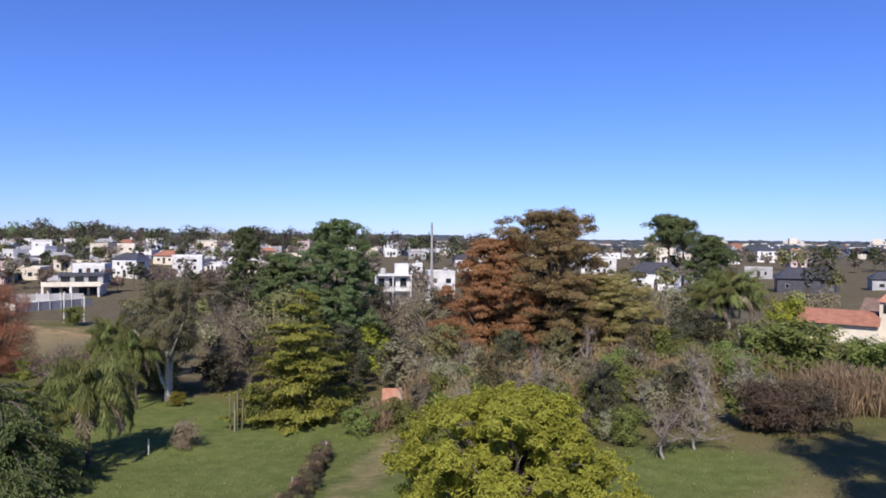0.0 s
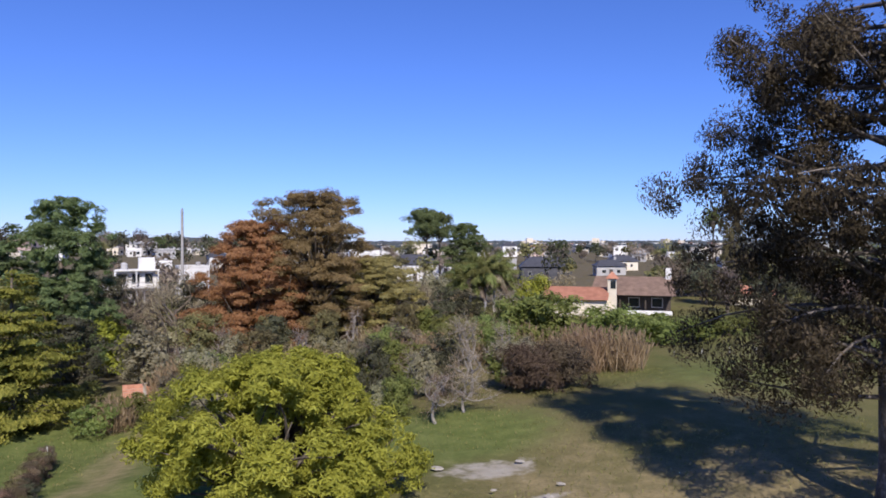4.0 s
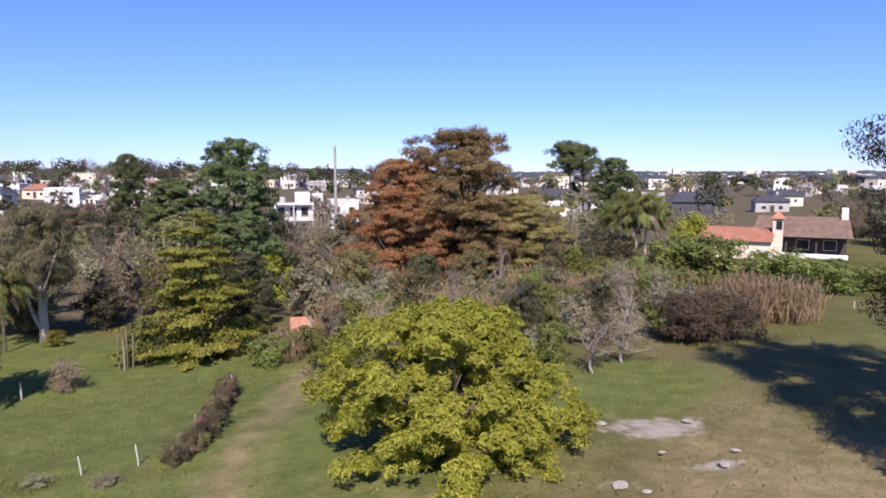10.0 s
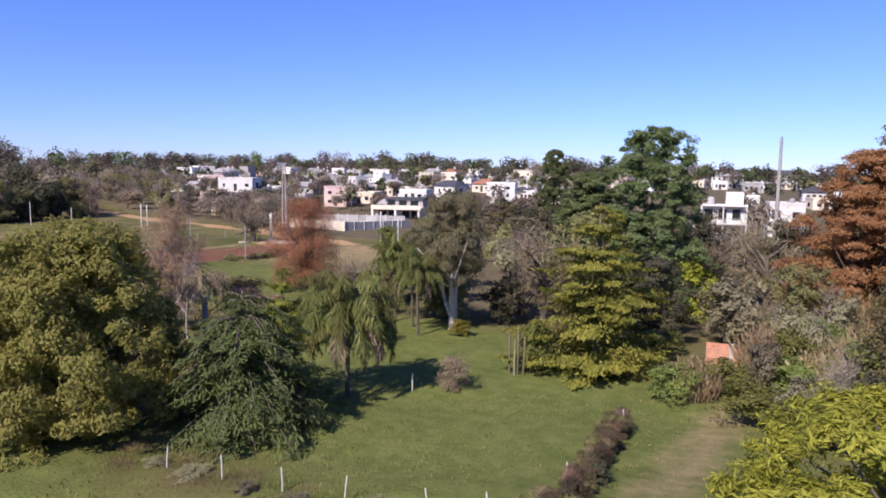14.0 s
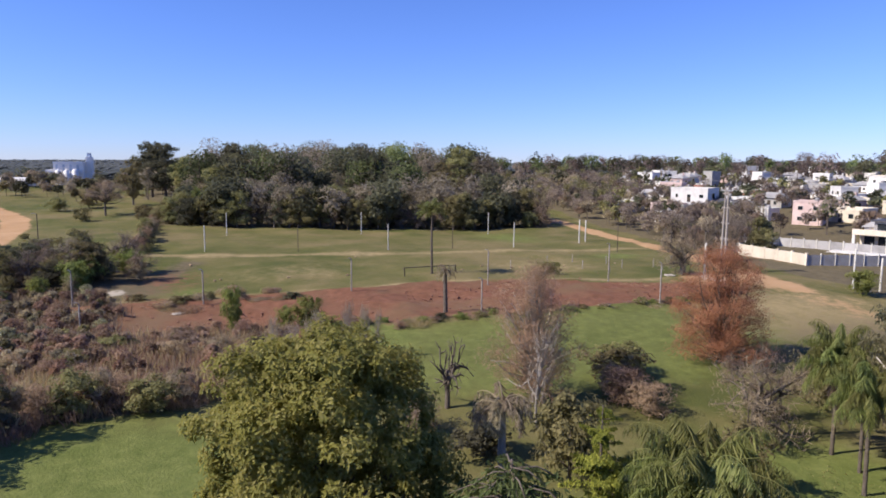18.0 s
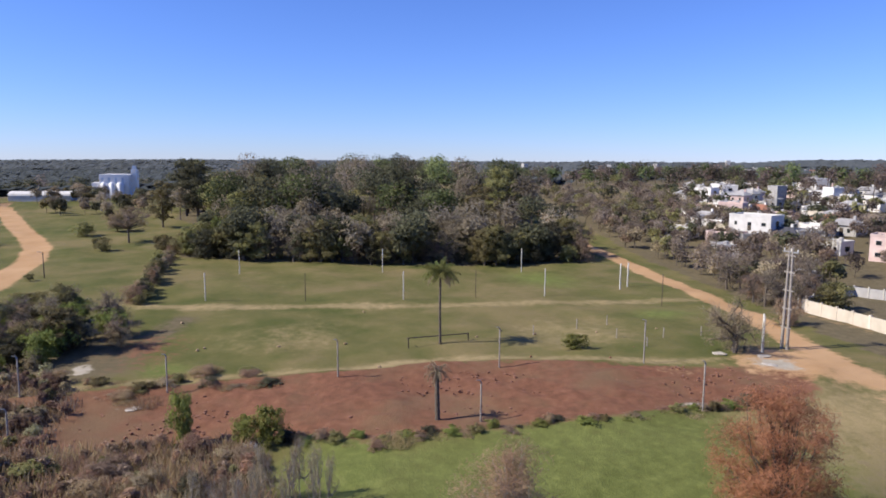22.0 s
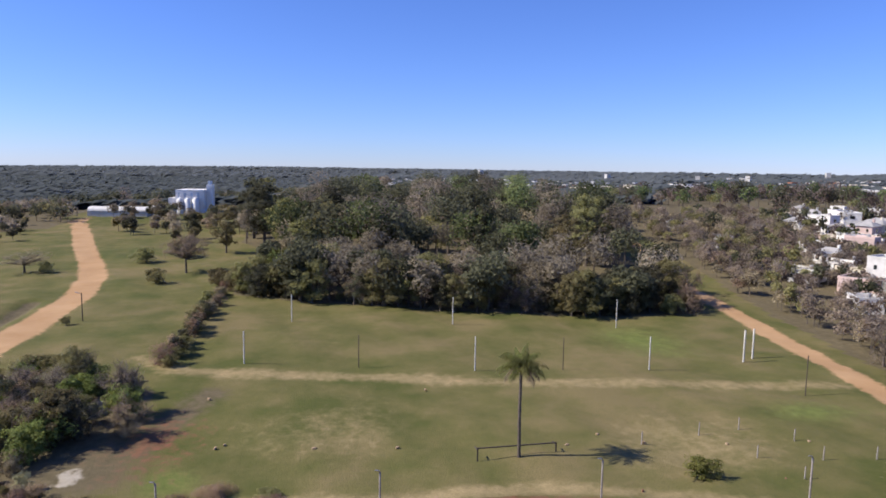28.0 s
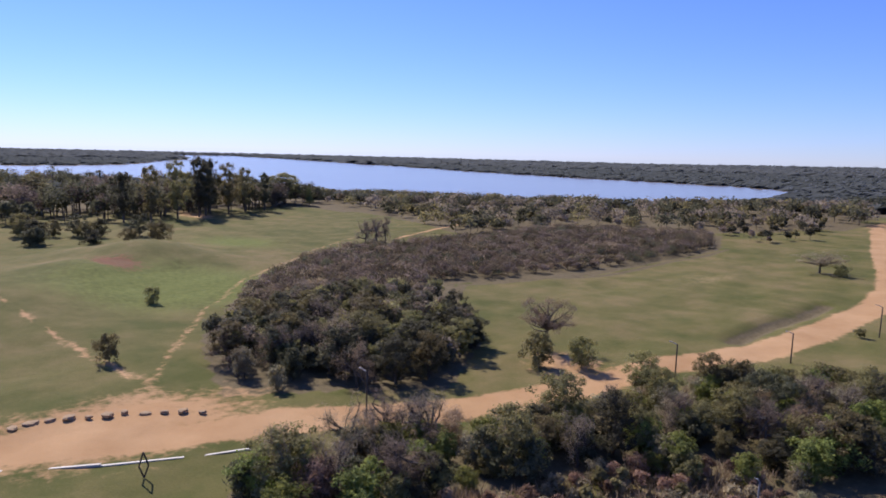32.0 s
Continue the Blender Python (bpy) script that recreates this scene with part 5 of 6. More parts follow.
def spots_in(poly, n, clear=None):
    out = []
    xs, ys = [p[0] for p in poly], [p[1] for p in poly]
    while sum(map(len, out)) < n:
        p = np.stack([rng.uniform(min(xs), max(xs), 400), rng.uniform(min(ys), max(ys), 400)], 1)
        keep = inside(p[:, 0], p[:, 1], poly)
        if clear is not None:
            keep &= clear(p)
        out.append(p[keep])
    return np.concatenate(out)[:n]


def wood_mix(poly, n, lo, hi, label, shares=((0.30, "wood_leaf"), (0.22, "scrub_leaf"), (0.26, "violet_twig"), (0.22, "bare_twig")), leaf=0.75, leaves=560, clear=None):
    for share, m in shares:
        twig = "twig" in m
        stuff_wood("woods", spots_in(poly, int(n * share), clear), lo, hi, m, label + (", leafless" if twig else ", in leaf"), leaves, leaf * (1.1 if twig else 1.0), 0.34 if twig else 0.62)


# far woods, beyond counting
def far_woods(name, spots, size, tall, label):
    """Low canopies of leaf sprays on the distant plain, with distance haze put into their colour."""
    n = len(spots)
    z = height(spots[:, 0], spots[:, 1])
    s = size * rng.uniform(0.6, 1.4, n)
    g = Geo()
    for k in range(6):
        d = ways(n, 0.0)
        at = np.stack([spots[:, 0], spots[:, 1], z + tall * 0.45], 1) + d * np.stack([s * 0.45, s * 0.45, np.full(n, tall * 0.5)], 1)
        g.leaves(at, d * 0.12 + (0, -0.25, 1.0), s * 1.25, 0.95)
    return tagged(new(name, g.mesh(name, "hazy_far_leaf")), label, "woods", kind="stuff")


def ring_spots(n, r0, r1, a0, a1):
    r = np.sqrt(rng.uniform(r0 * r0, r1 * r1, n))
    a = np.radians(rng.uniform(a0, a1, n))
    return np.stack([-42 - np.sin(a) * r, 39 + np.cos(a) * r], 1)


def dry_land(p):
    keep = ~inside(p[:, 0], p[:, 1], RIVER_NEAR + RIVER_FAR) & ~inside(p[:, 0], p[:, 1], [(-1000, 180), (-1060, 420), (-1480, 510), (-1390, 240)])
    return p[keep]


wood_mix(WEST_WOOD, 360, 8.0, 13.5, "dense wood west of the field", ((0.40, "wood_leaf"), (0.08, "scrub_leaf"), (0.44, "violet_twig"), (0.06, "bare_twig")), 0.72, 950)
wood_mix([(-195, 34), (-186, 76), (-176, 116), (-220, 136), (-290, 155), (-420, 148), (-420, 50), (-320, 34), (-240, 44)], 64, 15.5, 21.0, "tall trees of the wood west of the field", ((0.55, "wood_leaf"), (0.25, "pine_leaf"), (0.2, "violet_twig")), 0.85, 1200)
wood_mix([(-470, 220), (-330, 215), (-230, 270), (-120, 320), (-20, 330), (60, 350), (40, 480), (-300, 540), (-500, 420)], 330, 9.0, 15.5, "trees along the ridge behind the town", ((0.36, "wood_leaf"), (0.2, "pine_leaf"), (0.44, "violet_twig")), 1.2, 200)
wood_mix([(-46, 112), (-32, 84), (-24, 74), (-16, 86), (4, 96), (34, 100), (62, 108), (40, 124), (-44, 126)], 140, 3.2, 6.4, "mixed trees behind the garden", ((0.12, "wood_leaf"), (0.28, "scrub_leaf"), (0.2, "grey_shrub_leaf"), (0.40, "bare_twig")), 0.42, 560)
wood_mix([(-58, 6), (-75, 2), (-95, 8), (-102, 16), (-90, 25), (-64, 22)], 300, 0.7, 2.0, "dead brown brush before the thicket", ((0.55, "brown_twig"), (0.3, "bare_twig"), (0.15, "scrub_leaf")), 0.34, 240)
wood_mix(BRUSH, 330, 0.6, 1.7, "reddish-brown brush before the red soil", ((0.5, "brown_twig"), (0.2, "bare_twig"), (0.18, "faded_red_twig"), (0.12, "scrub_leaf")), 0.30, 200)


def straw(poly, n, lo, hi, leaf_m, label):
    """Dry stalks and grass too many to count, standing over a stretch of ground."""
    p = spots_in(poly, n)
    tuft = spots_in(poly, n // 40)
    k = rng.integers(0, len(tuft), n)
    loose = rng.random((n, 1)) < 0.3
    p = np.where(loose, p, tuft[k] + rng.normal(0, 0.55, (n, 2)))
    hh = rng.uniform(lo, hi, n)
    way = np.array([0, 0, 1.0]) + rng.normal(size=(n, 3)) * (0.45, 0.45, 0.1)
    way /= np.linalg.norm(way, axis=1, keepdims=True)
    at = np.stack([p[:, 0], p[:, 1], height(p[:, 0], p[:, 1])], 1) + way * hh[:, None] * 0.45
    return tagged(new("dry_grass", Geo().leaves(at, ways(n) * (1, 1, 0.15), hh, 0.07, way, 0.15).mesh("dry_grass", leaf_m)), label, "grass", kind="stuff")


straw(BRUSH, 22000, 0.5, 1.4, "brown_twig", "dry reddish-brown stalks in the brush")
straw([(-58, 6), (-75, 2), (-95, 8), (-102, 16), (-90, 25), (-64, 22)], 14000, 0.5, 1.5, "bare_twig", "dry greyish stalks before the thicket")
straw(BRUSH, 12000, 0.6, 1.6, "reed_leaf", "dry straw-coloured stalks in the brush")
wood_mix([(-245, 12), (-250, 26), (-330, 28), (-390, -20), (-380, -42), (-300, -20)], 60, 4, 8, "scattered trees beyond the meadow")
for n_, m in ((640, "violet_twig"), (620, "dark_twig"), (200, "bare_twig"), (160, "wood_leaf")):
    stuff_wood("woods", spots_in(GREY_THICKET, n_), 1.6, 3.4, m, "grey thicket in the hollow" + (", in leaf" if m == "wood_leaf" else ", leafless"), 120, 0.55, 0.34, 1.8, 12)
wood_mix([(-84, -30), (-96, -22), (-110, -30), (-120, -48), (-128, -60), (-112, -64), (-92, -62), (-78, -50)], 190, 2.8, 5.0, "dark low wood south of the road", ((0.5, "wood_leaf"), (0.2, "scrub_leaf"), (0.3, "violet_twig")), 0.5, 380)
for n_, m in ((640, "wood_leaf"), (300, "scrub_leaf"), (520, "violet_twig")):
    stuff_wood("woods", spots_in(RIVER_BELT, n_), 3.5, 7.5, m, "dark scrub belt along the river" + (", leafless" if "twig" in m else ", in leaf"), 90, 1.4, 0.5, 1.6, 12)
wood_mix([(-60, -208), (-130, -222), (-195, -250), (-230, -266), (-240, -290), (-60, -290)], 200, 8, 14, "dark trees along the hilltop lane", ((0.75, "wood_leaf"), (0.25, "violet_twig")), 0.9, 320)
wood_mix([(-40, -225), (-130, -236), (-195, -258), (-235, -280), (-330, -520), (-60, -520)], 220, 9, 15, "trees behind the hilltop lane", ((0.7, "wood_leaf"), (0.3, "violet_twig")), 1.1, 260)


def thin_town(p):
    return off_roads(p) & (~inside(p[:, 0], p[:, 1], TOWN_CORE) | (rng.random(len(p)) < 0.9))


def off_roads(p):
    return (near_line(p[:, 0], p[:, 1], ROAD_NORTH) > 9) & ~inside(p[:, 0], p[:, 1], [(-106, 119), (-76, 112), (-70, 135), (-74, 165), (-100, 166), (-104, 142)])


wood_mix([(-84, 112), (-112, 122), (-150, 131), (-214, 150), (-300, 172), (-300, 240), (-150, 180), (-120, 160)], 360, 3.2, 7.0, "bare roadside wood below the town", ((0.55, "violet_twig"), (0.25, "bare_twig"), (0.2, "scrub_leaf")), 0.55, 260, off_roads)
wood_mix([(-420, 190), (-300, 180), (-150, 165), (-60, 125), (60, 112), (150, 90), (300, 240), (60, 520), (-300, 560), (-480, 420)], 640, 5.0, 10.0, "trees between the houses of the town", ((0.28, "wood_leaf"), (0.12, "pine_leaf"), (0.15, "scrub_leaf"), (0.45, "violet_twig")), 1.0, 170, thin_town)
wood_mix([(-114, 124), (-200, 147), (-240, 200), (-150, 215), (-70, 195), (-66, 150), (-74, 168), (-104, 170)], 150, 3.5, 6.0, "bare trees on the slope below the town", ((0.6, "violet_twig"), (0.2, "bare_twig"), (0.2, "wood_leaf")), 0.7, 260, off_roads)
wood_mix(TOWN_CORE, 190, 3.5, 7.0, "trees between the close-built houses", ((0.35, "wood_leaf"), (0.2, "scrub_leaf"), (0.45, "violet_twig")), 0.8, 240)
wood_mix([(-262, -52), (-282, -44), (-330, -58), (-345, -80), (-300, -84), (-270, -74)], 40, 2.2, 4.6, "dark bushes scattered over the far meadow", ((0.5, "wood_leaf"), (0.3, "scrub_leaf"), (0.2, "violet_twig")), 0.6, 260, lambda p: near_line(p[:, 0], p[:, 1], ROAD_WEST) > 6)
wood_mix([(60, 76), (90, 66), (150, 90), (130, 130), (72, 110)], 50, 4, 8, "trees round the bungalow", ((0.3, "wood_leaf"), (0.2, "scrub_leaf"), (0.5, "violet_twig")), 0.6, 420)
wood_mix([(-560, 20), (-470, -60), (-520, -150), (-640, -130), (-680, 30)], 170, 9, 14, "dark plantation beyond the sheds", ((0.8, "wood_leaf"), (0.2, "violet_twig")), 1.3, 150)
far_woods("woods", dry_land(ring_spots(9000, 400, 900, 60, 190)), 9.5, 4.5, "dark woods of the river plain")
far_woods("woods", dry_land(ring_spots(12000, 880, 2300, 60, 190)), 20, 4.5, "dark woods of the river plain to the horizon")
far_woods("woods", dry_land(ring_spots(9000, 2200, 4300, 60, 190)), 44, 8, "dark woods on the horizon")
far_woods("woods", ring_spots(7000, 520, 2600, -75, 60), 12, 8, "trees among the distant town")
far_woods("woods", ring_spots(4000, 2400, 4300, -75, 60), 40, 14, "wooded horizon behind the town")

# ---------------------------------------------------------------- posts, poles and pylon
def post(x, y, h, r=0.09, label="weathered pale wooden post standing on the field", material="white_post", group="field posts", lean=0.0):
    t = thing("post", x, y, ground_z(x, y), label, "post", group)
    part("shaft", Geo().tube([(0, 0, -0.3), (lean * h * 0.5, 0, h * 0.5), (lean * h, 0, h - 0.05), (lean * h, 0, h)], [r * 1.1, r, r * 0.95, r * 0.6], 8), material, t, smooth=True)
    return t


for x, y, h in ((-130.5, 36.4, 4.7), (-122.3, 66.9, 4.8), (-119.0, 90.8, 4.7), (-155.4, 42.7, 4.7), (-149.4, 70.1, 4.8), (-144.6, 98.6, 4.8)):
    post(x, y, h, 0.085)
for x, y, h in ((-126.8, 51.7, 4.5), (-121.0, 79.0, 4.5), (-105.6, 104.4, 5.0)):
    post(x, y, h, 0.06, "thin dark wooden post on the field", "dark_wood")
for x, y, h in ((-120.4, 106.5, 4.7), (-121.8, 109.0, 4.5)):
    post(x, y, h, 0.13, "white-painted goal post at the end of the field", "white_post", "goal posts")
for x, y, h in ((-78.4, 98.2, 4.5), (-80.3, 100.0, 4.2)):
    post(x, y, h, 0.13, "pale wooden gate post by the pylon", "white_post", "gate posts")
for x, y, h in ((-65.0, 110.0, 5.0), (-62.8, 112.0, 4.2)):
    post(x, y, h, 0.13, "pale wooden gate post by the lane", "white_post", "gate posts")
for x, y, h in ((-88.2, 32.9, 4.1), (-85.2, 49.5, 4.4), (-83.0, 66.7, 4.6), (-79.4, 82.6, 4.9), (-70.3, 59.4, 3.6), (-65.3, 78.9, 4.7), (-90.5, 19.5, 4.6), (-80, 21, 3.0)):
    lp = post(x, y, h, 0.075, "slim weathered lamp post along the red track", "grey_wood", "track lamp posts")
    part("lamp", Geo().tube([(0, 0, h - 0.05), (0, -0.12, h + 0.12), (0, -0.42, h + 0.16)], [0.03, 0.05, 0.03], 6), "steel", lp)
for x, y, h in ((-80.6, -15.6, 5.4), (-118.2, -2.6, 4.6), (-136.1, 4.2, 4.2), (-160.5, 7.8, 4.8)):
    lp = post(x, y, h, 0.09, "dark wooden street lamp post by the dirt road", "dark_wood", "road lamp posts")
    part("lamp", Geo().tube([(0, 0, h - 0.1), (0.2, -0.5, h + 0.15), (0.3, -0.9, h + 0.18)], [0.04, 0.05, 0.08], 6), "white_post", lp)
for x, y in ((-96.5, 84), (-97, 89), (-93, 92.5), (-90, 86), (-88.5, 92), (-95.5, 77), (-85, 87), (-87.5, 97)):
    post(x, y, 1.3, 0.06, "short weathered fence post in the grass", "grey_wood", "short fence posts")
for x, y, h in ((-21.2, 32.3, 1.0), (-18.4, 32.6, 0.9), (-15.8, 32.9, 1.0), (-12.6, 33.4, 0.9), (-10.4, 33.6, 1.1), (-9.2, 38.0, 1.0), (-9.0, 46.5, 1.1), (-24.0, 32.0, 1.0)):
    post(x, y, h, 0.032, "whitish wooden fence post along the lawn", "white_post", "lawn fence posts", 0.14 * math.sin(x * 3.1))
cr = thing("garden_stake", -21.5, 47.3, ground_z(-21.5, 47.3), "white wooden stake on the lawn", "stake")
part("shaft", Geo().tube([(0, 0, -0.2), (0, 0, 0.6), (0, 0, 1.1)], [0.05, 0.05, 0.04], 6), "white_post", cr)
for k in range(7):
    post(39.0 + 2.6 * k, 56.0 - 0.5 * k, 0.6, 0.04, "low white marker post in the meadow", "white_post", "meadow markers")
# tall pole in the north
tp = thing("telegraph_pole", -5.2, 110.0, ground_z(-5.2, 110), "tall grey pole rising above the trees", "pole")
part("shaft", Geo().tube([(0, 0, -0.3), (0, 0, 9), (0, 0, 17.8)], [0.30, 0.24, 0.16], 8), "concrete", tp, smooth=True)
part("mast_cap", Geo().tube([(0, 0, 17.6), (0, 0, 18.4)], [0.22, 0.1], 8), "steel", tp)
# double pylon
py = thing("pylon", -79.3, 102.4, ground_z(-79.3, 102.4), "double-legged concrete power pylon with cross struts", "pylon")
for s in (-0.42, 0.42):
    part("leg", Geo().tube([(s, 0, -0.3), (s * 0.8, 0, 6), (s * 0.55, 0, 12.3)], [0.19, 0.16, 0.11], 8), "grey_wood", py, smooth=True)
for z in (2.5, 4.8, 7.0, 9.2, 11.2):
    part("strut", Geo().box(-0.75, 0.75, -0.06, 0.06, z, z + 0.14), "grey_wood", py)
part("crossarm", Geo().box(-1.1, 1.1, -0.07, 0.07, 11.6, 11.78), "steel", py)
for s in (-1.0, 0, 1.0):
    part("insulator", Geo().tube([(s, 0, 11.78), (s, 0, 11.95), (s, 0, 12.1)], [0.07, 0.09, 0.05], 6), "white_plaster", py)
# low net frame round the field palm
nf = thing("net_frame", -95.0, 63.8, ground_z(-95, 63.8), "low dark wooden frame round the palm's foot", "frame")
for y in (-3.9, 3.9):
    part("leg", Geo().box(-0.05, 0.05, y - 0.06, y + 0.06, -0.1, 1.25), "dark_wood", nf)
    part("brace", Geo().box(-0.9, 0.05, y - 0.04, y + 0.04, 0.9, 1.0), "dark_wood", nf)
part("bar", Geo().box(-0.05, 0.05, -3.9, 3.9, 1.12, 1.22), "dark_wood", nf)
# diamond sign frame by the south road
sg = thing("sign_frame", -59.0, -16.4, ground_z(-59, -16.4), "dark empty wooden sign frame by the road", "sign")
for a, b2 in (((0, 0, 0.1), (-0.35, 0.1, 1.1)), ((0, 0, 0.1), (0.35, -0.1, 1.1)), ((-0.35, 0.1, 1.1), (0, 0, 2.3)), ((0.35, -0.1, 1.1), (0, 0, 2.3))):
    part("bar", Geo().tube([a, b2], [0.07, 0.07], 4), "dark_wood", sg)


# ---------------------------------------------------------------- houses
def house(x, y, w, d, h, turn, wall_m, roof, label, storeys=1, group="town houses", z=None, win=True):
    """A plastered house: walls, roof or parapet, windows and a door in each storey of two faces."""
    t = thing("house", x, y, (ground_z(x, y) if z is None else z), label, "house", group, turn=turn)
    part("wall", Geo().box(-w / 2, w / 2, -d / 2, d / 2, -1.5, h), wall_m, t)
    if roof == "flat":
        g = Geo()
        for x0, x1, y0, y1 in ((-w / 2 - 0.06, w / 2 + 0.06, -d / 2 - 0.06, -d / 2 + 0.2), (-w / 2 - 0.06, w / 2 + 0.06, d / 2 - 0.2, d / 2 + 0.06), (-w / 2 - 0.06, -w / 2 + 0.2, -d / 2 + 0.2, d / 2 - 0.2), (w / 2 - 0.2, w / 2 + 0.06, -d / 2 + 0.2, d / 2 - 0.2)):
            g.box(x0, x1, y0, y1, h + 0.003, h + 0.55)
        part("parapet", g, wall_m, t)
        part("roof", Geo().box(-w / 2 + 0.2, w / 2 - 0.2, -d / 2 + 0.2, d / 2 - 0.2, h + 0.004, h + 0.12), "grey_roof", t)
        if rng.random() < 0.6:
            tk = part("water_tank", Geo().tube([(w * 0.2, 0, h), (w * 0.2, 0, h + 1.0), (w * 0.2, 0, h + 1.25)], [0.55, 0.55, 0.3], 8), "grey_plaster", t)
    else:
        o, r = 0.5, min(w, d) * 0.28
        v = [(-w / 2 - o, -d / 2 - o, h), (w / 2 + o, -d / 2 - o, h), (w / 2 + o, d / 2 + o, h), (-w / 2 - o, d / 2 + o, h), (-w / 2 + d * 0.3, 0, h + r), (w / 2 - d * 0.3, 0, h + r), (w / 2 - d * 0.3, 0.05, h + r), (-w / 2 + d * 0.3, 0.05, h + r)]
        part("roof", Geo().add([(a, b_, c + 0.02) for a, b_, c in v], [(0, 1, 5, 4), (2, 3, 7, 6), (1, 2, 6, 5), (3, 0, 4, 7), (4, 5, 6, 7), (3, 2, 1, 0)]), roof, t)
        part("chimney", Geo().box(w * 0.18, w * 0.18 + 0.6, 0.3, 0.9, h + 0.2, h + r + 0.8), wall_m, t)
    if win:
        sh = h / storeys
        for s in range(storeys):
            for face in (-1, 1):
                n = max(2, int(w / 3.4))
                for k in range(n):
                    cx = -w / 2 + w * (k + 0.5) / n
                    ww, wh = rng.uniform(0.35, 0.65), rng.uniform(0.4, 0.6)
                    z0 = s * sh + sh * 0.5
                    yf = face * d / 2
                    wn_ = part("window", Geo().box(cx - ww, cx + ww, yf - 0.05, yf + 0.05, z0 - wh, z0 + wh), "grey_plaster", t)
                    part("pane", Geo().box(cx - ww + 0.07, cx + ww - 0.07, yf - 0.065, yf + 0.065, z0 - wh + 0.07, z0 + wh - 0.07), "window_glass", wn_)
            part("window", Geo().box(-w / 2 - 0.05, -w / 2 + 0.05, -0.8, 0.8, s * sh + sh * 0.3, s * sh + sh * 0.72), "window_glass", t)
            part("window", Geo().box(w / 2 - 0.05, w / 2 + 0.05, -0.8, 0.8, s * sh + sh * 0.3, s * sh + sh * 0.72), "window_glass", t)
        part("door", Geo().box(-0.5, 0.5, -d / 2 - 0.06, -d / 2 + 0.05, 0, 2.05), "dark_wood", t)
    return t


house(-158, 172, 11, 7, 3.6, 20, "white_plaster", "flat", "large white flat-roofed house on the slope", 1, z=7.2)
house(-101, 183, 8, 6, 2.7, 12, "white_plaster", "flat", "white flat-roofed house on the slope", 1, z=5.6)
house(-79, 194, 8, 6, 4.0, 15, "white_plaster", "flat", "white two-storey terraced house", 2, z=6.5)
house(-123, 189, 10, 8, 3.0, 10, "cream_plaster", "flat", "cream flat-roofed house on the slope", 1)
def stepped_block(x, y, turn):
    """A white three-storey block with balconies, an outer stair and a roof room."""
    t = thing("apartment_block", x, y, ground_z(x, y) - 1.6, "white three-storey block with balconies and a roof stair", "building", turn=turn)
    part("wall", Geo().box(-3.6, 3.2, -3, 4, -1, 9.4), "white_plaster", t)
    part("side_wing", Geo().box(-6.4, -3.603, -1.5, 4, -1, 6.2), "white_plaster", t)
    part("low_wing", Geo().box(-8.4, -6.403, -0.5, 4, -1, 3.4), "grey_plaster", t)
    part("roof_room", Geo().box(0.2, 3.0, 0, 3.6, 9.403, 11.6), "white_plaster", t)
    for z in (3.2, 6.3, 9.403):
        part("slab", Geo().box(-3.9, 3.5, -4.3, -3.003, z - 0.12, z + 0.12), "white_plaster", t)
        if z < 9:
            rail = part("balcony_rail", Geo().box(-3.9, 3.5, -4.3, -4.2, z + 0.9, z + 1.0), "grey_plaster", t)
            for k in range(9):
                part("baluster", Geo().box(-3.85 + 0.9 * k, -3.79 + 0.9 * k, -4.28, -4.22, z + 0.12, z + 0.9), "grey_plaster", rail)
    for sx in (-3.8, -0.3, 3.3):
        part("pier", Geo().box(sx - 0.12, sx + 0.12, -4.25, -4.0, -1, 9.3), "white_plaster", t)
    for z in (0.4, 3.5, 6.6):
        for wx in (-2.6, -0.4, 1.8):
            w_ = part("window", Geo().box(wx - 0.7, wx + 0.7, -3.05, -2.95, z + 0.3, z + 2.2), "grey_plaster", t)
            part("pane", Geo().box(wx - 0.6, wx + 0.6, -3.07, -2.97, z + 0.4, z + 2.1), "window_glass", w_)
    for z in (0.8, 3.9):
        part("window", Geo().box(-5.5, -4.4, -1.55, -1.45, z, z + 1.3), "window_glass", t)
    for k in range(12):
        part("stair_step", Geo().box(3.203, 4.3, -2.5 + 0.42 * k, -2.08 + 0.42 * k, 0.5 * k, 0.5 * k + 0.5), "grey_plaster", t)
    part("water_tank", Geo().tube([(-2.2, 1.5, 9.4), (-2.2, 1.5, 10.4), (-2.2, 1.5, 10.7)], [0.6, 0.6, 0.3], 8), "grey_plaster", t)
    return t


stepped_block(-14.6, 142.0, 8)
house(-5.6, 157, 6, 6, 6.8, 10, "white_plaster", "flat", "white two-storey flat-roofed house", 2)
house(-98, 166, 7, 6, 3, 25, "white_plaster", "grey_roof", "small white shed with pitched roof", 1)
house(-112, 140, 3, 3, 2.6, 25, "white_plaster", "flat", "small white hut among bare trees", 1, win=False)
house(49, 178, 12, 9, 4.5, -15, "white_plaster", "dark_roof", "white house with a dark roof", 1)
house(82, 168, 13, 9, 3.4, -20, "dark_roof", "dark_roof", "house with a wide dark slate roof", 1)
house(104, 172, 8, 6, 3.0, -20, "grey_plaster", "dark_roof", "brown brick house with dark roof", 1)
tones = ("white_plaster", "white_plaster", "white_plaster", "white_plaster", "white_plaster", "cream_plaster", "cream_plaster", "grey_plaster", "pink_plaster")
made = 0
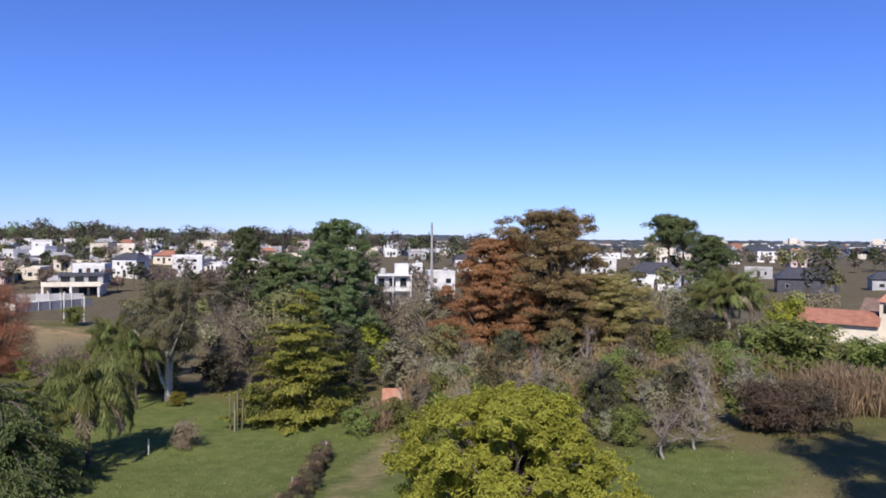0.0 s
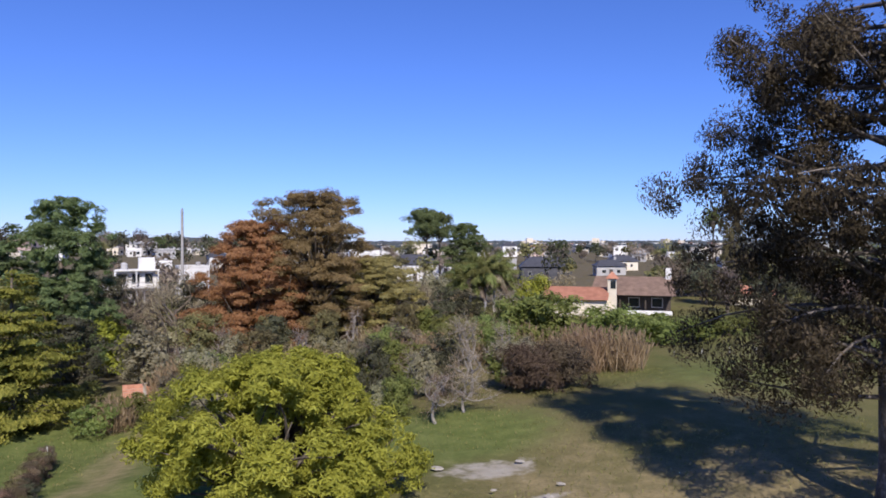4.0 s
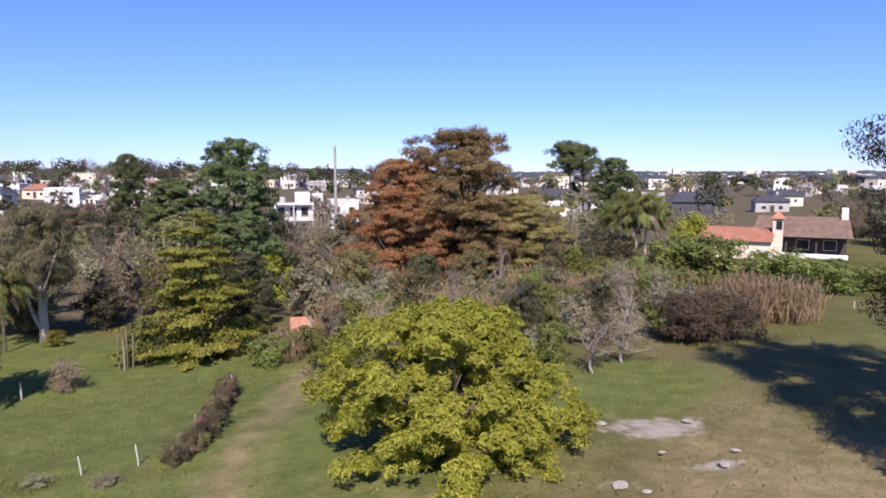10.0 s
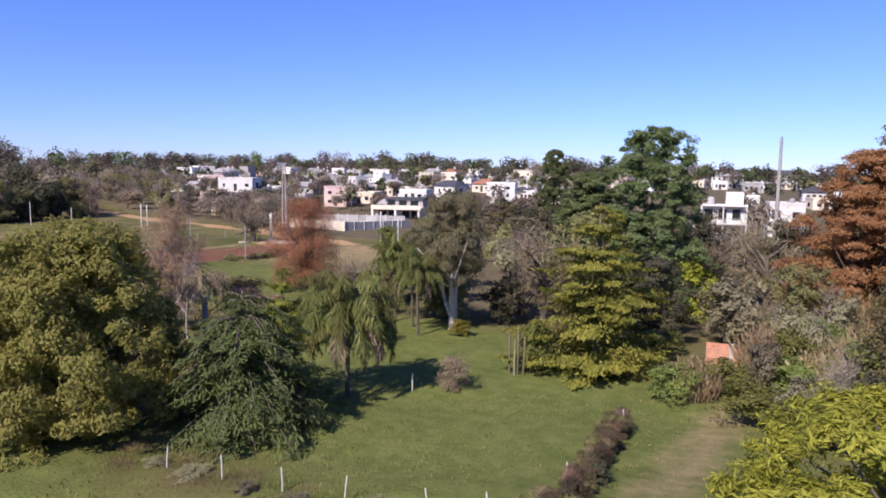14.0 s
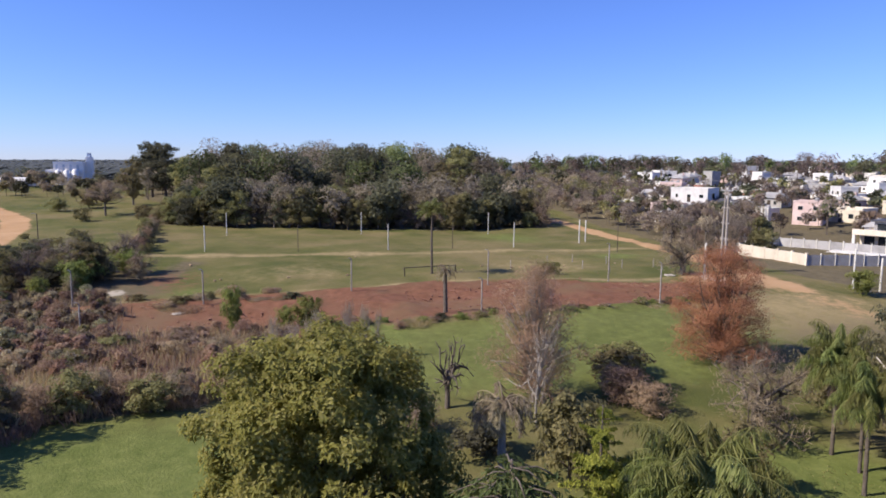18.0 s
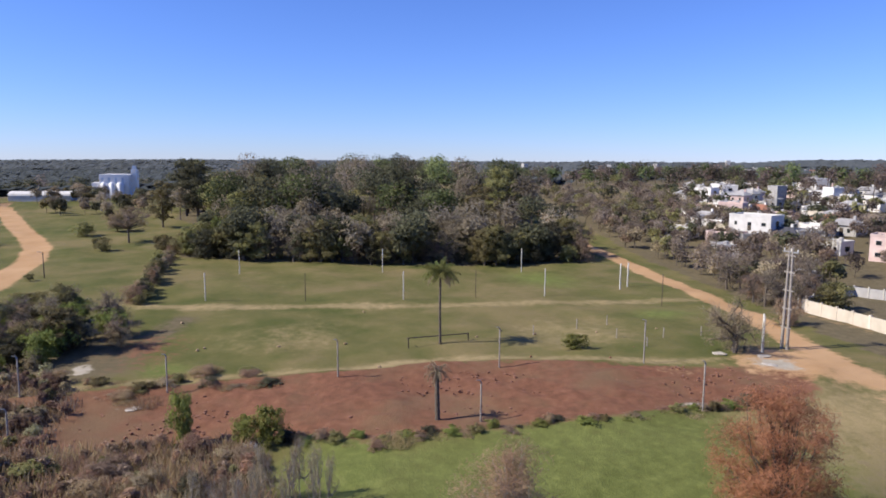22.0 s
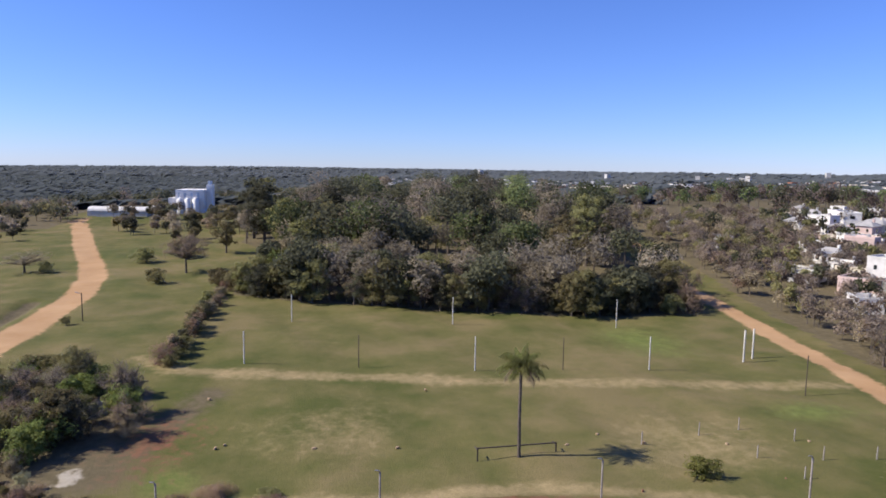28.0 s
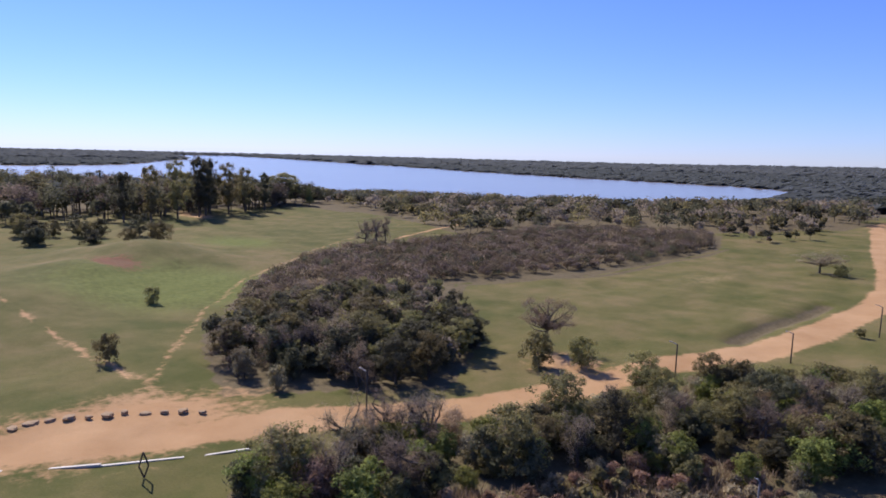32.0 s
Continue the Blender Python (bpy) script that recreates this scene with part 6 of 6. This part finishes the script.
while made < 283:
    a, r = math.radians(rng.uniform(-50, 60) if made < 190 else rng.uniform(14, 48)), (205 + 380 * rng.random() if made < 190 else 195 + 170 * rng.random())
    x, y = -10 - math.sin(a) * r, 10 + math.cos(a) * r
    if near_line(np.array([x]), np.array([y]), ROAD_NORTH)[0] < 24 or inside(np.array([x]), np.array([y]), WEST_WOOD)[0] or x < -330:
        continue
    st = 1 + int(rng.random() < 0.16)
    flat = rng.random() < 0.74
    tone = tones[int(rng.integers(len(tones)))]
    house(x, y, rng.uniform(5.0, 8.6), rng.uniform(4.5, 7), 2.7 * st, rng.uniform(-30, 30), tone, "flat" if flat else ("clay_tile", "grey_roof", "dark_roof", "grey_roof", "grey_roof")[int(rng.integers(5))], "%s %s house among the trees of the town" % (tone.split("_")[0], "flat-roofed" if flat else "pitched-roof"), st, win=r < 420)
    made += 1
core = spots_in(TOWN_CORE, 46)
for k, (x, y) in enumerate(core):
    tone = ("white_plaster", "white_plaster", "cream_plaster", "white_plaster", "grey_plaster", "pink_plaster")[k % 6]
    st = 1 + (k % 5 == 0)
    flat = k % 4 != 3
    house(x, y, rng.uniform(4.8, 8.0), rng.uniform(4.5, 6.5), 2.6 * st, rng.uniform(-25, 35), tone, "flat" if flat else "grey_roof", "%s %s house in the close-built town" % (tone.split("_")[0], "flat-roofed" if flat else "pitched-roof"), st, win=y < 235)
fill([(-84, 110), (-104, 120), (-112, 122), (-130, 136), (-120, 146), (-96, 132)], 24, ("bare_tree", "bare_tree", "brown_bush", "shrub"), "bare roadside trees", 4, 6.0)
fill([(-32, 86), (-20, 92), (8, 100), (30, 102), (30, 112), (-48, 118), (-44, 106)], 34, ("bare_tree", "leafy_tree", "bare_tree", "tall_tree"), "town edge trees", 5, 8)
fill([(60, 76), (90, 70), (120, 90), (110, 130), (72, 110)], 26, ("bare_tree", "leafy_tree", "shrub", "bare_tree"), "bungalow trees", 4, 7)

# ---------------------------------------------------------------- bungalow by the meadow
bz = ground_z(59, 90)
bg = thing("bungalow", 57.8, 90.8, bz, "low bungalow with a brown tiled roof, porch and white chimney", "house", turn=-35)
part("wall", Geo().box(-5.2, 5.2, -1.5, 4.5, -0.6, 2.7), "dark_wood", bg)
part("plinth", Geo().box(-5.6, 5.4, -4.2, -3.8, -0.8, 0.45), "white_plaster", bg)
part("porch_floor", Geo().box(-5.6, 5.4, -3.8, -1.5, -0.6, 0.2), "concrete", bg)
for x in (-5.2, -1.7, 1.8, 5.1):
    part("porch_post", Geo().box(x - 0.1, x + 0.1, -3.6, -3.4, 0.2, 2.6), "dark_wood", bg)
part("roof", Geo().add([(-5.9, -4.3, 2.6), (5.9, -4.3, 2.6), (5.5, 1.4, 5.0), (-5.5, 1.4, 5.0), (5.9, 5.2, 2.7), (-5.9, 5.2, 2.7)], [(0, 1, 2, 3), (3, 2, 4, 5)]), "brown_tile", bg)
for k in range(14):
    part("roof_batten", Geo().add([(-5.8 + 0.85 * k, -4.32, 2.64), (-5.7 + 0.85 * k, -4.32, 2.64), (-5.35 + 0.8 * k, 1.38, 5.04), (-5.42 + 0.8 * k, 1.38, 5.04)], [(0, 1, 2, 3)]), "brown_tile", bg)
part("chimney", Geo().box(4.6, 5.4, 0.6, 1.4, 3.0, 6.3), "white_plaster", bg)
for x in (-3.4, 0.2, 3.4):
    w_ = part("window", Geo().box(x - 0.8, x + 0.8, -1.56, -1.5, 0.7, 2.1), "white_post", bg)
    part("pane", Geo().box(x - 0.7, x + 0.7, -1.58, -1.54, 0.8, 2.0), "window_glass", w_)
wing = thing("house", 49.4, 91.5, ground_z(50, 91.5), "low wing with a red clay tile roof and white tower", "house", turn=-35)
part("wall", Geo().box(-4.6, 4.0, -3, 3, -0.6, 2.4), "cream_plaster", wing)
part("roof", Geo().add([(-5.0, -3.6, 2.3), (4.2, -3.6, 2.3), (4.2, 0, 3.9), (-5.0, 0, 3.9), (4.2, 3.6, 2.3), (-5.0, 3.6, 2.3)], [(0, 1, 2, 3), (3, 2, 4, 5)]), "clay_tile", wing)
part("tower", Geo().box(4.0, 5.2, -1.5, -0.3, -0.6, 5.2), "cream_plaster", wing)
part("tower_roof", Geo().add([(3.7, -1.8, 5.2), (5.5, -1.8, 5.2), (5.5, 0.0, 5.2), (3.7, 0.0, 5.2), (4.57, -0.93, 6.2), (4.63, -0.93, 6.2), (4.63, -0.87, 6.2), (4.57, -0.87, 6.2)], [(0, 1, 5, 4), (1, 2, 6, 5), (2, 3, 7, 6), (3, 0, 4, 7), (4, 5, 6, 7), (3, 2, 1, 0)]), "clay_tile", wing)
part("window", Geo().box(4.4, 5.1, -1.54, -1.48, 3.8, 4.9), "window_glass", wing)
hut = thing("house", 80.5, 91.5, ground_z(80, 91), "small hut with an orange tile roof behind the hedge", "house", turn=-50)
part("wall", Geo().box(-3, 3, -2, 2, -0.5, 1.9), "cream_plaster", hut)
part("roof", Geo().add([(-3.4, -2.5, 1.8), (3.4, -2.5, 1.8), (3.4, 0, 3.1), (-3.4, 0, 3.1), (3.4, 2.5, 1.8), (-3.4, 2.5, 1.8)], [(0, 1, 2, 3), (3, 2, 4, 5)]), "clay_tile", hut)
stand("palm", 83, 104, 15.5, 4.5, "very tall slender palm behind the bungalow", "palm", name="palm")
for x, y, h in ((84.8, 102.0, 20.5), (87.0, 103.0, 17.0)):
    stand("tall_tree", x, y, h, 4.0, "tall thin tree with a sparse top")

# ---------------------------------------------------------------- walled compound and modern house
def wall_run(ob, a, b2, h, thick, material, name="wall", z=None):
    """One straight stretch of wall from a to b2, following the ground."""
    ax, ay = a
    bx, by = b2
    L = math.hypot(bx - ax, by - ay)
    z = min(ground_z(ax, ay), ground_z(bx, by)) if z is None else z
    g = Geo().box(0, L, -thick / 2, thick / 2, z - 0.5, z + h, math.atan2(by - ay, bx - ax), (0, 0))
    g.v[-1][:, :2] += (ax, ay)
    return part(name, g, material, ob)


A_, B_, C_, D_ = (-95.0, 122.5), (-81.0, 121.5), (-76.0, 138.0), (-103.0, 141.5)
gw = thing("garden_wall", 0, 0, 0, "low pinkish-white garden wall with a dark gate", "wall")
wall_run(gw, A_, B_, 1.9, 0.2, "cream_plaster")
wall_run(gw, (-97.2, 123.2), (-95.2, 122.6), 2.0, 0.08, "grey_plaster", "gate")
for f in (0.0, 0.2, 0.4, 0.6, 0.8, 1.0):
    x, y = A_[0] + (B_[0] - A_[0]) * f, A_[1] + (B_[1] - A_[1]) * f
    part("pillar", Geo().box(x - 0.16, x + 0.16, y - 0.16, y + 0.16, ground_z(x, y) - 0.4, ground_z(x, y) + 2.05), "cream_plaster", gw)
for a, b2 in ((B_, C_), ((-97.2, 123.2), D_), (D_, (-84, 149.0))):
    fe = thing("fence", 0, 0, 0, "grey panel fence with pale concrete posts", "fence", "compound fences")
    L = math.hypot(b2[0] - a[0], b2[1] - a[1])
    n = int(L / 2.2)
    for k in range(n):
        p = [(a[0] + (b2[0] - a[0]) * f, a[1] + (b2[1] - a[1]) * f) for f in (k / n, (k + 1) / n)]
        wall_run(fe, p[0], p[1], 1.7, 0.05, "grey_plaster", "panel")
        x, y = p[0]
        part("fence_post", Geo().box(x - 0.09, x + 0.09, y - 0.09, y + 0.09, ground_z(x, y) - 0.4, ground_z(x, y) + 1.95), "white_post", fe)
mh = thing("house", -91.4, 158.2, ground_z(-91.4, 158.2), "modern cream house with a deep terrace and dark upper storey", "house", turn=18, scale=0.82)
part("wall", Geo().box(-7, 7, 0, 8, -0.5, 3.0), "cream_plaster", mh)
part("terrace_slab", Geo().box(-7.6, 7.6, -4.0, 8.3, 3.003, 3.5), "cream_plaster", mh)
for x in (-7.3, -0.2, 6.9):
    part("terrace_pier", Geo().box(x - 0.25, x + 0.35, -3.9, -3.4, -0.5, 3.0), "white_plaster", mh)
part("terrace_parapet", Geo().box(-7.6, 7.6, -4.0, -3.85, 3.5, 4.3), "cream_plaster", mh)
part("upper_storey", Geo().box(-4.5, 7.2, 1.0, 8.0, 3.5, 6.0), "grey_plaster", mh)
part("upper_roof", Geo().box(-5.2, 7.8, 0.2, 8.6, 6.003, 6.35), "dark_roof", mh)
for x in (-5, -2, 2.2, 5):
    part("window", Geo().box(x - 1.1, x + 1.1, -0.05, 0.04, 0.3, 2.5), "window_glass", mh)
for x in (-2.6, 1.0, 4.6):
    part("window", Geo().box(x - 1.2, x + 1.2, 0.94, 1.04, 4.0, 5.5), "window_glass", mh)
pool = thing("terrace", -88.5, 146.5, ground_z(-88.5, 146.5), "white paved pool terrace inside the fence", "terrace", turn=18)
part("paving", Geo().box(-5.5, 5.5, -2.2, 2.2, -0.3, 0.25), "white_plaster", pool)
part("step", Geo().box(-5.9, 5.9, -2.8, -2.2, -0.3, 0.1), "white_post", pool)

# ---------------------------------------------------------------- broken wall, cactus, stones
bw = thing("broken_wall", -5.7, 63.0, ground_z(-5.7, 63), "low broken wall of orange hollow brick", "wall", turn=5)
for x0, x1, h in ((-1.6, -0.12, 1.55), (0.14, 1.7, 1.35)):
    part("panel", Geo().box(x0, x1, -0.08, 0.08, -0.3, h), "red_brick", bw)
    for k in range(6):
        z = 0.1 + 0.22 * k
        if z < h - 0.1:
            part("joint", Geo().box(x0 + 0.002, x1 - 0.002, -0.086, -0.081, z, z + 0.02), "mortar", bw)
part("pillar", Geo().box(-0.12, 0.14, -0.1, 0.1, -0.3, 1.6), "pale_stone", bw)
cc = thing("cactus", -17.8, 54.0, ground_z(-17.8, 54), "tall column cactus with several pale green stems", "cactus")
for x, y, h in ((-0.35, 0, 2.9), (-0.1, 0.25, 2.3), (0.2, -0.05, 3.1), (0.5, 0.2, 2.6), (0.1, -0.3, 1.8)):
    part("stem", Geo().tube([(x, y, -0.1), (x * 1.1, y * 1.1, h * 0.5), (x * 1.15, y * 1.15, h - 0.1), (x * 1.15, y * 1.15, h)], [0.07, 0.08, 0.07, 0.025], 8), "grey_shrub_leaf", cc, smooth=True)


def stone(x, y, w, h, material, label, group, name="stone"):
    """A weathered block with uneven faces."""
    g = Geo()
    lat, lon = 5, 8
    v, q = [], []
    wob = rng.uniform(0.75, 1.1, (lat + 1, lon))
    wob[0], wob[lat] = 0.95, 0.95
    for i in range(lat + 1):
        for k in range(lon):
            th, ph = math.pi * i / lat, 2 * math.pi * k / lon
            s = max(0.0, math.sin(th)) ** 0.5 * wob[i, k]
            v.append((math.cos(ph) * s * w / 2, math.sin(ph) * s * w * 0.35, h * 0.35 + h * 0.5 * math.copysign(abs(math.cos(th)) ** 0.6, math.cos(th)) * wob[i, k]))
    for i in range(lat):
        for k in range(lon):
            q.append((i * lon + k, (i + 1) * lon + k, (i + 1) * lon + (k + 1) % lon, i * lon + (k + 1) % lon))
    g.add(v, q)
    ob = part(name, g, material)
    ob.matrix_world = pose(x, y, ground_z(x, y), 0, 0, rng.uniform(0, 180))
    return tagged(ob, label, "stone", group)


for k in range(14):
    f = k / 13
    x, y = -48.0 - 20.5 * f, -34.0 + 6.6 * f - 2.2 * math.sin(f * 3.1)
    stone(x, y + rng.normal(0, 0.2), rng.uniform(0.8, 1.9), rng.uniform(0.3, 0.5), "tan_soil", "weathered tan boulder lining the dirt road", "road boulders", "boulder")
for x, y, w in ((9.4, 33.4, 0.7), (13.4, 33.2, 0.5), (7.8, 26.8, 0.8), (8.5, 26.2, 0.4), (12.4, 28.2, 0.6), (9.6, 25.0, 0.6), (13.6, 29.5, 0.4), (10.6, 29.6, 0.3)):
    stone(x, y, w, 0.07, "pale_stone", "flat pale stone slab lying in the dry grass", "meadow slabs", "slab")
for k in range(26):
    stone(rng.uniform(-86, -72), rng.uniform(40, 88), rng.uniform(0.25, 0.6), rng.uniform(0.15, 0.35), "red_soil", "clod of turned red soil on the band", "soil clods", "clod")
for x, y in ((-73, 40), (-85, 30), (-89, 35), (-74, 95), (-77, 97), (-79.5, 93)):
    stone(x, y, 1.7, 0.3, "pale_stone", "pale heap of rubble beside the red soil", "rubble heaps", "rubble")
for x, y, w in ((-103.5, 35.5, 0.5), (-104.1, 36.3, 0.4), (-101.0, 45.0, 0.55), (-99.5, 53.0, 0.5), (-88.3, 54.6, 0.5), (-96.6, 69.5, 0.5), (-95.6, 77.3, 0.5), (-93.5, 85.2, 0.45), (-92.5, 93.8, 0.5), (-85.6, 49.9, 0.7), (-98.5, 73.6, 0.5), (-89.0, 47.2, 0.4), (-117.5, 33.3, 0.5), (-115.8, 58.9, 0.4)):
    stone(x, y, w, w * 0.5, "tan_soil", "small pale stone lying on the field", "field stones", "rock")
kb = thing("kerb", 0, 0, 0, "whitish kerb line along the dirt road", "kerb", kind="structure")
KERB = [(-40, -29.5), (-50.4, -24.3), (-57, -21.0), (-63, -18.3), (-68.5, -16.6)]
for a, b2 in zip(KERB[:-1], KERB[1:]):
    wall_run(kb, a, b2, 0.12, 0.26, "white_post", "kerb_stone")
for k in range(46):
    f = k / 45
    stand(("dark_brush", "shrub", "brown_bush", "dark_brush", "shrub")[k % 5], -9.0 + 0.5 * math.sin(f * 5) + rng.normal(0, 0.2), 33.5 + 14.0 * f, rng.uniform(0.7, 1.2), rng.uniform(0.9, 1.5), "weedy brown hedge plant along the fence line", "hedge", "weedy hedge", "hedge")
for k in range(34):
    f = k / 33
    stand(("rank_weeds", "rank_weeds", "rank_weeds", "rank_weeds", "grey_bush")[k % 5], -27 + 18 * f + rng.normal(0, 0.3), 31.4 + 1.8 * f + rng.normal(0, 0.7), rng.uniform(0.25, 0.55), rng.uniform(1.2, 2.8), "rough weeds along the lawn fence", "weeds", "fence weeds", "weeds")

cl = Geo()
for x, y in spots_in(RED_SOIL, 1500):
    a, z = rng.uniform(0.05, 0.15), ground_z(x, y)
    cl.box(x - a, x + a, y - a * 0.7, y + a * 0.7, z - 0.3, z + a * rng.uniform(0.4, 1.0), rng.uniform(0, 3), (x, y))
tagged(new("soil_clods", cl.mesh("soil_clods", "red_soil")), "loose clods strewn over the turned red soil", "soil", kind="stuff")

# ---------------------------------------------------------------- far buildings
bb = thing("factory", -388, -3, ground_z(-388, -3), "pale blue industrial block with a blue tower", "building", turn=-8)
part("wall", Geo().box(-8, 8, -8, 5, -2, 11.0), "blue_panel", bb)
part("tower", Geo().box(-2.4, 2.4, 5.003, 7.6, -2, 13.4), "blue_panel", bb)
part("turret", Geo().box(-1.0, 1.0, 5.4, 7.0, 13.403, 15.2), "deep_blue_panel", bb)
for k in range(3):
    part("silo", Geo().tube([(9.4, -5.5 + 3.6 * k, -2), (9.4, -5.5 + 3.6 * k, 6.4), (9.4, -5.5 + 3.6 * k, 7.4)], [1.6, 1.6, 0.4], 10), "blue_panel", bb, smooth=True)
part("annex", Geo().box(-8, 6, -12, -8.003, -2, 7.0), "white_plaster", bb)
for y in (-6.5, -3.5, -0.5, 2.5):
    part("window", Geo().box(7.96, 8.06, y - 0.5, y + 0.5, 3, 9.5), "deep_blue_panel", bb)
for x, y, L in ((-366, -33, 26), (-372, -16, 10)):
    sh_ = thing("greenhouse", x, y, ground_z(x, y), "long white shed with a rounded roof", "shed", "far sheds", turn=-10)
    a_ = np.linspace(0, math.pi, 9)
    prof = np.stack([4 * np.cos(a_), 2.4 + 1.9 * np.sin(a_)], 1)
    v = [(p[0], yy, p[1]) for yy in (-L / 2, L / 2) for p in prof]
    part("roof", Geo().add(v, [(k, k + 1, k + 10, k + 9) for k in range(8)]), "white_plaster", sh_)
    part("wall", Geo().box(-3.9, 3.9, -L / 2, L / 2, -1, 2.4), "white_plaster", sh_)


def far_town(spots, lo, hi, wlo, whi, material, label):
    g = Geo()
    for x, y in spots:
        w, d, h = rng.uniform(wlo, whi), rng.uniform(wlo, whi), rng.uniform(lo, hi)
        z = ground_z(x, y)
        g.box(x - w / 2, x + w / 2, y - d / 2, y + d / 2, z - 2, z + h, rng.uniform(0, 1.5), (x, y))
    return tagged(new("town", g.mesh("town", material)), label, "town", kind="stuff")


for m, n in (("white_plaster", 170), ("cream_plaster", 80), ("clay_tile", 50)):
    far_town(ring_spots(2 * n, 700, 2600, 40, 84), 4, 8.5, 6, 15, m, "pale buildings of the distant town")
    far_town(ring_spots(2 * n, 600, 2000, -60, 30), 5, 9.5, 7, 15, m, "pale buildings of the distant town")
far_town(ring_spots(12, 1700, 2600, -40, -18), 14, 24, 12, 20, "cream_plaster", "tall blocks on the skyline")
far_town(ring_spots(7, 2600, 3600, 45, 80), 18, 36, 12, 20, "white_plaster", "tall blocks on the skyline")

# ---------------------------------------------------------------- grass tufts near the start
n = 22000
x, y = rng.uniform(-32, 34, n), rng.uniform(22, 62, n)
keep = (near_line(x, y, DRY_LANE) > 1.2) & (np.hypot(x - 11, y - 33) > 3)
x, y = x[keep], y[keep]
z, n = height(x, y), len(x)
hh = rng.uniform(0.07, 0.20, n)
tg = Geo().leaves(np.stack([x, y, z + hh * 0.4], 1), ways(n) * (1, 1, 0.15), hh, 0.35, np.array([0, 0, 1.0]) + rng.normal(size=(n, 3)) * 0.45)
tagged(new("grass", tg.mesh("grass", "grass_blade")), "tufts of rough grass on the slope", "grass", kind="stuff")
